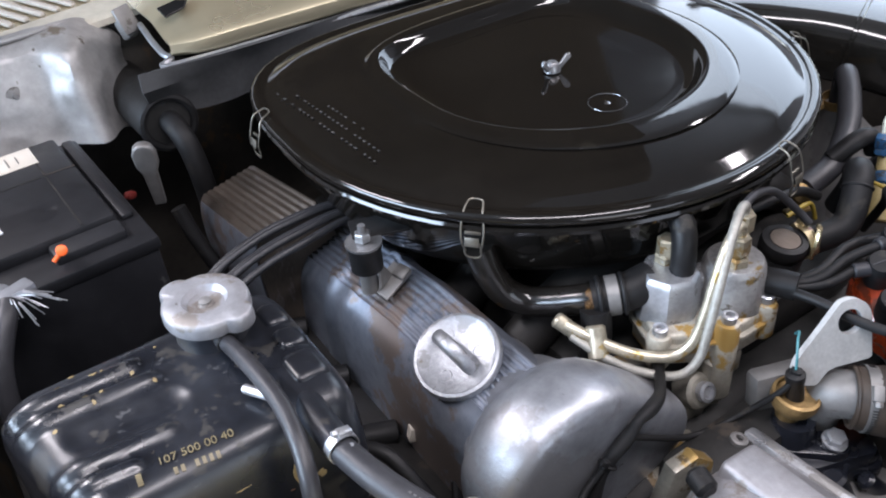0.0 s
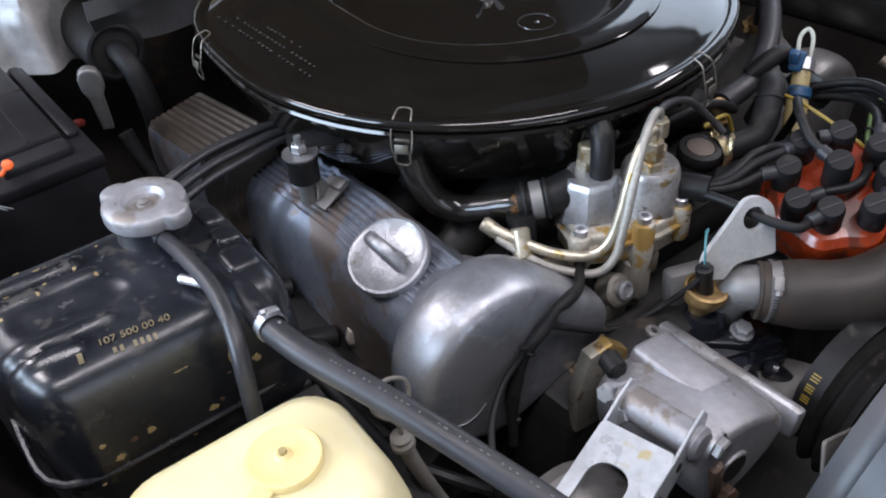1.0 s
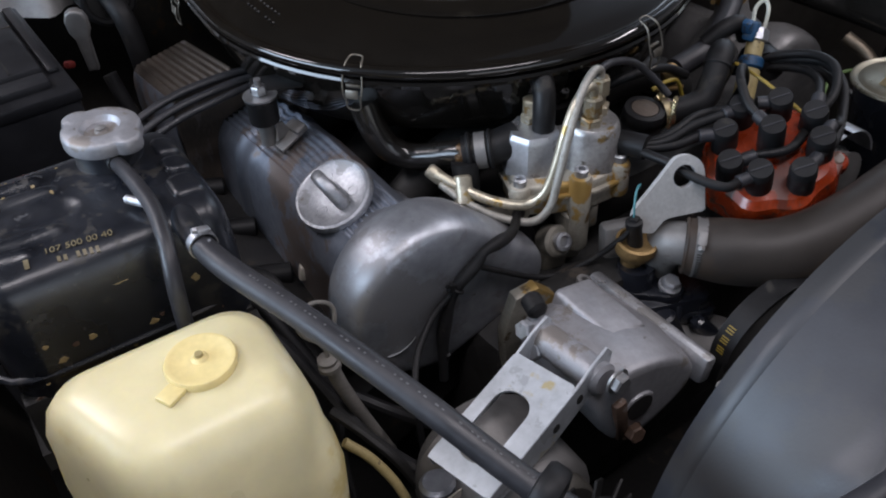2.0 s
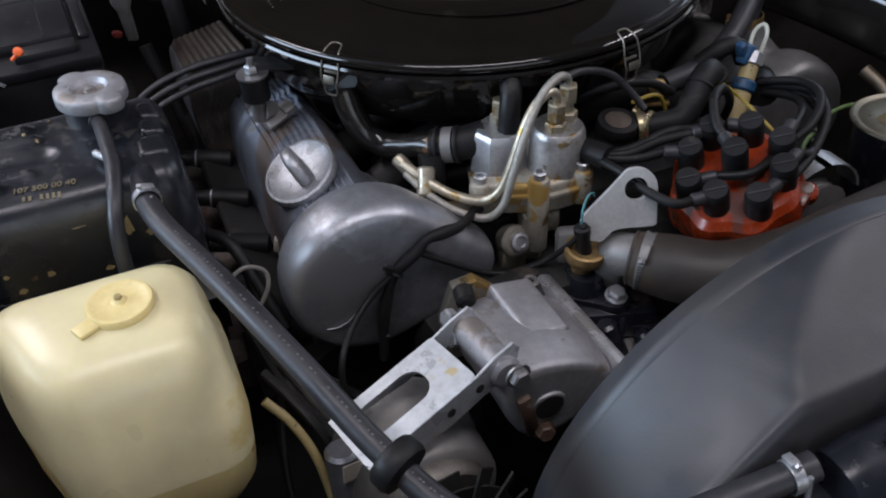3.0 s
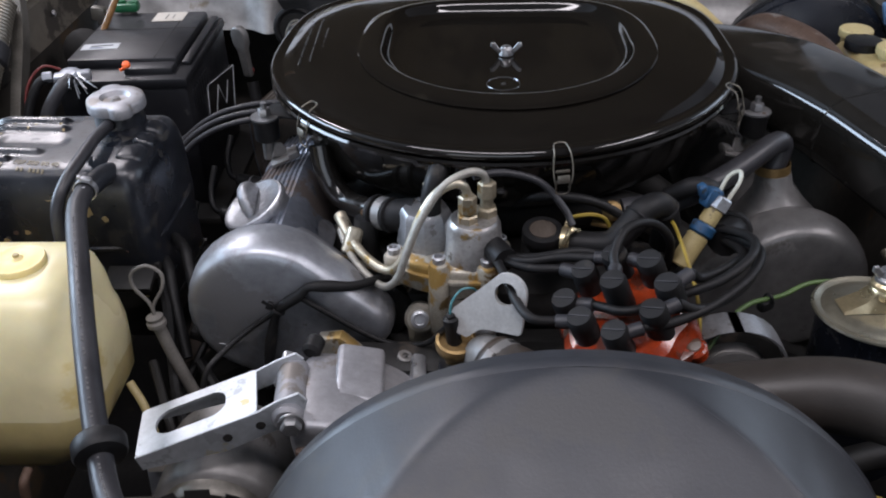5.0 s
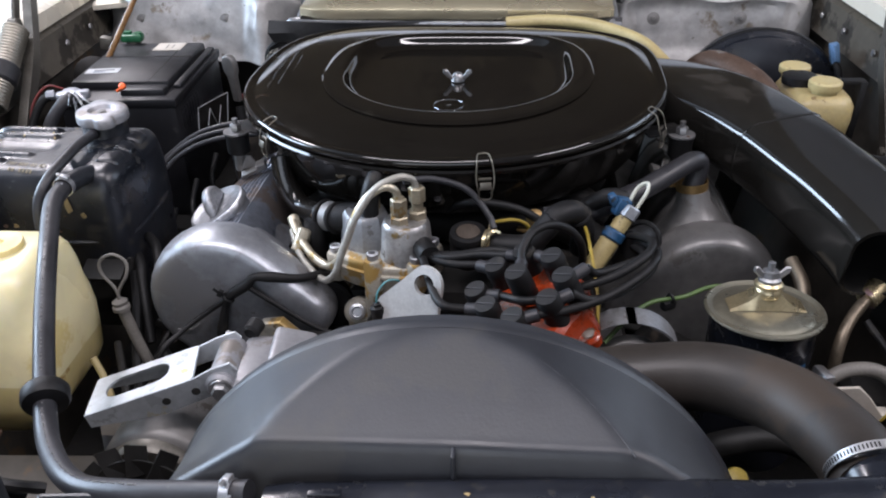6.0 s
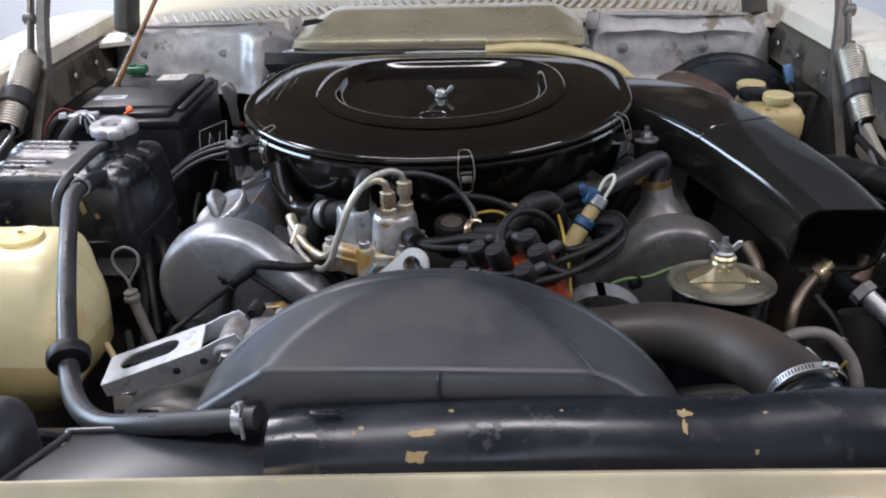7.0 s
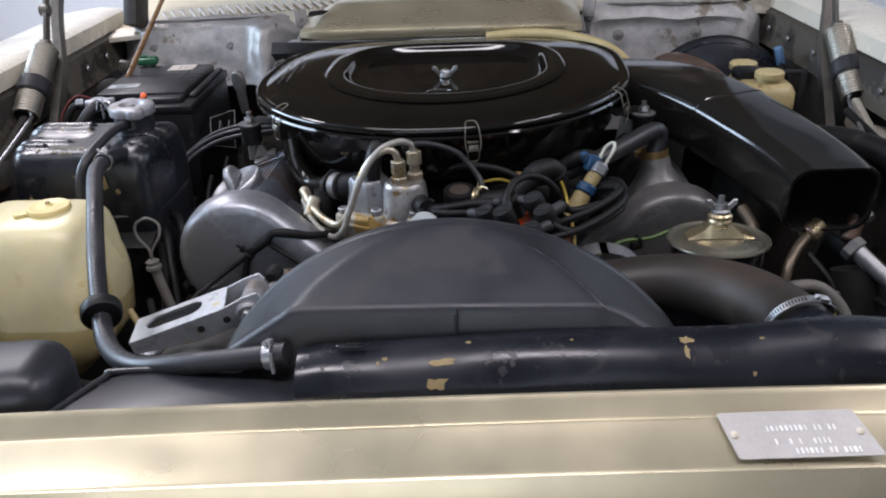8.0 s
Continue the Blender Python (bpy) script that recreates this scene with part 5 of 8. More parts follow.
shroud = thing("fan_shroud", (0.03, -0.53, 0.6), "large matt black plastic fan shroud behind the radiator", "fan shroud")
rows = []
edge_chain = [(-0.215, -0.520, 0.640), (-0.185, -0.580, 0.790), (-0.160, -0.579, 0.815), (-0.097, -0.570, 0.853), (0.030, -0.569, 0.855), (0.160, -0.570, 0.853), (0.222, -0.579, 0.815), (0.247, -0.580, 0.790), (0.277, -0.520, 0.640)]
stops = [0.0, 0.12, 0.17, 0.30, 0.5, 0.70, 0.83, 0.88, 1.0]
for t in [i / 24 for i in range(25)]:
    line = []
    for i in range(121):
        u = i / 120
        a = math.pi * (1.02 - 1.04 * u)
        c, s = math.cos(a), math.sin(a)
        rear = Vector((0.027 + 0.243 * c, -0.490, 0.646 + 0.243 * s))
        j = max(k for k in range(8) if stops[k] <= u + 1e-9)
        front = Vector(edge_chain[j]).lerp(Vector(edge_chain[j + 1]), (u - stops[j]) / (stops[j + 1] - stops[j]))
        p = rear.lerp(front, t)
        if 0.28 < u < 0.72:
            # a flat sloping face is cut into the round drum
            drum = 0.646 + math.sqrt(max(0.001, 0.243 ** 2 - (p.x - 0.027) ** 2))
            slope = 0.889 + 0.425 * (p.y + 0.490)
            k = min(1, min(u - 0.28, 0.72 - u) / 0.04)
            p.z = p.z * (1 - k) + k * (drum + slope - math.sqrt((drum - slope) ** 2 + 0.0000012)) / 2
        line.append(p)
    rows.append(line)
edge = rows[-1]
for dy, dz in ((-0.0035, -0.0012), (-0.0060, -0.0040), (-0.0072, -0.0085)):
    rows.append([p + Vector((0, dy, dz)) for p in edge])
rows.append([p + Vector((0, -0.0108, -0.0185)) for p in edge])
rows.append([Vector((p.x, p.y - 0.0118, min(p.z - 0.024, 0.805) if p.z > 0.80 else p.z - 0.024)) for p in edge])
part("cowl", sheet(rows, 0.004), SATIN_BLACK, shroud, "matt black dished shroud", 50)
lip = [[Vector((0.027 + r * math.cos(math.pi * (1.03 - 1.06 * i / 40)), y, 0.646 + r * math.sin(math.pi * (1.03 - 1.06 * i / 40)))) for i in range(41)] for r, y in ((0.243, -0.490), (0.2445, -0.486), (0.243, -0.480), (0.240, -0.470))]
part("rear_lip", sheet(lip, 0.003), SATIN_BLACK, shroud)
part("rib", box((0.003, 0.012, 0.03), pose(0.037, -0.578, 0.838), 0.001), SATIN_BLACK, shroud)
line = []
for i in range(25):
    x = 0.034 + 0.121 * i / 24
    z = 0.646 + math.sqrt(0.243 ** 2 - (x - 0.027) ** 2)
    line.append(Vector((x, -0.490 - (0.889 - z) / 0.425, z - 0.0016)))
part("mould_line", tube(line, 0.0010, 6, 2), SATIN_BLACK, shroud)

# ---- radiator and the tray beside it ----
radiator = thing("radiator", CAR @ Vector((0.2, -0.62, 0.5)), "black painted radiator with chipped top tank", "radiator")
prof = [(-0.5805, 0.60), (-0.5805, 0.824), (-0.583, 0.8315), (-0.589, 0.8345), (-0.602, 0.8340), (-0.611, 0.8310), (-0.619, 0.8255), (-0.626, 0.8175), (-0.632, 0.807), (-0.637, 0.790), (-0.640, 0.60)]
rows = []
for i in range(36):
    x = -0.115 + 0.02 * i
    wave = 0.003 * math.sin(x * 14) + 0.010 * math.exp(-((x - 0.31) / 0.06) ** 2)
    end = 0.9 if i in (0, 35) else 1.0
    rows.append([(x, y + (0.002 * math.sin(x * 30) if -0.63 < y < -0.60 else 0), 0.6 + (z - 0.6) * (1 if i not in (0, 35) else 0.985) + (wave if z > 0.81 else 0)) for y, z in prof])
part("top_tank", moved(loft(rows), CAR), RAD_BLACK, radiator, "black top tank with scuffs down to bare paint", 55)
def tank_point(x, y):
    z = None
    for (y0, z0), (y1, z1) in zip(prof[1:], prof[2:]):
        if y1 <= y <= y0 and y0 > y1:
            z = z0 + (z1 - z0) * (y - y0) / (y1 - y0)
    return Vector((x, y + 0.002 * math.sin(x * 30), z + 0.003 * math.sin(x * 14) + 0.010 * math.exp(-((x - 0.31) / 0.06) ** 2)))
random.seed(21)
for cx, cy, w, h in ((0.0, -0.6155, 0.032, 0.009), (-0.004, -0.6265, 0.024, 0.010), (0.187, -0.605, 0.016, 0.012), (0.186, -0.615, 0.006, 0.014), (0.020, -0.600, 0.006, 0.005), (-0.045, -0.609, 0.007, 0.005), (-0.050, -0.612, 0.004, 0.004), (0.235, -0.628, 0.005, 0.003), (0.10, -0.603, 0.004, 0.003), (0.245, -0.608, 0.006, 0.003)):
    ring_pts = []
    for q in range(13):
        k = random.uniform(0.18, 0.42)
        ring_pts.append(CAR @ (tank_point(cx + w * k * math.cos(6.283 * q / 13), cy + h * k * math.sin(6.283 * q / 13)) + Vector((0, -0.0003, 0.0004))))
    low = [p + Vector((0, 0.0004, -0.0008)) for p in ring_pts]
    part("paint_chip", loft([low, ring_pts]), CHIP_GOLD, radiator, "bare ochre chip in the paint")
part("core", moved(box((0.66, 0.05, 0.26), pose(0.23, -0.625, 0.46)), CAR), GRIME_SHADE, radiator)
part("hose_neck", tube([(0.327, -0.535, 0.803), (0.329, -0.565, 0.800), (0.330, -0.60, 0.80)], 0.0275, 22, 5), RAD_BLACK, radiator)
part("raised_bar", moved(box((0.022, 0.006, 0.002), pose(-0.072, -0.600, 0.8365), 0.0008), CAR), RAD_BLACK, radiator)
part("side_clip", join(box((0.02, 0.012, 0.012), pose(0.395, -0.565, 0.822, 0, 0, 30), 0.003), rod((0.39, -0.57, 0.82), (0.40, -0.555, 0.832), 0.006)), BRIGHT, radiator, "bright spring clip")
tray = thing("radiator_side_tray", CAR @ Vector((-0.2, -0.62, 0.7)), "flat black plastic cover tray beside the radiator", "cover")
part("tray_top", moved(prism([(-0.315, -0.646), (-0.098, -0.646), (-0.098, -0.576), (-0.10, -0.572), (-0.262, -0.572), (-0.276, -0.580)], 0.010, pose(0, 0, 0.792), 0.004), CAR), SATIN_BLACK, tray)
part("tray_edge", moved(tube([(-0.316, -0.646, 0.801), (-0.280, -0.584, 0.803), (-0.265, -0.574, 0.803), (-0.11, -0.574, 0.803)], 0.0028, 8, 6), CAR), SATIN_BLACK, tray)
part("tray_skirt", moved(box((0.20, 0.004, 0.16), pose(-0.19, -0.576, 0.712)), CAR), SATIN_BLACK, tray)

# black relay box in the front corner
relay = thing("relay_box", (-0.36, -0.60, 0.70), "black plastic relay box with a clamped lug", "box")
part("case", box((0.145, 0.085, 0.14), CAR @ pose(-0.378, -0.596, 0.764, 0, 0, 4), 0.026, 4), SATIN_BLACK, relay)
part("lug", join(box((0.04, 0.03, 0.018), CAR @ pose(-0.385, -0.590, 0.832, 0, 0, 10), 0.005), rod((-0.36, -0.612, 0.81), (-0.36, -0.612, 0.832), 0.009, 14, 0.002)), DULL_CAST, relay, "grey clamped lug")
for k, dx in enumerate((0.0, 0.02, 0.035)):
    solid("front_cable", tube([(-0.30 - dx, -0.52, 0.74 - 0.01 * k), (-0.33 - dx, -0.53, 0.755), (-0.39, -0.50 - dx, 0.74), (-0.47, -0.48 - dx, 0.70)], 0.005, 8, 6), RUBBER, "black cable lying behind the relay box", "cable", group="front corner cables")
solid("corner_panel", moved(box((0.36, 0.20, 0.006), pose(-0.44, -0.49, 0.655, 4, 0, 0), 0.002), CAR), DARK_INNER, "dirty dark sheet panel below the washer bottle", "panel", "structure")

# ---- hose from the expansion tank to the radiator ----
long_hose = thing("coolant_hose", (-0.3, -0.45, 0.78), "long grey-black coolant hose with a rubber ring", "hose")
path = [(-0.410, -0.200, 0.852), (-0.402, -0.240, 0.852), (-0.377, -0.305, 0.842), (-0.344, -0.390, 0.821), (-0.313, -0.465, 0.796), (-0.284, -0.520, 0.786), (-0.240, -0.565, 0.795), (-0.190, -0.583, 0.808), (-0.140, -0.590, 0.817), (-0.098, -0.595, 0.825)]
part("hose", tube(path, 0.0092, 18, 10), GREY_RUBBER, long_hose)
axis = Vector(path[5]) - Vector(path[3])
part("rubber_ring", lathe([(0.010, -0.009), (0.0175, -0.008), (0.0195, -0.005), (0.0195, 0.004), (0.018, 0.007), (0.010, 0.009)], (-0.309, -0.472, 0.795), axis, 28), RUBBER, long_hose, "thick black rubber ring")
line = smooth_line(path, 20)
random.seed(12)
for k in range(84):
    i = int(26 + k * 1.45)
    p, q = line[i], line[i + 1]
    t = (q - p).normalized()
    side = t.cross(Vector((0.3, 0.2, 1))).normalized()
    up = side.cross(t)
    if k % 14 != 13:
        part("lettering_bar", box((random.uniform(0.0012, 0.0026), random.uniform(0.0014, 0.0026), 0.0003), axes(p + (up * 0.94 + side * 0.34) * 0.0092, t, side)), FOIL_INK, long_hose)
for at, ax, r in (((-0.409, -0.199, 0.853), (0.05, -1, 0.0), 0.0100), ((-0.112, -0.594, 0.822), (1, -0.1, 0.15), 0.0098)):
    clamp = thing("hose_clamp", at, "bright steel screw clamp on the coolant hose", "clamp")
    band_clamp(at, ax, r, 0.007, clamp, BRIGHT, 1.3)
    part("tail_screw", rod(Vector(at) + Vector((0.003, -0.009, 0.008)), Vector(at) + Vector((0.004, -0.011, -0.009)), 0.0017, 10), BRIGHT, clamp)

# ---- washer bottle ----
bottle = thing("washer_bottle", (-0.46, -0.30, 0.64), "yellowed plastic washer fluid bottle with a flat cap", "bottle")
rows = []
for z, x0, x1, y0, y1, r in ((0.630, -0.540, -0.430, -0.336, -0.225, 0.020), (0.635, -0.550, -0.420, -0.345, -0.222, 0.026), (0.645, -0.555, -0.413, -0.350, -0.222, 0.028), (0.653, -0.556, -0.406, -0.353, -0.222, 0.028), (0.661, -0.556, -0.395, -0.356, -0.222, 0.028), (0.676, -0.556, -0.387, -0.359, -0.222, 0.028), (0.700, -0.557, -0.384, -0.360, -0.222, 0.028), (0.706, -0.557, -0.3835, -0.3595, -0.222, 0.028), (0.735, -0.557, -0.381, -0.357, -0.222, 0.030), (0.757, -0.555, -0.383, -0.353, -0.223, 0.030), (0.766, -0.554, -0.386, -0.350, -0.223, 0.030), (0.79, -0.553, -0.388, -0.345, -0.224, 0.030), (0.805, -0.549, -0.391, -0.338, -0.226, 0.030), (0.815, -0.543, -0.396, -0.330, -0.231, 0.029), (0.820, -0.532, -0.405, -0.318, -0.240, 0.026), (0.8225, -0.512, -0.420, -0.300, -0.256, 0.02)):
    row = []
    for x, y in round_rect(x1 - x0, y1 - y0, r, 6):
        cx, cy = (x0 + x1) / 2 + x, (y0 + y1) / 2 + y
        # the outer front corner is cut back to clear the bodywork
        lean = 0.044 * min(1.0, max(0.0, (-0.245 - cy) / 0.11)) * min(1.0, max(0.0, -x / 0.05))
        row.append((cx + lean, cy, z))
    rows.append(row)
part("body", loft(rows[7:], True, True), YELLOWED, bottle, "yellowed translucent body with brown stains", 60)
part("lower_body", loft(rows[:8], True, True), FILLED, bottle, "amber lower body full of old fluid", 60)
cap = part("cap", lathe([(0.0225, 0), (0.0240, 0.001), (0.0244, 0.005), (0.0232, 0.007), (0.0205, 0.0072), (0.0195, 0.0066), (0.006, 0.0075), (0.004, 0.0095), (0.001, 0.0095)], (-0.447, -0.279, 0.8215), (0, 0, 1), 36), YELLOW_CAP, bottle, "flat yellow snap cap")
part("cap_tab", box((0.020, 0.014, 0.004), pose(-0.471, -0.293, 0.8245, 0, 0, 28), 0.0015), YELLOW_CAP, cap)
part("cap_pip", lathe([(0.0030, 0), (0.0026, 0.002)], (-0.447, -0.279, 0.8315), (0, 0, 1), 10), KHAKI, cap)
part("outlet", tube([(-0.446, -0.372, 0.660), (-0.446, -0.385, 0.655), (-0.447, -0.390, 0.63)], 0.0045, 10, 5), RUSTY, bottle, "stained outlet spout")

# ---- dipstick and loose cables by the bottle ----
dip = thing("dipstick", (-0.345, -0.245, 0.62), "oil dipstick with a wire loop handle in a grey tube", "dipstick")
part("guide_tube", tube([(-0.350, -0.250, 0.732), (-0.343, -0.252, 0.70), (-0.330, -0.256, 0.655), (-0.312, -0.26, 0.60)], 0.0062, 12, 6), DUSTY_HOSE, dip)
part("collar", lathe([(0.006, 0), (0.0095, 0.002), (0.0095, 0.006), (0.0075, 0.008), (0.0085, 0.012), (0.004, 0.015)], (-0.350, -0.2505, 0.728), (-0.1, 0.05, 1), 16), DUSTY_HOSE, dip)
part("loop_handle", tube([(-0.350, -0.251, 0.742), (-0.353, -0.249, 0.756), (-0.366, -0.245, 0.772), (-0.366, -0.242, 0.786), (-0.352, -0.240, 0.793), (-0.338, -0.242, 0.786), (-0.338, -0.246, 0.772), (-0.349, -0.249, 0.754), (-0.351, -0.251, 0.742)], 0.0018, 8, 6), DUSTY_HOSE, dip)
cable_paths = (
    [(-0.30, -0.15, 0.68), (-0.33, -0.20, 0.66), (-0.36, -0.27, 0.60), (-0.37, -0.34, 0.55)],
    [(-0.375, -0.16, 0.72), (-0.36, -0.20, 0.70), (-0.34, -0.27, 0.66), (-0.31, -0.33, 0.64)],
    [(-0.36, -0.26, 0.69), (-0.345, -0.29, 0.68), (-0.33, -0.32, 0.66), (-0.31, -0.35, 0.60)],
    [(-0.33, -0.22, 0.655), (-0.30, -0.26, 0.645), (-0.28, -0.31, 0.66), (-0.25, -0.34, 0.64)],
)
for k, p in enumerate(cable_paths):
    solid("loose_cable", tube(p, 0.0045 + 0.0012 * (k % 2), 8, 6), RUBBER if k != 2 else GRIME_SHADE, "black cable running down beside the engine", "cable", group="loose cables")
solid("braided_cable", tube([(-0.368, -0.300, 0.70), (-0.352, -0.315, 0.68), (-0.340, -0.335, 0.65), (-0.335, -0.36, 0.60)], 0.004, 10, 6), KHAKI, "thin braided brown cable beside the bottle", "cable")
for k, (a, b) in enumerate((((-0.385, -0.13, 0.735), (-0.36, -0.175, 0.715)), ((-0.37, -0.115, 0.745), (-0.345, -0.155, 0.73)))):
    solid("grey_hose", tube([a, tuple((Vector(a) + Vector(b)) / 2 + Vector((0.004, 0, 0.006))), b, (b[0] + 0.02, b[1] - 0.05, b[2] - 0.05)], 0.006, 10, 6), RUBBER, "black rubber hose under the expansion tank", "hose", group="hoses under the tank")

# ---- wire harness across the domed cover ----
harness = thing("wire_harness", (-0.2, -0.26, 0.7), "taped black wire harness across the domed engine cover", "wires")
part("taped_run", tube([(-0.100, -0.180, 0.735), (-0.128, -0.204, 0.752), (-0.156, -0.232, 0.763), (-0.180, -0.245, 0.772), (-0.197, -0.2490, 0.7735), (-0.207, -0.2495, 0.764), (-0.2283, -0.2495, 0.747), (-0.238, -0.2495, 0.720), (-0.244, -0.2500, 0.694), (-0.250, -0.258, 0.655)], lambda s: 0.0052 + 0.0008 * math.sin(24 * s), 10, 8), RUBBER, harness)
part("bottom_wire", tube([(-0.228, -0.2495, 0.747), (-0.253, -0.2510, 0.730), (-0.280, -0.268, 0.714), (-0.298, -0.293, 0.699), (-0.302, -0.305, 0.64)], 0.0031, 10, 8), RUBBER, harness)
part("sensor_wire", tube([(-0.204, -0.2490, 0.760), (-0.181, -0.2485, 0.742), (-0.141, -0.2485, 0.713), (-0.112, -0.252, 0.705), (-0.086, -0.262, 0.716), (-0.070, -0.280, 0.745), (-0.062, -0.286, 0.762)], 0.0028, 10, 8), RUBBER, harness)
part("cable_tie", join(ring((-0.2285, -0.2505, 0.748), (0.6, 0.1, 0.8), 0.0062, 0.0014, 16, 6), box((0.006, 0.005, 0.008), pose(-0.235, -0.254, 0.756, 0, 30, 0), 0.001), box((0.008, 0.0012, 0.003), pose(-0.238, -0.256, 0.760, 0, 40, 0))), RUBBER, harness)
part("tape_tag", box((0.005, 0.004, 0.022), pose(-0.246, -0.255, 0.672, 10, 15, 0), 0.001), RUBBER, harness)
part("stray_wire", tube([(-0.298, -0.2425, 0.700), (-0.287, -0.2450, 0.700), (-0.276, -0.2455, 0.7035), (-0.268, -0.2455, 0.710)], 0.0006, 6, 4), BRIGHT, harness, "thin bright stray wire")

# ---- expansion tank ----
tank = thing("expansion_tank", (-0.48, -0.10, 0.66), "black painted metal coolant expansion tank with pressed ridges", "coolant tank")
def tank_top(x, y):
    """Height of the pressed tank: rounded edges, two long ridges, a shallow oval and two short ridges."""
    e = min((x + 0.575) / 0.030, (-0.372 - x) / 0.020, 1.0)
    k = math.sqrt(max(0.0, 1 - (1 - max(0.0, e)) ** 2))
    v = min(1.0, abs(y + 0.086) / (0.081 * (0.75 + 0.25 * k)))
    z = 0.757 + 0.0945 * max(0.0, 1 - v ** 10) ** 0.32
    lean = 0.08 * (x + 0.52)
    for cy, half, x0, x1, tall in ((-0.040, 0.0085, -0.60, -0.484, 0.0050), (-0.060, 0.0085, -0.60, -0.478, 0.0050), (-0.088, 0.0145, -0.552, -0.467, -0.0035), (-0.114, 0.0075, -0.60, -0.485, 0.0045), (-0.131, 0.0075, -0.60, -0.514, 0.0045)):
        across = abs(y - cy + lean) / half
        over = max(0.0, (x - x1 + half) / half, (x0 + half - x) / half)
        d = math.hypot(across, over)
        if d < 1:
            z += tall * (1 - d ** 2) ** 1.2 * max(0.0, 1 - v ** 8)
    return 0.68 + (z - 0.68) * (0.86 + 0.14 * k), k


rows = []
for i in range(77):
    s = i / 76
    x = -0.575 + 0.203 * s
    k = tank_top(x, -0.086)[1]
    wide = 0.081 * (0.75 + 0.25 * k)
    line = [(x, -0.086 + wide * 0.90, 0.68), (x, -0.086 + wide * 0.93, 0.74)]
    for j in range(81):
        y = -0.086 + wide * math.cos(math.pi * j / 80)
        line.append((x, y, tank_top(x, y)[0]))
    line += [(x, -0.086 - wide * 0.93, 0.74), (x, -0.086 - wide * 0.90, 0.68)]
    rows.append([(px - 0.22 * (py + 0.086) * max(0.0, 1 - s * 2.2) ** 1.5, py, pz) for px, py, pz in line])
part("body", loft(rows), CHIPPED, tank, "glossy black ridged body with chipped paint", 55)
lip = []
for i in range(49):
    a = 2 * math.pi * i / 48
    c, sn = math.cos(a), math.sin(a)
    r = (abs(c) ** 5 + abs(sn) ** 5) ** -0.2
    lip.append((-0.4735 + 0.103 * c * r, -0.086 + 0.0805 * sn * r, 0.764))
part("seam_lip", tube(lip, 0.0032, 8, 1), CHIPPED, tank, "rolled seam lip")
for cx, cz, w, h in ((-0.468, 0.822, 0.016, 0.006), (-0.430, 0.812, 0.009, 0.026), (-0.415, 0.800, 0.008, 0.010), (-0.500, 0.785, 0.008, 0.008), (-0.525, 0.775, 0.009, 0.008), (-0.455, 0.775, 0.009, 0.007)):
    random.seed(int(1000 * -cx))
    flake = [(w * random.uniform(0.25, 0.5) * math.cos(6.283 * q / 11), h * random.uniform(0.25, 0.5) * math.sin(6.283 * q / 11)) for q in range(11)]
    part("paint_chip", prism(flake, 0.0006, axes((cx, -0.1668 + (0.0035 if cz > 0.82 else 0), cz), (1, 0, 0), (0, 0.3 if cz > 0.82 else 0, 1))), CHIP_GOLD, tank, "bare chip in the paint")
random.seed(77)
for n in range(24):
    cx, cz = random.uniform(-0.555, -0.385), 0.700 + 0.105 * random.random() ** 1.5
    w, h = random.uniform(0.002, 0.007), random.uniform(0.0015, 0.005)
    flake = [(w * random.uniform(0.2, 0.6) * math.cos(6.283 * q / 9), h * random.uniform(0.2, 0.6) * math.sin(6.283 * q / 9)) for q in range(9)]
    part("paint_chip", prism(flake, 0.0006, axes((cx, -0.1668, cz), (1, 0, 0), (0, 0, 1))), CHIP_GOLD if n % 3 else RUSTY, tank, "bare chip in the paint")
random.seed(31)
for n in range(16):
    cx, cy = random.uniform(-0.56, -0.47), random.uniform(-0.075, -0.02)
    w = random.uniform(0.0015, 0.0042)
    flake = [(cx + w * random.uniform(0.3, 0.8) * math.cos(6.283 * q / 8), cy + w * random.uniform(0.3, 0.8) * math.sin(6.283 * q / 8)) for q in range(8)]
    part("paint_chip", loft([[(x, y, tank_top(x, y)[0] - 0.0003) for x, y in flake], [(x, y, tank_top(x, y)[0] + 0.0005) for x, y in flake]]), CHIP_GOLD, tank, "bare chip in the paint")
part("neck", lathe([(0.030, -0.012), (0.027, 0.0), (0.026, 0.012), (0.028, 0.014)], (-0.430, -0.042, 0.853), (0, 0, 1), 28), CHIPPED, tank)
part("outlet_stub", tube([(-0.405, -0.135, 0.838), (-0.408, -0.160, 0.847), (-0.410, -0.200, 0.852)], 0.0105, 16, 5), CHIPPED, tank)
for k, (sx0, sy0, sw, sd) in enumerate(((-0.393, -0.118, 0.026, 0.030), (-0.389, -0.086, 0.022, 0.022), (-0.388, -0.055, 0.020, 0.026))):
    rows = [[(sx0 + x * g, sy0 + y * g, tank_top(min(-0.378, sx0 + x * g), sy0 + y * g)[0] + h) for x, y in round_rect(sw, sd, 0.006, 4)] for g, h in ((1.1, -0.004), (1.0, 0.0008), (0.86, 0.0030), (0.6, 0.0034))]
    part("pressed_step", loft(rows), CHIPPED, tank, "", 50)
part("vent_stub", rod((-0.438, -0.120, 0.858), (-0.428, -0.142, 0.862), 0.0035, 10), BRIGHT, tank)
def on_tank(bm, lift):
    for v in bm.verts:
        v.co.z += tank_top(v.co.x, v.co.y)[0] + lift
    return bm


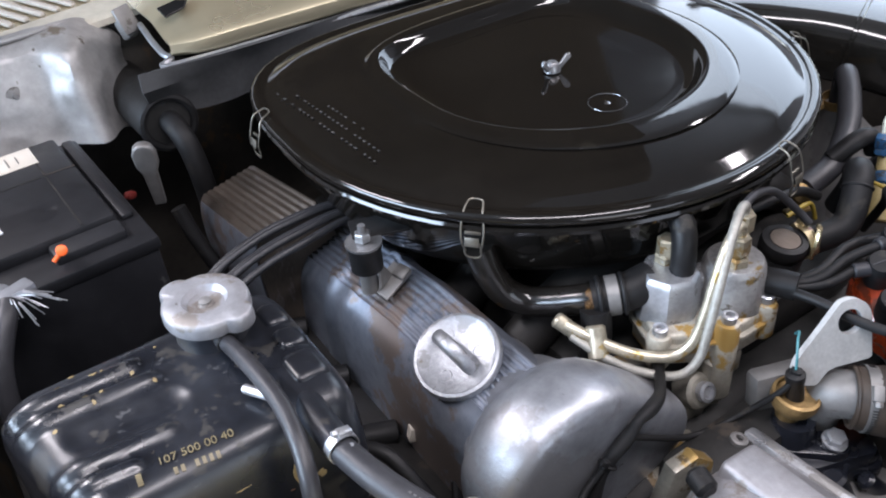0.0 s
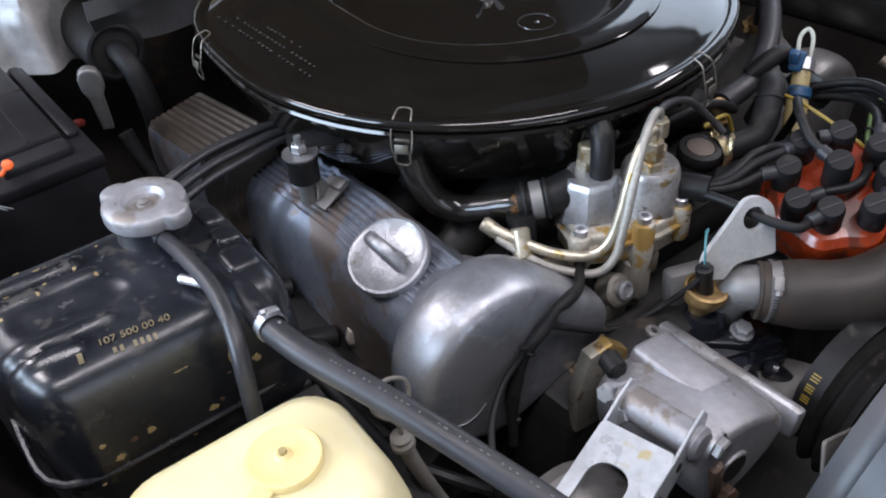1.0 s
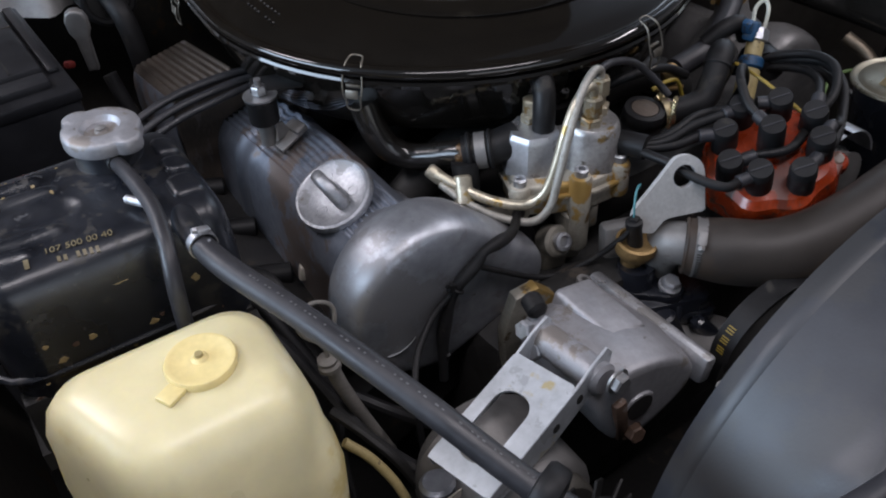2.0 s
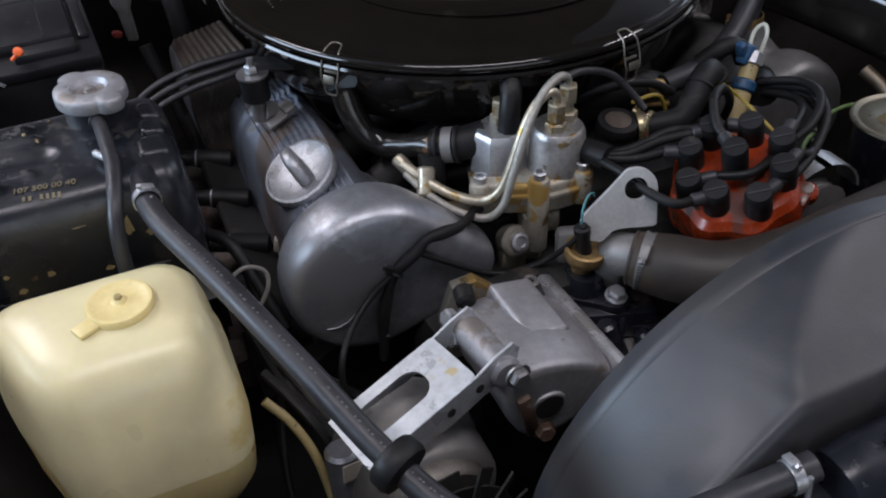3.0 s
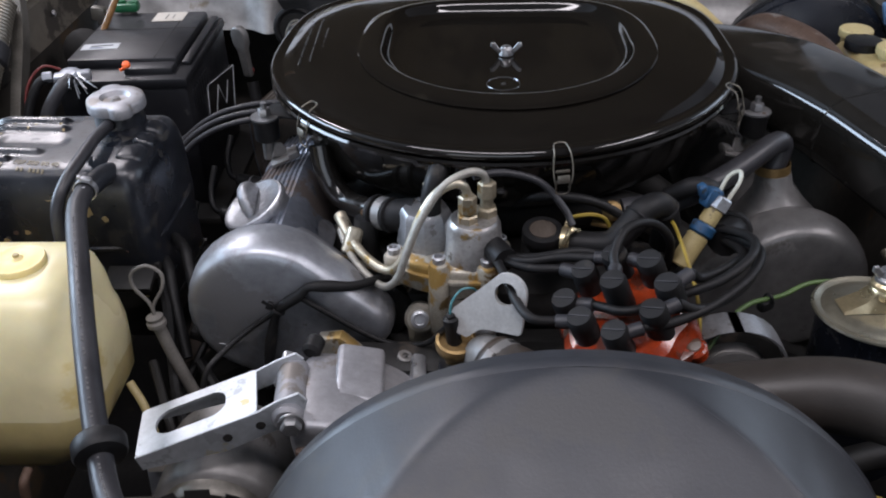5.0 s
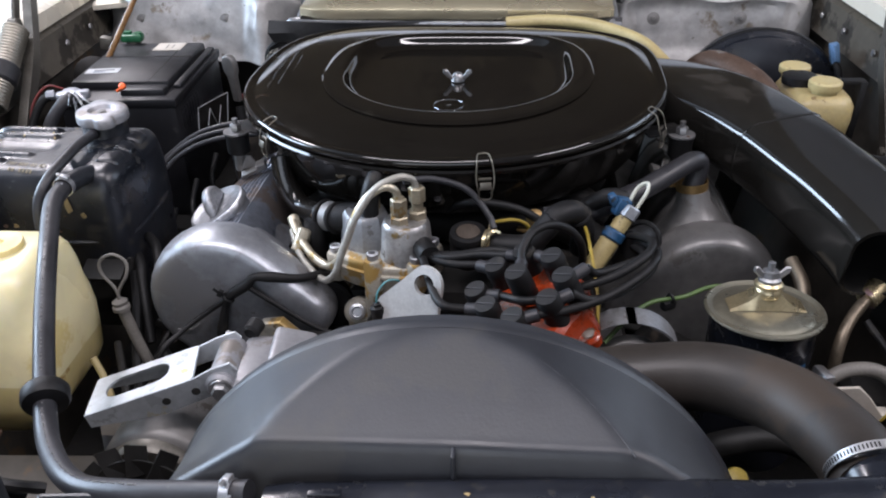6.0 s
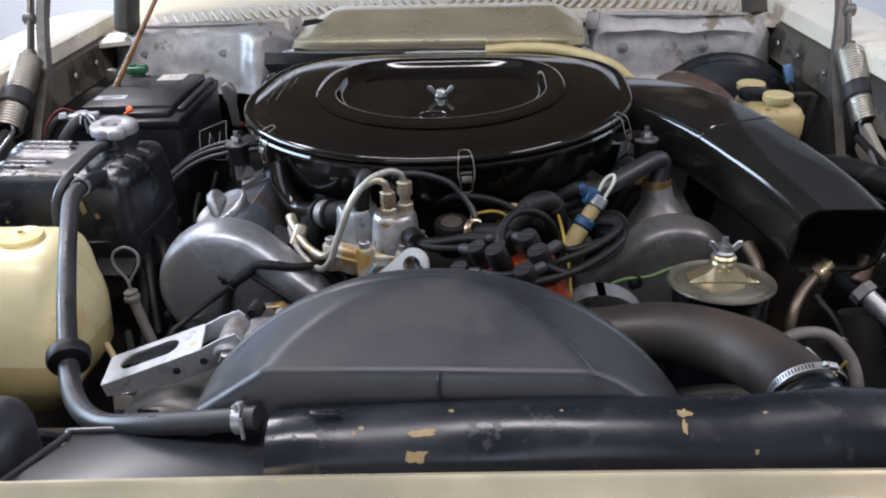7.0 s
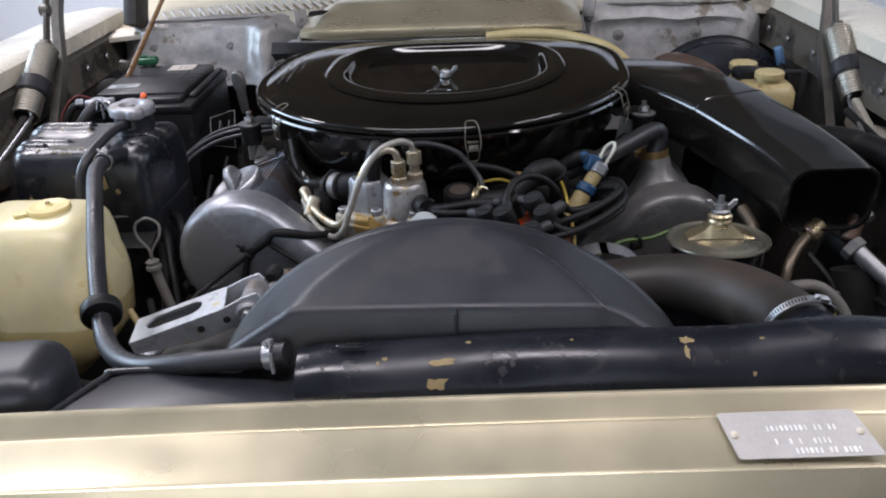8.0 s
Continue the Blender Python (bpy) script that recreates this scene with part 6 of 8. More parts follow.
part("stamped_number", on_tank(writing("107 500 00 40", 0.0084, axes((-0.4825, -0.1415, 0), (1, -0.12, 0), (0.12, 1, 0)), 0.0003), 0.0012), GOLD_INK, tank, "stamped gold number")
for i in range(7):
    if i != 2:
        part("stamped_bar", on_tank(box((0.0024, 0.0040, 0.0006), axes((-0.499 + 0.0044 * i, -0.1495 - 0.0005 * i, 0), (1, -0.12, 0), (0.12, 1, 0))), 0.0012), GOLD_INK, tank)
part("stamped_bar", on_tank(box((0.0034, 0.0085, 0.0006), axes((-0.5200, -0.1440, 0), (1, -0.12, 0), (0.12, 1, 0))), 0.0012), GOLD_INK, tank)
filler = thing("pressure_cap", (-0.430, -0.042, 0.865), "dull silver pressure cap with two lugs on the expansion tank", "cap")
out = []
for i in range(64):
    a = 2 * math.pi * i / 64
    lug_a = math.cos(2 * (a - radians(118)))
    out.append((0.0320 + 0.0080 * max(0, (lug_a - 0.72) / 0.28) ** 0.7 - 0.001 * max(0, -lug_a)) )
rows = [[(-0.430 + r * k * math.cos(2 * math.pi * i / 64), -0.042 + r * k * math.sin(2 * math.pi * i / 64), z) for i, r in enumerate(out)] for k, z in ((0.86, 0.8675), (0.985, 0.8682), (1.0, 0.8700), (0.995, 0.8765), (0.97, 0.8795), (0.93, 0.8805))]
rows += [[(-0.430 + r * math.cos(2 * math.pi * i / 64), -0.042 + r * math.sin(2 * math.pi * i / 64), z) for i in range(64)] for r, z in ((0.020, 0.8812), (0.0165, 0.8810), (0.0150, 0.8785), (0.0135, 0.8765), (0.006, 0.8762), (0.005, 0.878), (0.001, 0.8785))]
part("rivet", lathe([(0.0045, 0), (0.0045, 0.001), (0.002, 0.002)], (-0.430, -0.042, 0.8782), (0, 0, 1), 14), DULL_CAST, filler)
part("spring_plate", lathe([(0.024, 0), (0.026, 0.001), (0.026, 0.004)], (-0.430, -0.042, 0.861), (0, 0, 1), 28), STEEL, filler)
part("pressed_top", loft(rows), MATT_CAST, filler, "", 40)
overflow = thing("overflow_hose", (-0.44, -0.21, 0.74), "thin black overflow hose hanging from the filler neck", "hose")
part("tube", tube([(-0.432, -0.066, 0.860), (-0.430, -0.080, 0.862), (-0.428, -0.115, 0.866), (-0.427, -0.155, 0.865), (-0.431, -0.188, 0.857), (-0.437, -0.208, 0.838), (-0.440, -0.214, 0.800), (-0.440, -0.21, 0.74)], 0.0062, 14, 8), GREY_RUBBER, overflow)
part("neck_nipple", rod((-0.432, -0.060, 0.860), (-0.431, -0.076, 0.8615), 0.0048, 12), CHIPPED, overflow)
part("cuff", ring((-0.431, -0.073, 0.8612), (0.1, -1, 0.1), 0.0064, 0.0012, 16, 6), RUBBER, overflow)
solid("tank_bracket", join(box((0.19, 0.02, 0.10), pose(-0.47, -0.150, 0.69), 0.004), box((0.05, 0.03, 0.006), pose(-0.40, -0.180, 0.735, 20, 0, 0), 0.001), box((0.20, 0.14, 0.02), pose(-0.47, -0.09, 0.672))), GRIME_SHADE, "black oily bracket carrying the expansion tank", "bracket")

# ---- battery ----
battery = thing("battery", (-0.49, 0.22, 0.63), "black car battery with a pale label on its lid", "battery")
part("case", box((0.172, 0.242, 0.185), pose(-0.508, 0.262, 0.7265, 0, 0, 2.6), 0.006), BATTERY, battery)
B = pose(-0.508, 0.262, 0.815, 0, 0, 2.6)
lid_part = part("lid", join(box((0.176, 0.246, 0.014), B @ pose(0, 0, 0.003), 0.003), box((0.150, 0.196, 0.018), B @ pose(-0.008, 0.020, 0.014), 0.005), box((0.066, 0.026, 0.014), B @ pose(0.034, -0.092, 0.012), 0.004)), BATTERY, battery)
part("grip_strip", box((0.012, 0.19, 0.007), B @ pose(0.077, 0.02, 0.0125), 0.003), BATTERY, lid_part)
for k in range(7):
    part("case_rib", box((0.003, 0.010, 0.030), B @ pose(0.0865, -0.095 + 0.012 * k, -0.030), 0.001), BATTERY, battery)
part("panel_groove", box((0.0018, 0.19, 0.001), B @ pose(0.036, 0.02, 0.0228)), GRIME_SHADE, lid_part)
part("panel_groove", box((0.148, 0.0018, 0.001), B @ pose(-0.008, 0.040, 0.0228)), GRIME_SHADE, lid_part)
sticker = part("sticker", box((0.050, 0.022, 0.0008), B @ pose(-0.050, -0.030, 0.0232, 0, 0, 4)), PALE_INK, lid_part, "blue and silver maker's sticker")
part("sticker_patch", box((0.030, 0.003, 0.0004), B @ pose(-0.048, -0.028, 0.0238, 0, 0, 8)), DUSTY_BLACK, sticker)
part("sticker_bar", box((0.018, 0.002, 0.0004), B @ pose(-0.054, -0.036, 0.0238, 0, 0, 2)), BLUE, sticker)
tag = part("paper_label", box((0.046, 0.040, 0.0008), B @ pose(0.016, 0.092, 0.0232)), LABEL, lid_part, "square off-white label")
part("label_bar", box((0.0015, 0.020, 0.0004), B @ pose(0.012, 0.092, 0.0238)), FOIL_INK, tag)
part("label_bar", box((0.0015, 0.016, 0.0004), B @ pose(0.022, 0.092, 0.0238)), FOIL_INK, tag)
plug = part("vent_plug", join(lathe([(0.0040, 0), (0.0050, 0.002), (0.0050, 0.006), (0.0036, 0.007)], (-0.494, 0.158, 0.838), (-0.1, -0.8, 0.6), 16), rod((-0.498, 0.156, 0.836), (-0.504, 0.154, 0.833), 0.0022, 8)), BRIGHT_ORANGE, battery, "bright orange plug")
quad = ((0.218, 0.733), (0.234, 0.777), (0.397, 0.744), (0.363, 0.679))
def on_case(y, z, out):
    return Vector((-0.4205 + out - 0.045 * (y - 0.25), y, z))
side = part("side_panel", loft([[on_case(y, z, -0.003) for y, z in quad], [on_case(y, z, 0.0006) for y, z in quad]]), GRIME_SHADE, battery, "framed logo panel on the side")
for a, b in list(zip(quad, quad[1:] + quad[:1])) + [((0.26, 0.725), (0.29, 0.755)), ((0.29, 0.755), (0.32, 0.712)), ((0.32, 0.712), (0.35, 0.738))]:
    part("outline_bar", rod(on_case(*a, 0.001), on_case(*b, 0.001), 0.0008, 6), PALE_INK, side)
term = thing("battery_terminal", (-0.555, 0.118, 0.82), "grey metal battery clamp with frayed wire strands", "terminal")
part("clamp", join(lathe([(0.012, 0), (0.014, 0.002), (0.013, 0.016), (0.010, 0.018)], (-0.556, 0.122, 0.829), (0, 0, 1), 18), box((0.045, 0.016, 0.012), pose(-0.548, 0.112, 0.842, 0, 0, 20), 0.003), hexagon((-0.572, 0.108, 0.844), (-1, -0.3, 0), 0.012, 0.012)), CAST, term)
random.seed(9)
for k in range(20):
    a = random.uniform(-0.5, 2.9)
    tip = Vector((-0.537 + 0.024 * math.cos(a) * random.uniform(0.5, 1.3), 0.100 - 0.02 * random.random(), 0.847 + 0.021 * math.sin(a + 3.4) * random.uniform(0.4, 1.2)))
    root = Vector((-0.545, 0.108, 0.846))
    part("strand", tube([root, (root + tip) / 2 + Vector((0, -0.002, 0.005)), tip], 0.0005, 5, 3), BRIGHT, term)
part("cable", tube([(-0.548, 0.106, 0.842), (-0.556, 0.090, 0.836), (-0.572, 0.072, 0.810), (-0.580, 0.060, 0.77), (-0.58, 0.05, 0.72)], 0.0085, 14, 8), GREY_RUBBER, term, "thick grey battery cable")
part("second_cable", tube([(-0.575, 0.110, 0.842), (-0.590, 0.10, 0.836), (-0.606, 0.085, 0.80), (-0.61, 0.07, 0.74)], 0.006, 12, 8), RUBBER, term)
part("red_wire", tube([(-0.57, 0.13, 0.845), (-0.592, 0.125, 0.850), (-0.612, 0.11, 0.825), (-0.618, 0.09, 0.77)], 0.0018, 8, 8), RED_WIRE, term, "thin red wire")
solid("battery_shelf", box((0.22, 0.36, 0.012), pose(-0.50, 0.285, 0.628), 0.003), GRIME_SHADE, "black metal shelf under the battery", "shelf")

# strap, dark hose and rod behind the battery
hold = thing("hold_down_strap", (-0.37, 0.29, 0.66), "flat grey metal hold-down strap beside the battery", "strap")
part("strap", prism([(-0.0060, -0.062), (-0.0075, -0.020), (-0.0120, -0.010), (-0.0125, 0.004), (-0.0095, 0.0125), (-0.004, 0.0165), (0.004, 0.0165), (0.0095, 0.0125), (0.0125, 0.004), (0.0120, -0.010), (0.0075, -0.020), (0.0060, -0.062)], 0.012, axes((-0.375, 0.298, 0.828), (0.92, -0.38, 0), (-0.10, -0.08, 1)), 0.003, 3), DULL_CAST, hold)
part("tail", tube([(-0.364, 0.275, 0.765), (-0.358, 0.262, 0.73), (-0.345, 0.24, 0.68), (-0.335, 0.22, 0.62)], 0.0085, 12, 6), RUBBER, hold, "black rubber tail")
grommet = thing("firewall_grommet", (-0.318, 0.62, 0.745), "black rubber grommet with a hose through the firewall", "grommet")
part("sleeve", lathe([(0.030, 0), (0.034, 0.006), (0.034, 0.10), (0.030, 0.21)], (-0.318, 0.405, 0.800), (0, 1, -0.1), 28), GRIME_SHADE, grommet)
part("rim", ring((-0.318, 0.405, 0.800), (0, 1, -0.1), 0.031, 0.005, 32, 8), RUBBER, grommet)
part("hose", tube([(-0.318, 0.44, 0.800), (-0.316, 0.385, 0.800), (-0.312, 0.360, 0.775), (-0.31, 0.35, 0.72), (-0.31, 0.35, 0.62)], 0.013, 14, 6), RUBBER, grommet)
solid("red_clip", box((0.013, 0.010, 0.009), pose(-0.392, 0.372, 0.745, 0, 20, 30), 0.003), RED_WIRE, "small red plastic clip behind the battery", "clip")
rod_thing = solid("prop_rod", tube([(-0.590, 0.292, 0.815), (-0.578, 0.308, 0.841), (-0.549, 0.348, 0.901), (-0.521, 0.388, 0.960), (-0.470, 0.460, 1.065)], lambda s: 0.0050 - 0.0012 * s, 12, 6), AMBER, "amber-brown varnished rod rising behind the battery", "rod")
solid("green_connector", join(box((0.036, 0.022, 0.013), pose(-0.568, 0.378, 0.847, 0, 0, 5), 0.004), rod((-0.576, 0.38, 0.847), (-0.576, 0.38, 0.857), 0.007), rod((-0.558, 0.38, 0.847), (-0.558, 0.38, 0.855), 0.007)), GREEN, "green plastic connector behind the battery", "connector")
solid("connector_stand", join(rod((-0.568, 0.38, 0.64), (-0.568, 0.38, 0.842), 0.012), box((0.022, 0.016, 0.022), pose(-0.610, 0.37, 0.84, 0, 10, 0), 0.004)), ARM_STEEL, "grey metal post behind the battery", "post")
solid("horn_unit", lathe([(0.014, 0), (0.032, 0.006), (0.034, 0.02), (0.02, 0.03)], (-0.636, 0.36, 0.785), (0.2, -0.9, 0.3), 24), GRIME_SHADE, "dark round unit on the inner fender", "horn")

# ---- distributor and its leads ----
dist = thing("distributor", (0.09, -0.29, 0.68), "orange distributor cap with black lead boots", "distributor")
dc = Vector((0.086, -0.302, 0.789))
tilt = Vector((-0.362, -0.176, 0.916)).normalized()
cap_rings = []
for r, h in ((0.056, -0.056), (0.060, -0.050), (0.060, -0.028), (0.057, -0.013), (0.050, -0.007), (0.03, -0.004), (0.004, -0.003)):
    lobes = []
    for i in range(64):
        a = 2 * math.pi * i / 64
        lobes.append(dc + frame_on(tilt).to_3x3() @ Vector((r * (1 + (0.045 if r > 0.04 else 0) * math.cos(8 * a)) * math.cos(a), r * (1 + (0.045 if r > 0.04 else 0) * math.cos(8 * a)) * math.sin(a), h)))
    cap_rings.append(lobes)
part("cap_body", loft(cap_rings), ORANGE, dist, "glossy orange plastic cap", 30)
m = Matrix.Translation(dc) @ frame_on(tilt)
part("fixing_ear", join(box((0.030, 0.030, 0.012), Matrix.Translation((0.140, -0.327, 0.765)) @ frame_on(tilt), 0.005), rod(Vector((0.147, -0.332, 0.770)) - tilt * 0.012, Vector((0.147, -0.332, 0.770)), 0.011, 18, 0.002)), ORANGE, dist)
part("ear_screw", lathe([(0.0065, 0), (0.0065, 0.003), (0.004, 0.004)], (0.147, -0.332, 0.7703), tilt, 14), RUSTY, dist)
part("lower_body", rod(dc - tilt * 0.050, dc - tilt * 0.14, 0.05, 24, 0.004), DULL_CAST, dist)
boots = [(0.057, -0.270), (0.077, -0.304), (0.038, -0.296), (0.049, -0.321), (0.074, -0.346), (0.106, -0.336), (0.121, -0.3135), (0.111, -0.282), (0.084, -0.262)]
exits = [(-0.022, 0.012), (0.004, 0.022), (0.024, -0.008), (-0.024, 0.004), (0.024, 0.004), (0.022, 0.008), (0.022, 0.014), (-0.018, 0.012), (-0.020, 0.004)]
heads = []
for (x, y), (ex, ey) in zip(boots, exits):
    high = 0.024 if (x, y) != boots[1] else 0.036
    top = Vector((x, y, 0.838 + 0.395 * x + 0.192 * y + (0.012 if high > 0.03 else 0.0)))
    base = top - tilt * high
    boot = part("lead_boot", lathe([(0.0118, -0.012), (0.0122, -0.004), (0.0114, 0.0), (0.0122, 0.004), (0.0114, 0.008), (0.0122, 0.012), (0.0118, high - 0.004), (0.0106, high), (0.002, high)], base, tilt, 18), RUBBER, dist, "black rubber lead boot")
    part("boot_slot", box((0.018, 0.0014, 0.0010), Matrix.Translation(top + tilt * 0.0003) @ frame_on(tilt) @ pose(0, 0, 0, 0, 0, 40)), GREY_RUBBER, boot)
    out = Vector((ex, ey, 0.002))
    out -= tilt * out.dot(tilt) * 0.6
    part("side_sleeve", rod(top - tilt * 0.009, top - tilt * 0.009 + out, 0.0064, 12, 0.001), GREY_RUBBER, boot, "worn dark lead sleeve")
    heads.append(top - tilt * 0.009 + out)


def lead(start, points, label="black ignition lead plugged into the distributor"):
    s = Vector(start)
    return solid("ignition_lead", tube([s] + points, 0.0044, 10, 8), RUBBER, label, "ignition lead", group="ignition leads")


lead(heads[2], [(0.092, -0.318, 0.798), (0.134, -0.304, 0.803), (0.172, -0.296, 0.814), (0.203, -0.272, 0.822), (0.214, -0.238, 0.818), (0.203, -0.202, 0.805), (0.18, -0.165, 0.785)])
lead(heads[4], [(0.122, -0.338, 0.801), (0.163, -0.316, 0.803), (0.202, -0.284, 0.811), (0.219, -0.247, 0.812), (0.208, -0.206, 0.800), (0.185, -0.165, 0.78)])
lead(heads[5], [(0.150, -0.322, 0.803), (0.184, -0.300, 0.802), (0.212, -0.264, 0.803), (0.217, -0.226, 0.800), (0.20, -0.186, 0.785), (0.19, -0.15, 0.77)])
lead(heads[6], [(0.156, -0.292, 0.814), (0.186, -0.270, 0.811), (0.207, -0.240, 0.803), (0.205, -0.206, 0.793), (0.19, -0.165, 0.775)])
lead(heads[0], [(0.012, -0.252, 0.797), (-0.012, -0.235, 0.795), (-0.025, -0.20, 0.79), (-0.035, -0.15, 0.78)])
lead(heads[3], [(0.010, -0.318, 0.790), (-0.002, -0.298, 0.792), (-0.012, -0.265, 0.797), (-0.020, -0.23, 0.795), (-0.03, -0.18, 0.785)])
lead(heads[7], [(0.085, -0.245, 0.805), (0.055, -0.237, 0.805), (0.015, -0.24, 0.800), (-0.015, -0.225, 0.795), (-0.03, -0.18, 0.785)])
lead(heads[8], [(0.040, -0.248, 0.806), (0.005, -0.245, 0.800), (-0.018, -0.22, 0.795), (-0.03, -0.16, 0.785)])
lead(heads[1], [(0.084, -0.268, 0.824), (0.095, -0.248, 0.834), (0.114, -0.232, 0.833), (0.134, -0.220, 0.820), (0.147, -0.214, 0.798), (0.15, -0.20, 0.76)], "thick black king lead arching over the distributor")
solid("lead_tape", join(tube([(0.200, -0.200, 0.792), (0.212, -0.185, 0.790), (0.215, -0.165, 0.780)], 0.017, 12, 5), ring((0.214, -0.176, 0.786), (0.3, 0.8, -0.4), 0.019, 0.003, 20, 6)), RUBBER, "black tape bundling the ignition leads", "tape")
solid("lead_tape", tube([(-0.010, -0.240, 0.797), (-0.018, -0.222, 0.796), (-0.026, -0.20, 0.791)], 0.012, 12, 5), RUBBER, "black tape bundling the ignition leads beside the regulator", "tape")

# ---- hoses and valves between regulator and distributor ----
aux = thing("auxiliary_air_valve", (0.04, -0.19, 0.76), "dark round air valve with a plated clamp", "valve")
part("body", lathe([(0.018, 0), (0.020, 0.003), (0.020, 0.024), (0.0185, 0.026), (0.0205, 0.029), (0.0205, 0.036), (0.0195, 0.040), (0.014, 0.041), (0.012, 0.038), (0.003, 0.038)], (0.027, -0.192, 0.765), (0, -0.15, 1), 28), RUBBER, aux)
part("top_plate", lathe([(0.013, 0), (0.013, 0.002), (0.004, 0.003)], (0.027, -0.1977, 0.8035), (0, -0.15, 1), 24), BROWN_CAST, aux, "stained metal top plate")
part("wall_clip", tube([(0.044, -0.214, 0.785), (0.046, -0.216, 0.800), (0.052, -0.212, 0.812), (0.060, -0.206, 0.808)], 0.0025, 6, 5), CHROMATE, aux)
air_hose = thing("air_hose", (0.09, -0.2, 0.78), "thick black rubber air hose bent over the engine", "hose")
part("hose", tube([(0.030, -0.194, 0.792), (0.062, -0.206, 0.793), (0.090, -0.212, 0.797), (0.106, -0.208, 0.812), (0.122, -0.198, 0.826), (0.141, -0.186, 0.823), (0.150, -0.18, 0.80), (0.15, -0.17, 0.77)], 0.0128, 18, 8), RUBBER, air_hose)
for at, ax in (((0.116, -0.202, 0.822), (0.6, 0.4, 0.6)), ((0.144, -0.185, 0.819), (0.4, 0.3, -0.8))):
    part("hose_bead", ring(at, ax, 0.0128, 0.0016, 24, 6), RUBBER, air_hose)
band_clamp((0.050, -0.202, 0.793), (1, -0.3, 0.05), 0.0138, 0.009, air_hose, CHROMATE, 0.6)
for k, p in enumerate(([(-0.04, -0.195, 0.862), (-0.01, -0.185, 0.860), (0.025, -0.180, 0.846), (0.048, -0.190, 0.822), (0.055, -0.20, 0.810)], [(0.0, -0.14, 0.80), (0.025, -0.165, 0.822), (0.055, -0.170, 0.824), (0.085, -0.168, 0.815), (0.11, -0.17, 0.80)])):
    solid("thin_vacuum_hose", tube(p, 0.0036 + 0.0012 * k, 10, 8), GREY_RUBBER if k == 0 else RUBBER, "thin black vacuum hose arching below the air cleaner", "hose", group="vacuum hoses")
solid("brass_cap", join(lathe([(0.009, 0), (0.010, 0.002), (0.010, 0.008), (0.006, 0.010)], (0.100, -0.156, 0.798), (-0.2, -0.7, 0.7), 16), box((0.03, 0.008, 0.004), pose(0.094, -0.164, 0.788, 0, 0, -20), 0.001)), BRASS, "small brass cap below the air cleaner", "cap")
solid("yellow_wire", tube([(0.055, -0.178, 0.806), (0.075, -0.180, 0.810), (0.090, -0.178, 0.803), (0.098, -0.18, 0.785)], 0.0021, 8, 6), YELLOW_WIRE, "short yellow wire beside the air valve", "wire", group="yellow wires")
solid("yellow_wire", tube([(0.146, -0.175, 0.800), (0.151, -0.198, 0.811), (0.156, -0.254, 0.799), (0.158, -0.296, 0.782), (0.157, -0.315, 0.750), (0.155, -0.318, 0.72)], 0.0018, 8, 8), YELLOW_WIRE, "yellow wire falling past the distributor", "wire", group="yellow wires")

# black pipe from the air cleaner to the cover
part("breather_neck", lathe([(0.068, -0.075), (0.050, -0.050), (0.032, -0.028), (0.021, -0.012), (0.0185, 0.004)], (0.286, -0.072, 0.792), (-0.12, 0.12, 1), 26), PAINTED_CAST, right_cover)
pipe = thing("crankcase_pipe", (0.25, -0.1, 0.82), "thick black crankcase breather pipe with a clamp", "pipe")
part("pipe", tube([(0.110, -0.155, 0.800), (0.160, -0.150, 0.807), (0.210, -0.128, 0.818), (0.250, -0.100, 0.828), (0.276, -0.078, 0.833), (0.289, -0.068, 0.829), (0.289, -0.068, 0.815), (0.2845, -0.071, 0.800), (0.282, -0.073, 0.785)], 0.0118, 16, 8), GREY_RUBBER, pipe)
band_clamp((0.2845, -0.070, 0.801), (-0.1, 0.1, 1), 0.0175, 0.010, pipe, BRASS, -1.5)
part("branch_hose", tube([(0.155, -0.150, 0.812), (0.175, -0.158, 0.828), (0.192, -0.162, 0.828), (0.200, -0.165, 0.812)], 0.0095, 12, 6), RUBBER, pipe)

# blue-banded sensor
blue = thing("thermo_time_switch", (0.19, -0.19, 0.76), "brass injector valve with a blue connector and a pale clip", "sensor")
ax = Vector((0.42, 0.30, 0.62)).normalized()
b0 = Vector((0.163, -0.205, 0.772))
part("brass_stem", rod(b0 - ax * 0.006, b0 + ax * 0.030, 0.0110, 18, 0.002), KHAKI, blue)
part("blue_collar", rod(b0 + ax * 0.030, b0 + ax * 0.042, 0.0125, 18, 0.002), BLUE, blue, "blue plastic collar")
part("middle", rod(b0 + ax * 0.042, b0 + ax * 0.058, 0.009, 16, 0.001), KHAKI, blue)
part("blue_connector", join(box((0.016, 0.013, 0.020), pose(0.189, -0.179, 0.828, 0, 20, 20), 0.003), box((0.008, 0.010, 0.015), pose(0.180, -0.18, 0.836, 0, -20, 20), 0.002)), BLUE, blue, "blue plastic connector")
part("hex_end", hexagon(b0 + ax * 0.058, ax, 0.020, 0.014), BRIGHT, blue)
part("wire_clip", tube([b0 + ax * 0.070 + Vector((-0.004, 0.004, 0)), b0 + ax * 0.092 + Vector((-0.005, 0.005, 0)), b0 + ax * 0.101, b0 + ax * 0.092 + Vector((0.004, -0.004, 0)), b0 + ax * 0.072 + Vector((0.004, -0.004, 0))], 0.0021, 8, 6), PALE_PLASTIC, blue, "pale plastic clip")

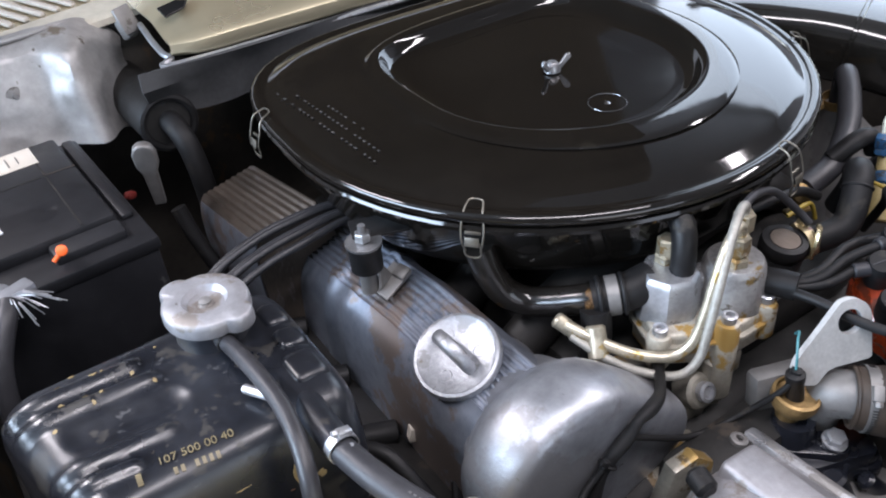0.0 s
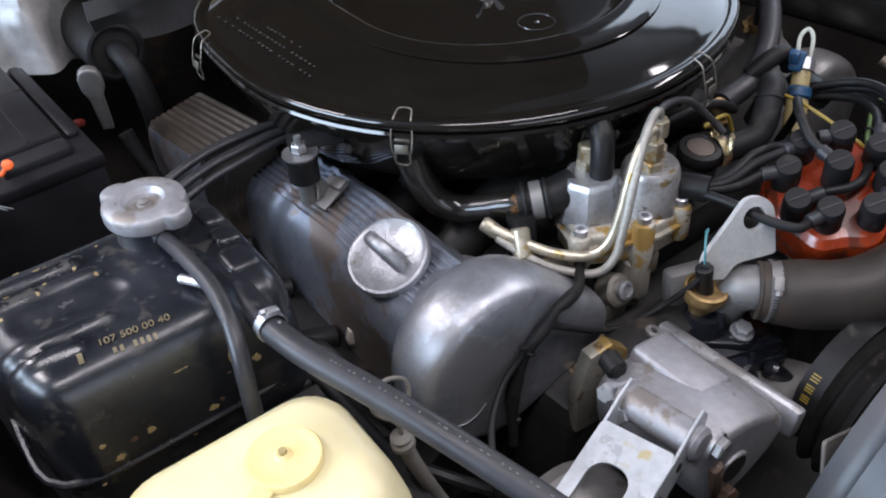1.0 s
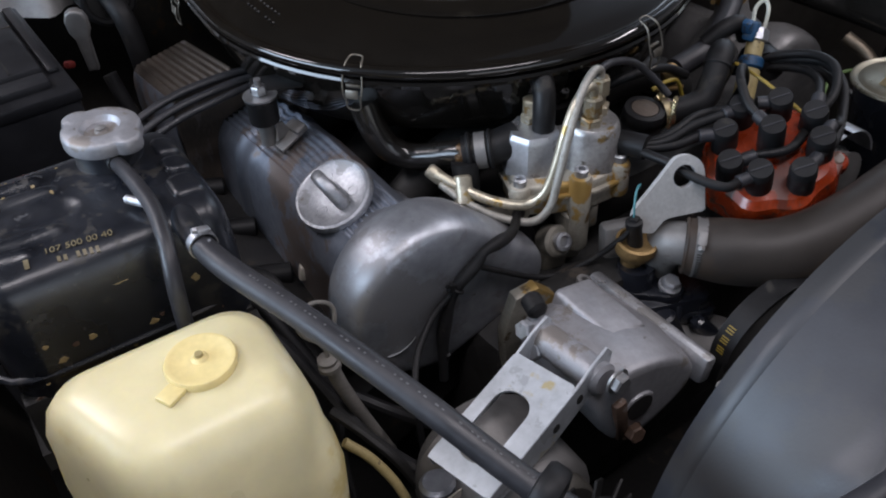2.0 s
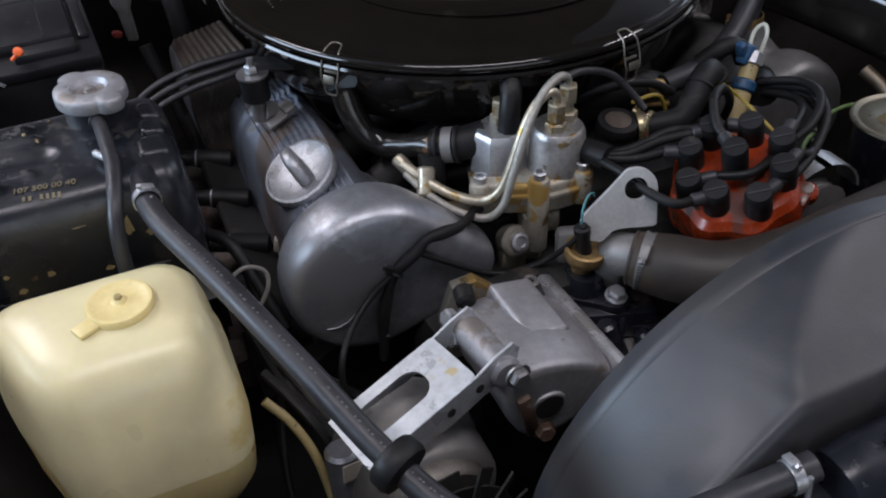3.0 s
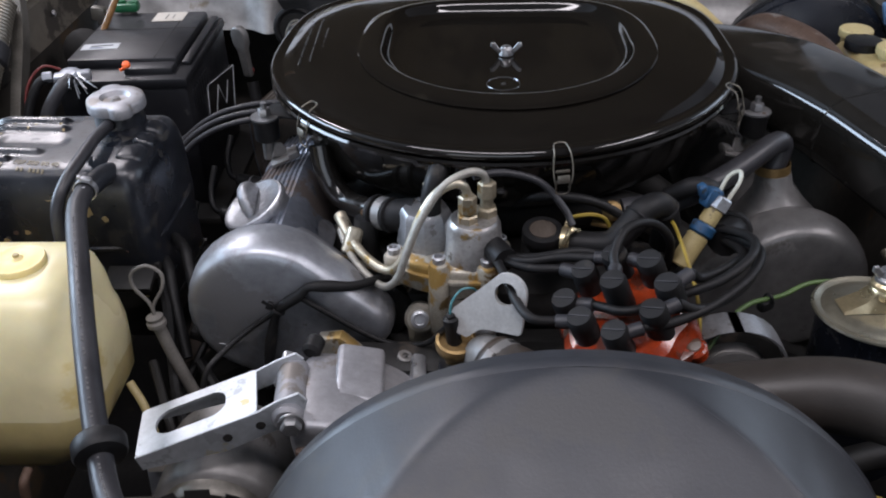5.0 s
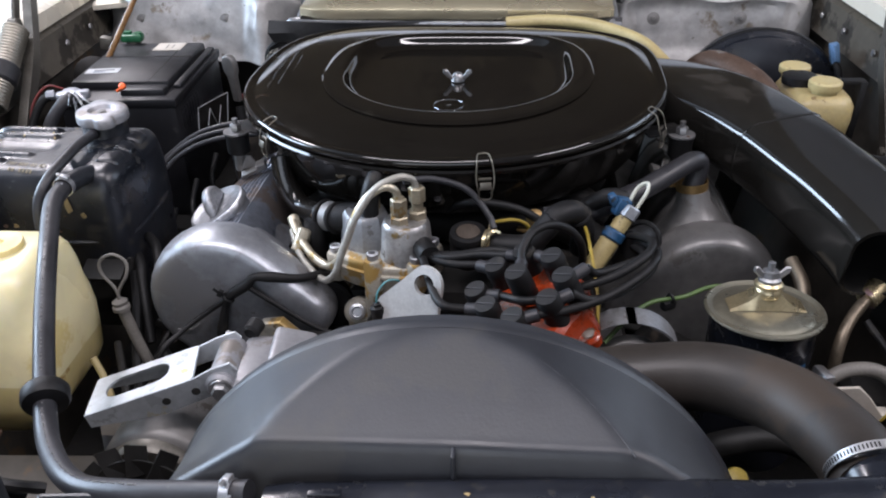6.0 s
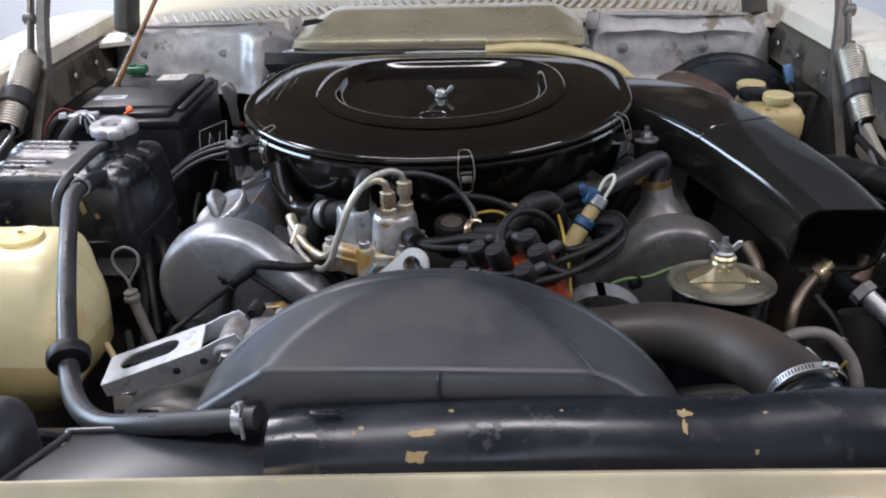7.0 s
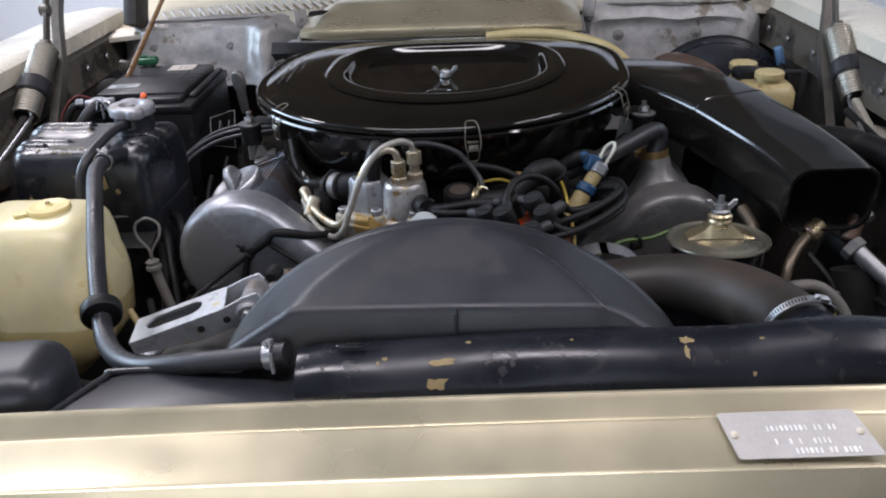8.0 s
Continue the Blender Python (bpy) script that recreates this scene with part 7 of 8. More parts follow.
# bright bracket and pulley beside the distributor
strap = thing("curved_strap", (0.18, -0.28, 0.70), "bright curved aluminium strap beside the distributor", "bracket")
part("strap", loft([[(0.192 + 0.050 * math.sin(a) + dx, -0.300 + dy, 0.722 + 0.050 * math.cos(a)) for dx, dy in ((0, -0.014), (0, 0.014), (-0.003, 0.014), (-0.003, -0.014))] for a in [-0.6 + 0.24 * i for i in range(9)]]), BRIGHT, strap)
part("inner_wheel", lathe([(0.02, 0), (0.034, 0.002), (0.030, 0.010), (0.034, 0.018), (0.02, 0.02)], (0.192, -0.318, 0.715), (0, 1, 0), 26), DULL_CAST, strap)
solid("green_wire", tube([(0.165, -0.31, 0.745), (0.195, -0.275, 0.755), (0.219, -0.255, 0.758), (0.253, -0.237, 0.753), (0.285, -0.221, 0.756), (0.325, -0.215, 0.752), (0.36, -0.22, 0.74)], 0.0024, 10, 8), GREEN_WIRE, "pale green wire looping behind the filter canister", "wire")
solid("wire_tie", join(ring((0.238, -0.245, 0.7555), (0.6, 0.4, 0.0), 0.0045, 0.0016, 16, 6), box((0.016, 0.010, 0.011), pose(0.236, -0.246, 0.749, 0, 0, 30), 0.003)), RUBBER, "black tie on the green wire", "tie")

# ---- filter canister ----
canister = thing("filter_canister", (0.318, -0.288, 0.60), "black filter canister with an olive plated lid and wing nut", "filter")
c0 = Vector((0.319, -0.287, 0.010))
part("body", lathe([(0.045, 0.60), (0.050, 0.61), (0.050, 0.752), (0.0515, 0.757), (0.0515, 0.7625)], c0, (0, 0, 1), 36), RAD_BLACK, canister)
part("lid", lathe([(0.052, 0.7628), (0.0560, 0.7624), (0.0567, 0.7636), (0.0560, 0.7655), (0.0540, 0.7662), (0.0515, 0.7650), (0.0485, 0.7642), (0.0455, 0.7655), (0.043, 0.7668), (0.030, 0.7678), (0.012, 0.7685), (0.002, 0.7685)], c0, (0, 0, 1), 44), OLIVE_LID, canister, "olive chromate lid with a rolled edge")
bridge = part("bridge_clip", loft([[(0.319 + x, -0.287 + y * k, z + 0.010) for y in (-1, 1)] for x, z, k in ((-0.036, 0.7685, 0.011), (-0.018, 0.778, 0.010), (-0.010, 0.786, 0.009), (0.010, 0.786, 0.009), (0.018, 0.778, 0.010), (0.036, 0.7685, 0.011))], False, False), CHROMATE, canister, "rainbow-plated bridge clip")
part("bridge_skirt", loft([[(0.319 + x, -0.300, z + 0.010), (0.319 + x * 0.98, -0.2965, z2 + 0.010)] for x, z, z2 in ((-0.036, 0.768, 0.769), (-0.018, 0.769, 0.778), (-0.010, 0.769, 0.786), (0.010, 0.769, 0.786), (0.018, 0.769, 0.778), (0.036, 0.768, 0.769))], False, False), CHROMATE, bridge)
part("spacer", lathe([(0.0125, 0.780), (0.0135, 0.782), (0.0135, 0.787), (0.0120, 0.789), (0.0132, 0.790), (0.0132, 0.793), (0.011, 0.795)], c0, (0, 0, 1), 24), CHROMATE, bridge, "rainbow-plated spacer")
fly = part("wing_nut", lathe([(0.0095, 0.792), (0.0105, 0.794), (0.0105, 0.798), (0.008, 0.800), (0.0075, 0.806)], c0, (0, 0, 1), 20), STEEL, canister, "steel wing nut on a stud")
for s in (-1, 1):
    part("wing", prism([(0.004, 0.0), (0.010, 0.002), (0.0175, 0.010), (0.0172, 0.0150), (0.0128, 0.0150), (0.008, 0.009), (0.004, 0.009)], 0.0035, axes((0.319, -0.287, 0.807), (s * 0.97, -0.2, 0), (0, 0, 1)) @ pose(0, 0, -0.002), 0.001, 1), STEEL, fly)
part("stud", rod((0.319, -0.287, 0.81), (0.319, -0.287, 0.825), 0.0035, 10), STEEL, fly)
part("blue_label", loft([[c0 + Vector((0.0507 * math.sin(a), -0.0507 * math.cos(a), z)) for z in (0.700, 0.728)] for a in [0.0 + 0.12 * i for i in range(7)]], False, False), BLUE, canister, "blue sticker")
# the canister leans slightly towards the firewall
lean = Matrix.Translation((0.319, -0.287, 0.776)) @ Matrix.Rotation(radians(-4), 4, "X") @ Matrix.Translation((-0.319, 0.287, -0.776))
canister.matrix_basis = lean @ canister.matrix_basis

# ---- air intake duct ----
duct = thing("intake_duct", (0.42, -0.05, 0.74), "gloss black air intake duct with an open mouth", "intake duct")
def duct_ring(c, along, w, h, r):
    along = Vector(along).normalized()
    side = along.cross(Vector((0, 0, 1))).normalized()
    up = side.cross(along)
    return [Vector(c) + side * x + up * y for x, y in round_rect(w, h, r, 5)]
stations = [((0.4575, -0.236, 0.796), 0.101, 0.088, 0.024), ((0.451, -0.19, 0.801), 0.105, 0.085, 0.022), ((0.436, -0.13, 0.808), 0.110, 0.084, 0.022), ((0.416, -0.07, 0.815), 0.116, 0.083, 0.024), ((0.392, -0.01, 0.823), 0.122, 0.082, 0.024), ((0.363, 0.045, 0.830), 0.130, 0.078, 0.022), ((0.328, 0.10, 0.835), 0.140, 0.072, 0.024), ((0.286, 0.145, 0.836), 0.150, 0.064, 0.030), ((0.23, 0.18, 0.834), 0.155, 0.054, 0.024)]
spine = smooth_line([st[0] for st in stations], 5)
fixed = []
for i, c in enumerate(spine):
    k = i / 5
    a, b = stations[min(int(k), 8)], stations[min(int(k) + 1, 8)]
    f = k - int(k)
    t = spine[max(i - 1, 0)] - spine[min(i + 1, len(spine) - 1)]
    if i == 0:
        t = Vector((0.02, -1, -0.22))
    fixed.append((c, t, *(a[n] + (b[n] - a[n]) * f for n in (1, 2, 3))))
part("outer_shell", loft([duct_ring(*s) for s in fixed], True, False), DUCT_BLACK, duct, "", 60)
part("inner_wall", loft([duct_ring(c, a, w - 0.006, h - 0.006, r - 0.002) for c, a, w, h, r in fixed[:26]], True, False), GRIME_SHADE, duct)
part("mouth_lip", join(loft([duct_ring(fixed[0][0], fixed[0][1], fixed[0][2] + g, fixed[0][3] + g, 0.023) for g in (0.0, -0.006)], True, False)), DUCT_BLACK, duct)
seam_c, seam_a, sw, sh, sr = fixed[20]
part("joint_seam", loft([duct_ring(Vector(seam_c) + Vector(seam_a).normalized() * dy, seam_a, sw + g, sh + g, sr) for dy, g in ((-0.003, 0.0), (-0.002, 0.0018), (0.002, 0.0018), (0.003, 0.0))], True, False), DUCT_BLACK, duct)

# ---- brake servo and reservoir ----
servo = thing("brake_servo", (0.50, 0.42, 0.66), "large round black brake servo on the firewall", "brake servo")
part("drum", lathe([(0.03, -0.03), (0.06, -0.026), (0.095, -0.012), (0.118, 0.0), (0.124, 0.004), (0.124, 0.012), (0.130, 0.016), (0.130, 0.026), (0.122, 0.032), (0.115, 0.07), (0.09, 0.09)], (0.474, 0.375, 0.725), (0.04, 1, 0.12), 44), RAD_BLACK, servo)
part("shell_ring", ring((0.475, 0.398, 0.728), (0.04, 1, 0.12), 0.128, 0.005, 44, 8), RUBBER, servo)
master = thing("brake_fluid_reservoir", (0.48, 0.17, 0.76), "yellowed brake fluid reservoir with two cream caps", "reservoir")
rows = []
for z, w, d, r in ((0.772, 0.055, 0.085, 0.014), (0.778, 0.064, 0.094, 0.018), (0.80, 0.068, 0.100, 0.020), (0.820, 0.068, 0.100, 0.020), (0.830, 0.060, 0.092, 0.020), (0.834, 0.046, 0.078, 0.018)):
    rows.append([(0.497 + x, 0.195 + y, z - 0.003) for x, y in round_rect(w * 1.22, d * 1.22, r, 5)])
part("tank", loft(rows), RESERVOIR, master)
for x, y, z in ((0.500, 0.165, 0.832), (0.482, 0.245, 0.828)):
    part("cap", lathe([(0.017, -0.006), (0.0175, 0.004), (0.0215, 0.005), (0.022, 0.007), (0.022, 0.014), (0.020, 0.0160), (0.004, 0.0165)], (x, y, z), (0, 0, 1), 28), CREAM, master, "cream screw cap")
part("cap_band", lathe([(0.0215, 0), (0.0235, 0.001), (0.0235, 0.012), (0.0215, 0.013)], (0.477, 0.205, 0.830), (0, 0, 1), 22), RUBBER, master)
part("cylinder", rod((0.486, 0.08, 0.745), (0.490, 0.36, 0.738), 0.026, 20, 0.004), DULL_CAST, master)
part("side_bracket", join(box((0.03, 0.015, 0.006), pose(0.545, 0.19, 0.838), 0.001), box((0.010, 0.02, 0.10), pose(0.556, 0.19, 0.79, 0, 4, 0), 0.002)), RUBBER, master)
plug = thing("blue_plug", (0.57, 0.30, 0.84), "pale blue electrical plug beside the brake servo", "connector")
part("plug_shell", join(box((0.014, 0.014, 0.034), pose(0.580, 0.37, 0.822, 0, -14, 0), 0.003), box((0.005, 0.016, 0.026), pose(0.577, 0.363, 0.826, 0, -14, 0), 0.001)), PALE_BLUE, plug)
part("plug_lead", tube([(0.581, 0.37, 0.81), (0.588, 0.36, 0.795), (0.59, 0.36, 0.77), (0.58, 0.38, 0.72)], 0.006, 10, 6), RUBBER, plug)
solid("rust_red_hose", tube([(0.33, 0.33, 0.765), (0.360, 0.29, 0.826), (0.392, 0.24, 0.836), (0.425, 0.185, 0.820), (0.44, 0.14, 0.78)], 0.022, 16, 8), RUSTY, "thick rust-red hose behind the intake duct", "hose")
solid("cream_pipe", tube([(0.06, 0.368, 0.872), (0.13, 0.366, 0.876), (0.20, 0.345, 0.874), (0.265, 0.300, 0.862), (0.30, 0.25, 0.84)], 0.010, 12, 8), CREAM, "cream plastic pipe curving behind the air cleaner", "pipe")

# ---- pipes and fittings below the duct ----
def fitting(a, b, r, material, label, nut=True):
    f = thing("pipe_fitting", a, label, "pipe fitting", "pipe fittings")
    d = (Vector(b) - Vector(a)).normalized()
    part("sleeve", rod(a, b, r, 18, 0.002), material, f)
    if nut:
        part("union_nut", hexagon(Vector(a) + d * 0.004, -d, r * 2.5, r * 1.3), DULL_CAST, f)
    return f


fitting((0.480, -0.268, 0.748), (0.566, -0.372, 0.678), 0.0100, STEEL, "worn steel hose fitting with a large grey nut")
solid("steel_pipe", tube([(0.462, -0.205, 0.752), (0.442, -0.225, 0.747), (0.422, -0.245, 0.735), (0.408, -0.265, 0.715), (0.402, -0.28, 0.67)], 0.0062, 12, 6), COPPER, "bent brown metal pipe beside the filter canister", "pipe", group="metal pipes")
fitting((0.458, -0.210, 0.754), (0.441, -0.226, 0.746), 0.012, CHROMATE, "yellow plated pipe union below the duct", False)
solid("steel_pipe", tube([(0.378, -0.17, 0.76), (0.385, -0.20, 0.745), (0.38, -0.225, 0.72), (0.375, -0.24, 0.68)], 0.008, 12, 6), COPPER, "thin brown pipe behind the canister", "pipe", group="metal pipes")
solid("steel_pipe", tube([(0.372, -0.330, 0.722), (0.395, -0.325, 0.732), (0.424, -0.325, 0.730), (0.446, -0.335, 0.710), (0.454, -0.35, 0.68), (0.457, -0.36, 0.62)], 0.0070, 14, 8), DUSTY_HOSE, "grey-brown looped pipe in the bay corner", "pipe", group="metal pipes")
solid("pipe_clip", box((0.012, 0.022, 0.028), pose(0.369, -0.330, 0.720, 0, 10, 20), 0.003), STEEL, "grey metal clip on the looped pipe", "clip")
solid("white_bracket", join(prism([(0.374, 0.726), (0.399, 0.728), (0.411, 0.716), (0.430, 0.690), (0.412, 0.682), (0.384, 0.706)], 0.003, axes((0, -0.343, 0), (1, 0, 0), (0, 0, 1)), 0.001, 1), box((0.030, 0.012, 0.003), pose(0.420, -0.337, 0.692, 6, 0, 0), 0.001)), LABEL, "dirty white plate bracket below the looped pipe", "bracket")
solid("tag_strap", tube([(0.424, -0.350, 0.692), (0.430, -0.351, 0.704), (0.436, -0.352, 0.716)], 0.0016, 6, 3), YELLOW_WIRE, "thin yellow-green strap on the white bracket", "strap")
union = thing("hose_union", (0.50, -0.21, 0.74), "rust-brown hose union with a bluish nut beside the duct mouth", "union")
part("body", rod((0.490, -0.225, 0.738), (0.503, -0.208, 0.764), 0.0105, 16, 0.002), RUSTY, union, "rust-brown body")
part("nut", hexagon((0.507, -0.208, 0.763), (0.75, 0.1, 0.6), 0.020, 0.012), STEEL, union, "bare steel nut")
solid("thin_wire", tube([(0.44, -0.24, 0.73), (0.462, -0.275, 0.70), (0.468, -0.31, 0.64), (0.48, -0.36, 0.58)], 0.004, 8, 6), RUBBER, "thin black wire by the fittings", "wire", group="thin wires")
solid("rusty_unit", join(lathe([(0.03, 0), (0.038, 0.006), (0.038, 0.05), (0.03, 0.06)], (0.46, -0.24, 0.60), (0.1, -0.2, 1), 22), box((0.05, 0.05, 0.05), pose(0.51, -0.18, 0.70, 10, 10, 30), 0.008)), GRIME_SHADE, "rusty bracketed unit below the duct", "unit")
solid("coil_hose", tube([(0.50, -0.02, 0.80), (0.535, -0.06, 0.807), (0.57, -0.11, 0.803), (0.585, -0.16, 0.785), (0.575, -0.20, 0.75), (0.56, -0.24, 0.69)], 0.019, 16, 8), RUBBER, "thick black hose curving behind the duct mouth", "hose")
solid("yellow_plug", lathe([(0.008, 0), (0.0095, 0.002), (0.008, 0.005), (0.002, 0.006)], (0.262, -0.462, 0.722), (0, -0.4, 0.9), 16), YELLOW_WIRE, "small yellow plug down beside the shroud", "plug")
solid("plug_neck", join(*[ring((0.285 + 0.006 * k, -0.47, 0.70 - 0.006 * k), (0.7, 0, -0.7), 0.016, 0.004, 20, 6) for k in range(4)], rod((0.26, -0.462, 0.60), (0.262, -0.462, 0.722), 0.012)), GRIME_SHADE, "ribbed black neck beside the shroud", "hose neck")
solid("lower_pipe", tube([(0.20, -0.44, 0.70), (0.26, -0.40, 0.70), (0.33, -0.38, 0.69), (0.40, -0.40, 0.66)], 0.012, 12, 6), GRIME_SHADE, "black pipe low beside the shroud", "pipe")
solid("steering_box", join(box((0.12, 0.14, 0.14), pose(0.50, -0.32, 0.50), 0.02), rod((0.50, -0.32, 0.55), (0.49, -0.26, 0.72), 0.03, 18)), GRIME_SHADE, "oily steering box low in the bay", "steering box")

# loom, clips and small pipes low in the bay corner
for k, p in enumerate(([(0.565, 0.02, 0.79), (0.585, -0.08, 0.775), (0.590, -0.18, 0.745), (0.580, -0.28, 0.715), (0.555, -0.38, 0.68), (0.53, -0.46, 0.66)],
                       [(0.600, 0.10, 0.80), (0.610, -0.02, 0.78), (0.612, -0.16, 0.75), (0.600, -0.30, 0.725), (0.585, -0.42, 0.70), (0.56, -0.50, 0.68)],
                       [(0.50, -0.30, 0.70), (0.505, -0.36, 0.705), (0.49, -0.42, 0.70), (0.46, -0.47, 0.68), (0.43, -0.50, 0.64)],
                       [(0.41, -0.36, 0.69), (0.43, -0.40, 0.705), (0.465, -0.43, 0.70), (0.48, -0.47, 0.67)],
                       [(0.345, -0.20, 0.72), (0.36, -0.25, 0.70), (0.385, -0.31, 0.685), (0.40, -0.38, 0.65)])):
    solid("bay_cable", tube(p, (0.008, 0.006, 0.004, 0.003, 0.004)[k], 10, 6), (RUBBER, GRIME_SHADE, RUBBER, RED_WIRE, GREY_RUBBER)[k], ("thick taped black cable along the inner fender", "oily black cable along the inner fender", "black cable in the bay corner", "dark red cable in the bay corner", "grey cable below the filter canister")[k], "cable", group="bay corner cables")
for x, y, z, turn in ((0.405, -0.448, 0.735, 10), (0.432, -0.470, 0.728, -25), (0.448, -0.30, 0.708, 30)):
    clipper = thing("cable_clip", (x, y, z - 0.012), "small bright spring clip on a cable", "clip", "cable clips")
    part("jaw", tube([(x - 0.009, y, z), (x - 0.004, y - 0.006, z + 0.006), (x + 0.005, y - 0.004, z + 0.004), (x + 0.010, y + 0.004, z - 0.004)], 0.0022, 8, 5), BRIGHT, clipper)
    part("tab", box((0.012, 0.006, 0.003), pose(x, y + 0.003, z - 0.004, 20, 10, turn), 0.001), DULL_CAST, clipper)
rusty = thing("rusty_bracket", (0.55, -0.20, 0.70), "rusty brown bracket beside the intake mouth", "bracket")
part("arm", box((0.020, 0.10, 0.018), pose(0.548, -0.232, 0.768, 12, 0, -24), 0.004), RUSTY, rusty)
part("nut", hexagon((0.535, -0.262, 0.776), (0.2, -0.3, 1), 0.016, 0.009), RUSTY, rusty)
part("leg", box((0.016, 0.018, 0.09), pose(0.560, -0.196, 0.735, 0, 8, -24), 0.003), RUSTY, rusty)

# ---- exhaust manifold and spark plugs below the ribbed cover ----
manifold = thing("exhaust_manifold", (-0.35, 0.0, 0.56), "scaly grey-brown iron exhaust manifold below the valve cover", "manifold")
part("log", tube([(-0.362, -0.13, 0.560), (-0.368, -0.06, 0.575), (-0.370, 0.05, 0.575), (-0.366, 0.16, 0.565), (-0.36, 0.24, 0.54)], 0.030, 16, 6), MANIFOLD, manifold)
for y in (-0.105, -0.02, 0.075, 0.165):
    runner = part("runner", tube([(-0.300, y, 0.632), (-0.325, y + 0.006, 0.630), (-0.350, y + 0.012, 0.612), (-0.365, y + 0.016, 0.580)], lambda s: 0.025 - 0.003 * s, 16, 5), MANIFOLD, manifold)
    part("port_flange", box((0.010, 0.060, 0.050), pose(-0.303, y, 0.634, 0, -24, 0), 0.006), MANIFOLD, runner)
    part("stud_nut", hexagon((-0.309, y + 0.026, 0.646), (-1, 0, 0.4), 0.013, 0.010), RUSTY, runner)
for k, y in enumerate((-0.062, 0.028, 0.118)):
    plug_cap = thing("spark_plug_cap", (-0.33, y, 0.66), "black rubber spark plug cap pushed on under the cover", "plug cap", "spark plug caps")
    part("boot", lathe([(0.0085, 0.0), (0.0115, 0.002), (0.0115, 0.040), (0.0095, 0.044), (0.0095, 0.062), (0.006, 0.066)], (-0.306, y - 0.004, 0.672), (-0.92, 0.30, 0.12), 18), RUBBER, plug_cap)
    part("collar", ring((-0.3465, y + 0.0092, 0.6773), (-0.92, 0.30, 0.12), 0.0098, 0.0012, 20, 6), BRIGHT, plug_cap)
    part("lead", tube([(-0.362, y + 0.014, 0.679), (-0.378, y + 0.022, 0.684), (-0.384, y + 0.040, 0.700), (-0.380, y + 0.060, 0.725)], 0.0042, 10, 6), RUBBER, plug_cap)
solid("pipe_end", join(ring((-0.325, -0.155, 0.628), (-0.35, -0.65, 0.68), 0.021, 0.0035, 28, 8), lathe([(0.0205, -0.03), (0.0205, 0.0), (0.018, 0.0), (0.018, -0.028)], (-0.325, -0.155, 0.628), (-0.35, -0.65, 0.68), 24)), MANIFOLD, "open grey pipe end low beside the engine", "pipe")
solid("cover_tag", box((0.014, 0.010, 0.016), pose(-0.2985, -0.086, 0.684, 0, 12, -15), 0.002), LABEL, "small pale plastic tag under the valve cover", "tag")

# ---- ignition leads over the ribbed cover ----
for k in range(5):
    o = 0.010 * k - 0.018
    h = (0.0, 0.008, 0.002, 0.010, 0.005)[k]
    solid("ignition_lead", tube([(-0.428 - 0.004 * k, 0.05 + o, 0.690), (-0.427 - 0.003 * k, 0.080 + o, 0.728 + h), (-0.408, 0.096 + o, 0.755 + h), (-0.375, 0.103 + o, 0.776 + h * 0.9), (-0.337, 0.106 + o, 0.788 + h * 0.8), (-0.300, 0.107 + o, 0.793 + h * 0.7), (-0.255, 0.107 + o * 0.8, 0.796 + h * 0.5), (-0.21, 0.104 + o * 0.6, 0.790), (-0.17, 0.10, 0.775)], 0.0038, 10, 8), GREY_RUBBER, "black ignition lead lying across the ribbed cover", "ignition lead", group="ignition leads")

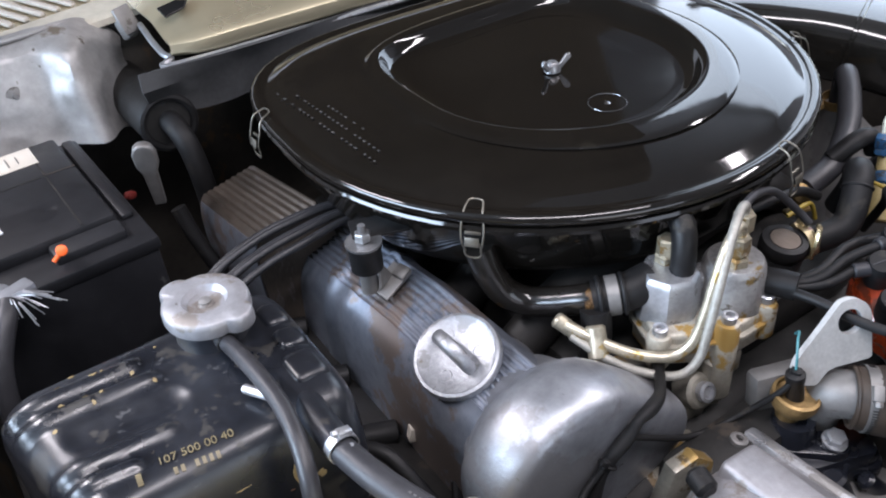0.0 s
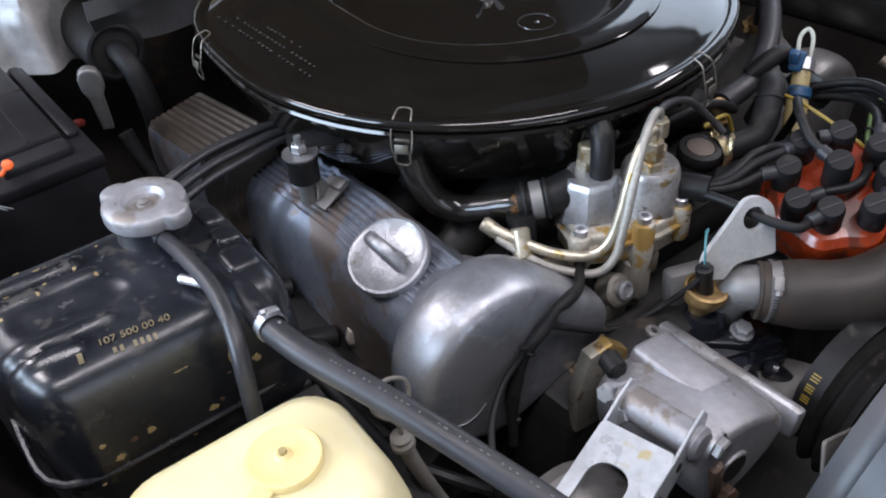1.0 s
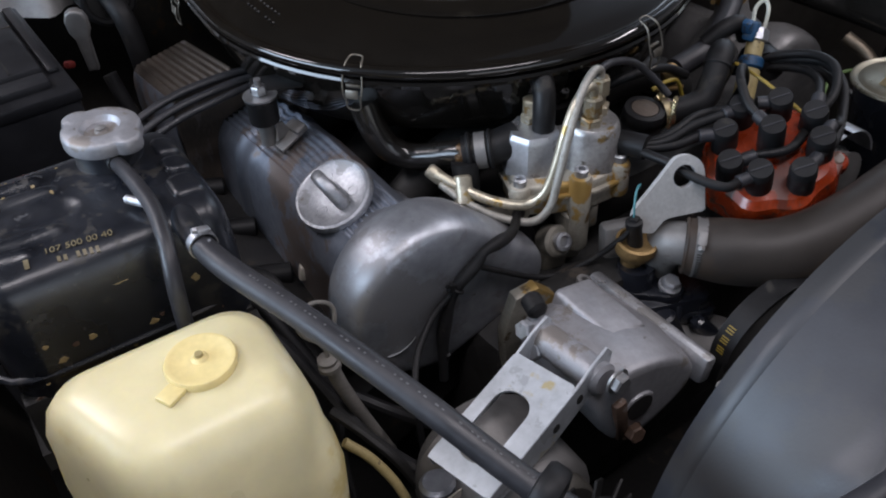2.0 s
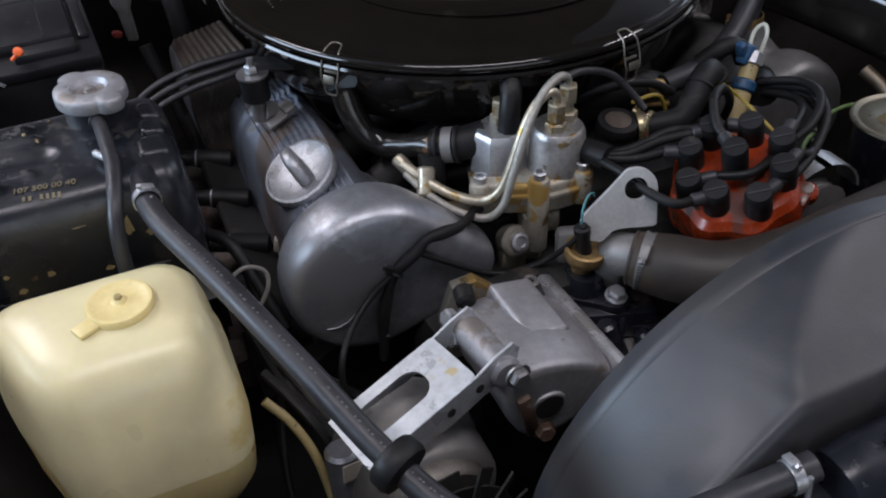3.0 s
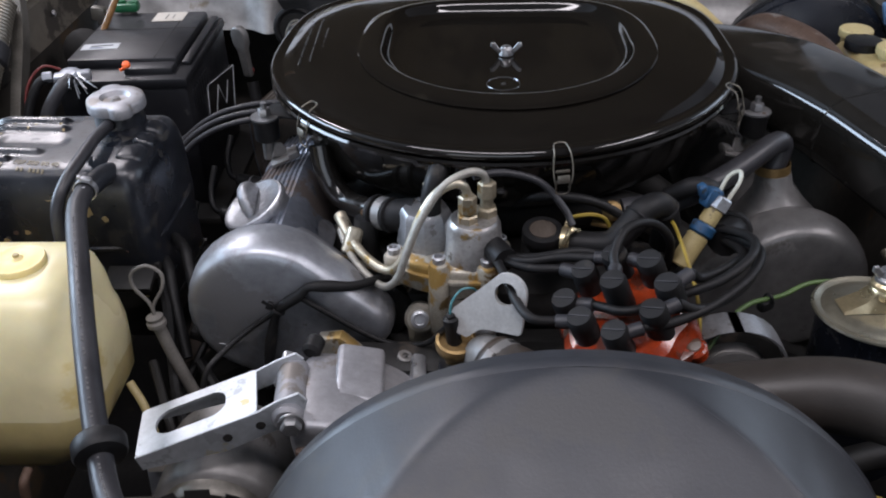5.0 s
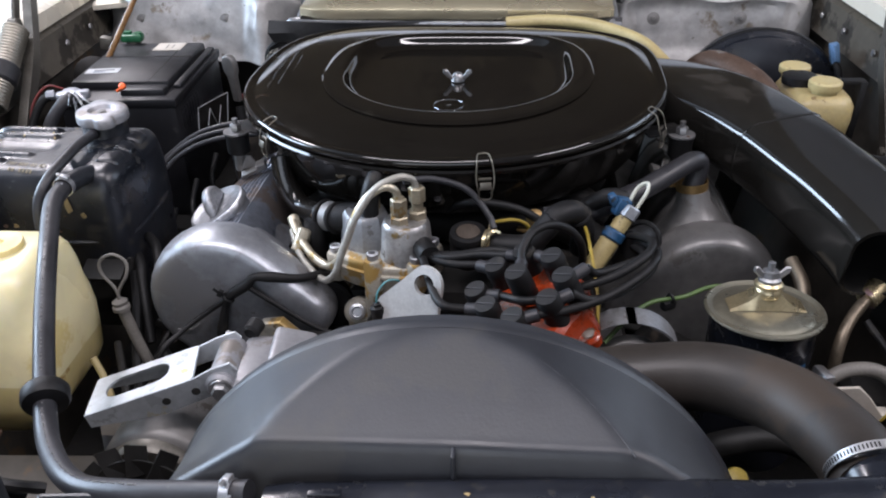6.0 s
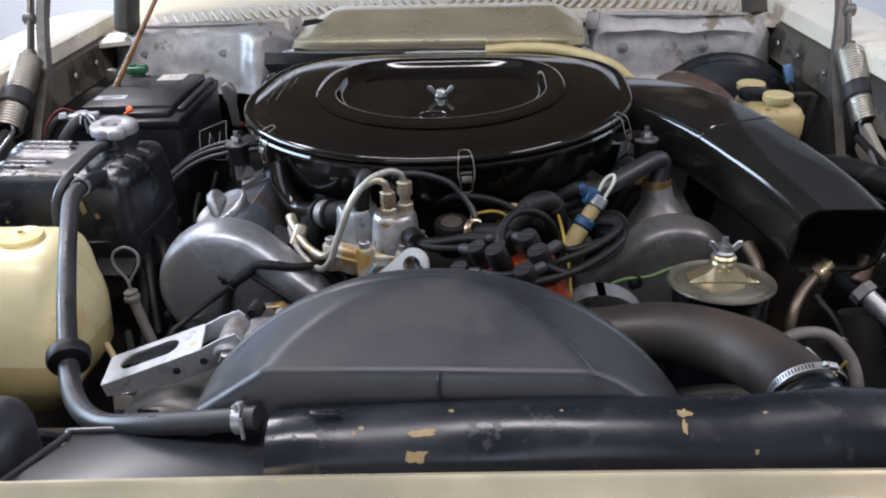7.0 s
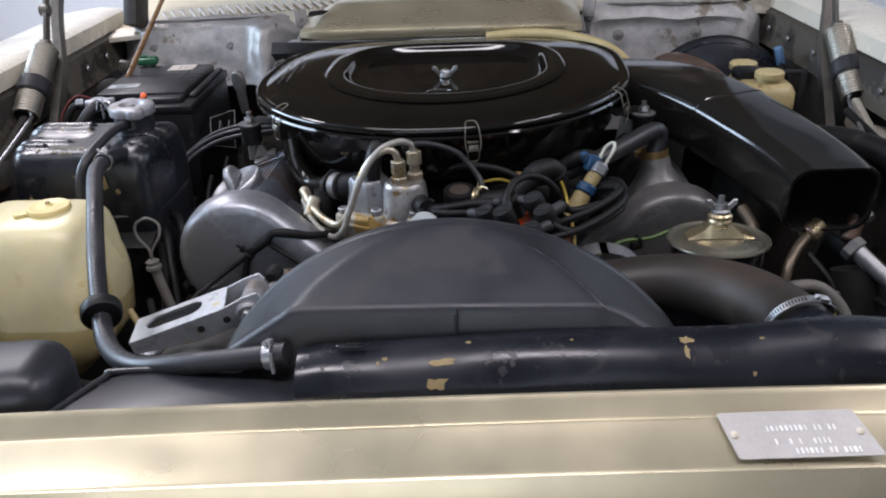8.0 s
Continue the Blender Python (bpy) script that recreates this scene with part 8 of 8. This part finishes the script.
# ---- hood springs ----
for sx, x, fy, fz in ((-1, -0.668, -0.048, 0.022), (1, 0.630, 0.0, 0.0)):
    spring = thing("hood_spring", (x, 0.2, 0.80), "steel hood-hinge coil spring with a dark sleeve", "spring", "hood springs")
    a, b = Vector((x, 0.258 + fy, 0.886 + fz)), Vector((x, 0.148 + fy, 0.805 + fz))
    d = (b - a).normalized()
    side = d.orthogonal().normalized()
    up = d.cross(side)
    coil = []
    turns, n = 27, 27 * 10
    for i in range(n + 1):
        s, q = i / n, 2 * math.pi * turns * i / n
        coil.append(a.lerp(b, s) + (side * math.cos(q) + up * math.sin(q)) * 0.0195)
    part("coil", tube(coil, 0.0025, 6, 1), BRONZE, spring)
    part("sleeve", rod(a.lerp(b, 0.48), a.lerp(b, 0.70), 0.0250, 24, 0.003), GREY_RUBBER, spring, "dark rubber sleeve")
    part("core", rod(a, b, 0.012, 12), GRIME_SHADE, spring)
    part("end_hook", tube([b + Vector((-sx * 0.004, 0.004, 0.019)), b + Vector((-sx * 0.012, -0.003, 0.006)), b + Vector((-sx * 0.013, -0.010, -0.002)), b + Vector((-sx * 0.030, -0.098, -0.011)), b + Vector((-sx * 0.047, -0.187, -0.020)), b + Vector((-sx * 0.046, -0.193, -0.026))], 0.0030, 8, 5), BRIGHT, spring, "bright wire hook")
    part("upper_link", join(box((0.007, 0.016, 0.10), pose(x - sx * 0.002, 0.280 + fy, 0.930 + fz, -26, 0, 0), 0.003), rod((x - 0.008, 0.262 + fy, 0.893 + fz), (x + 0.008, 0.262 + fy, 0.893 + fz), 0.010, 16, 0.002), rod((x - 0.008, 0.287 + fy, 0.945 + fz), (x + 0.008, 0.287 + fy, 0.945 + fz), 0.010, 16, 0.002)), ARM_STEEL, spring, "flat steel link")
    arm = thing("hood_hinge_arm", (x - sx * 0.030, 0.24, 0.74), "flat dark steel hood hinge arm", "hinge", "hood hinge arms")
    bar = smooth_line([(x - sx * 0.028, 0.150 + fy, 0.735 + fz), (x - sx * 0.024, 0.200 + fy, 0.790 + fz), (x - sx * 0.016, 0.262 + fy, 0.850 + fz), (x + sx * 0.012, 0.352 + fy, 0.938 + fz), (x + sx * 0.018, 0.430 + fy, 1.030 + fz)], 4)
    part("arm", loft([[p + Vector((dx, dy, dz)) for dx, dy, dz in ((-0.007, -0.007, 0.007), (0.007, -0.007, 0.007), (0.007, 0.007, -0.007), (-0.007, 0.007, -0.007))] for p in bar]), ARM_STEEL, arm)
    part("pivot", rod((x - sx * 0.040, 0.158 + fy, 0.745 + fz), (x - sx * 0.012, 0.158 + fy, 0.745 + fz), 0.008, 14, 0.002), ARM_STEEL, arm)
    solid("hinge_bracket", join(box((0.012, 0.10, 0.05), pose(x - sx * 0.004, 0.10 + fy, 0.770 + fz, 20, 0, 0), 0.004), box((0.05, 0.07, 0.06), pose(x + sx * 0.012, 0.06 + fy, 0.75 + fz, 0, sx * 15, 0), 0.012)), DUSTY_GOLD if sx > 0 else DARK_INNER, "dirty dark hinge bracket on the inner fender" if sx < 0 else "dusty champagne hinge bracket on the inner fender", "bracket")
    # Plain dark block stands in for the hood's black lower corner.
    solid("cowl_corner_block", box((0.030, 0.05, 0.14), CAR @ pose(sx * 0.610 - 0.01, 0.60, 0.945, -20, 0, sx * 10), 0.004), DARK_INNER, "dark block for the hood's lower corner and hinge at the cowl", "hinge")
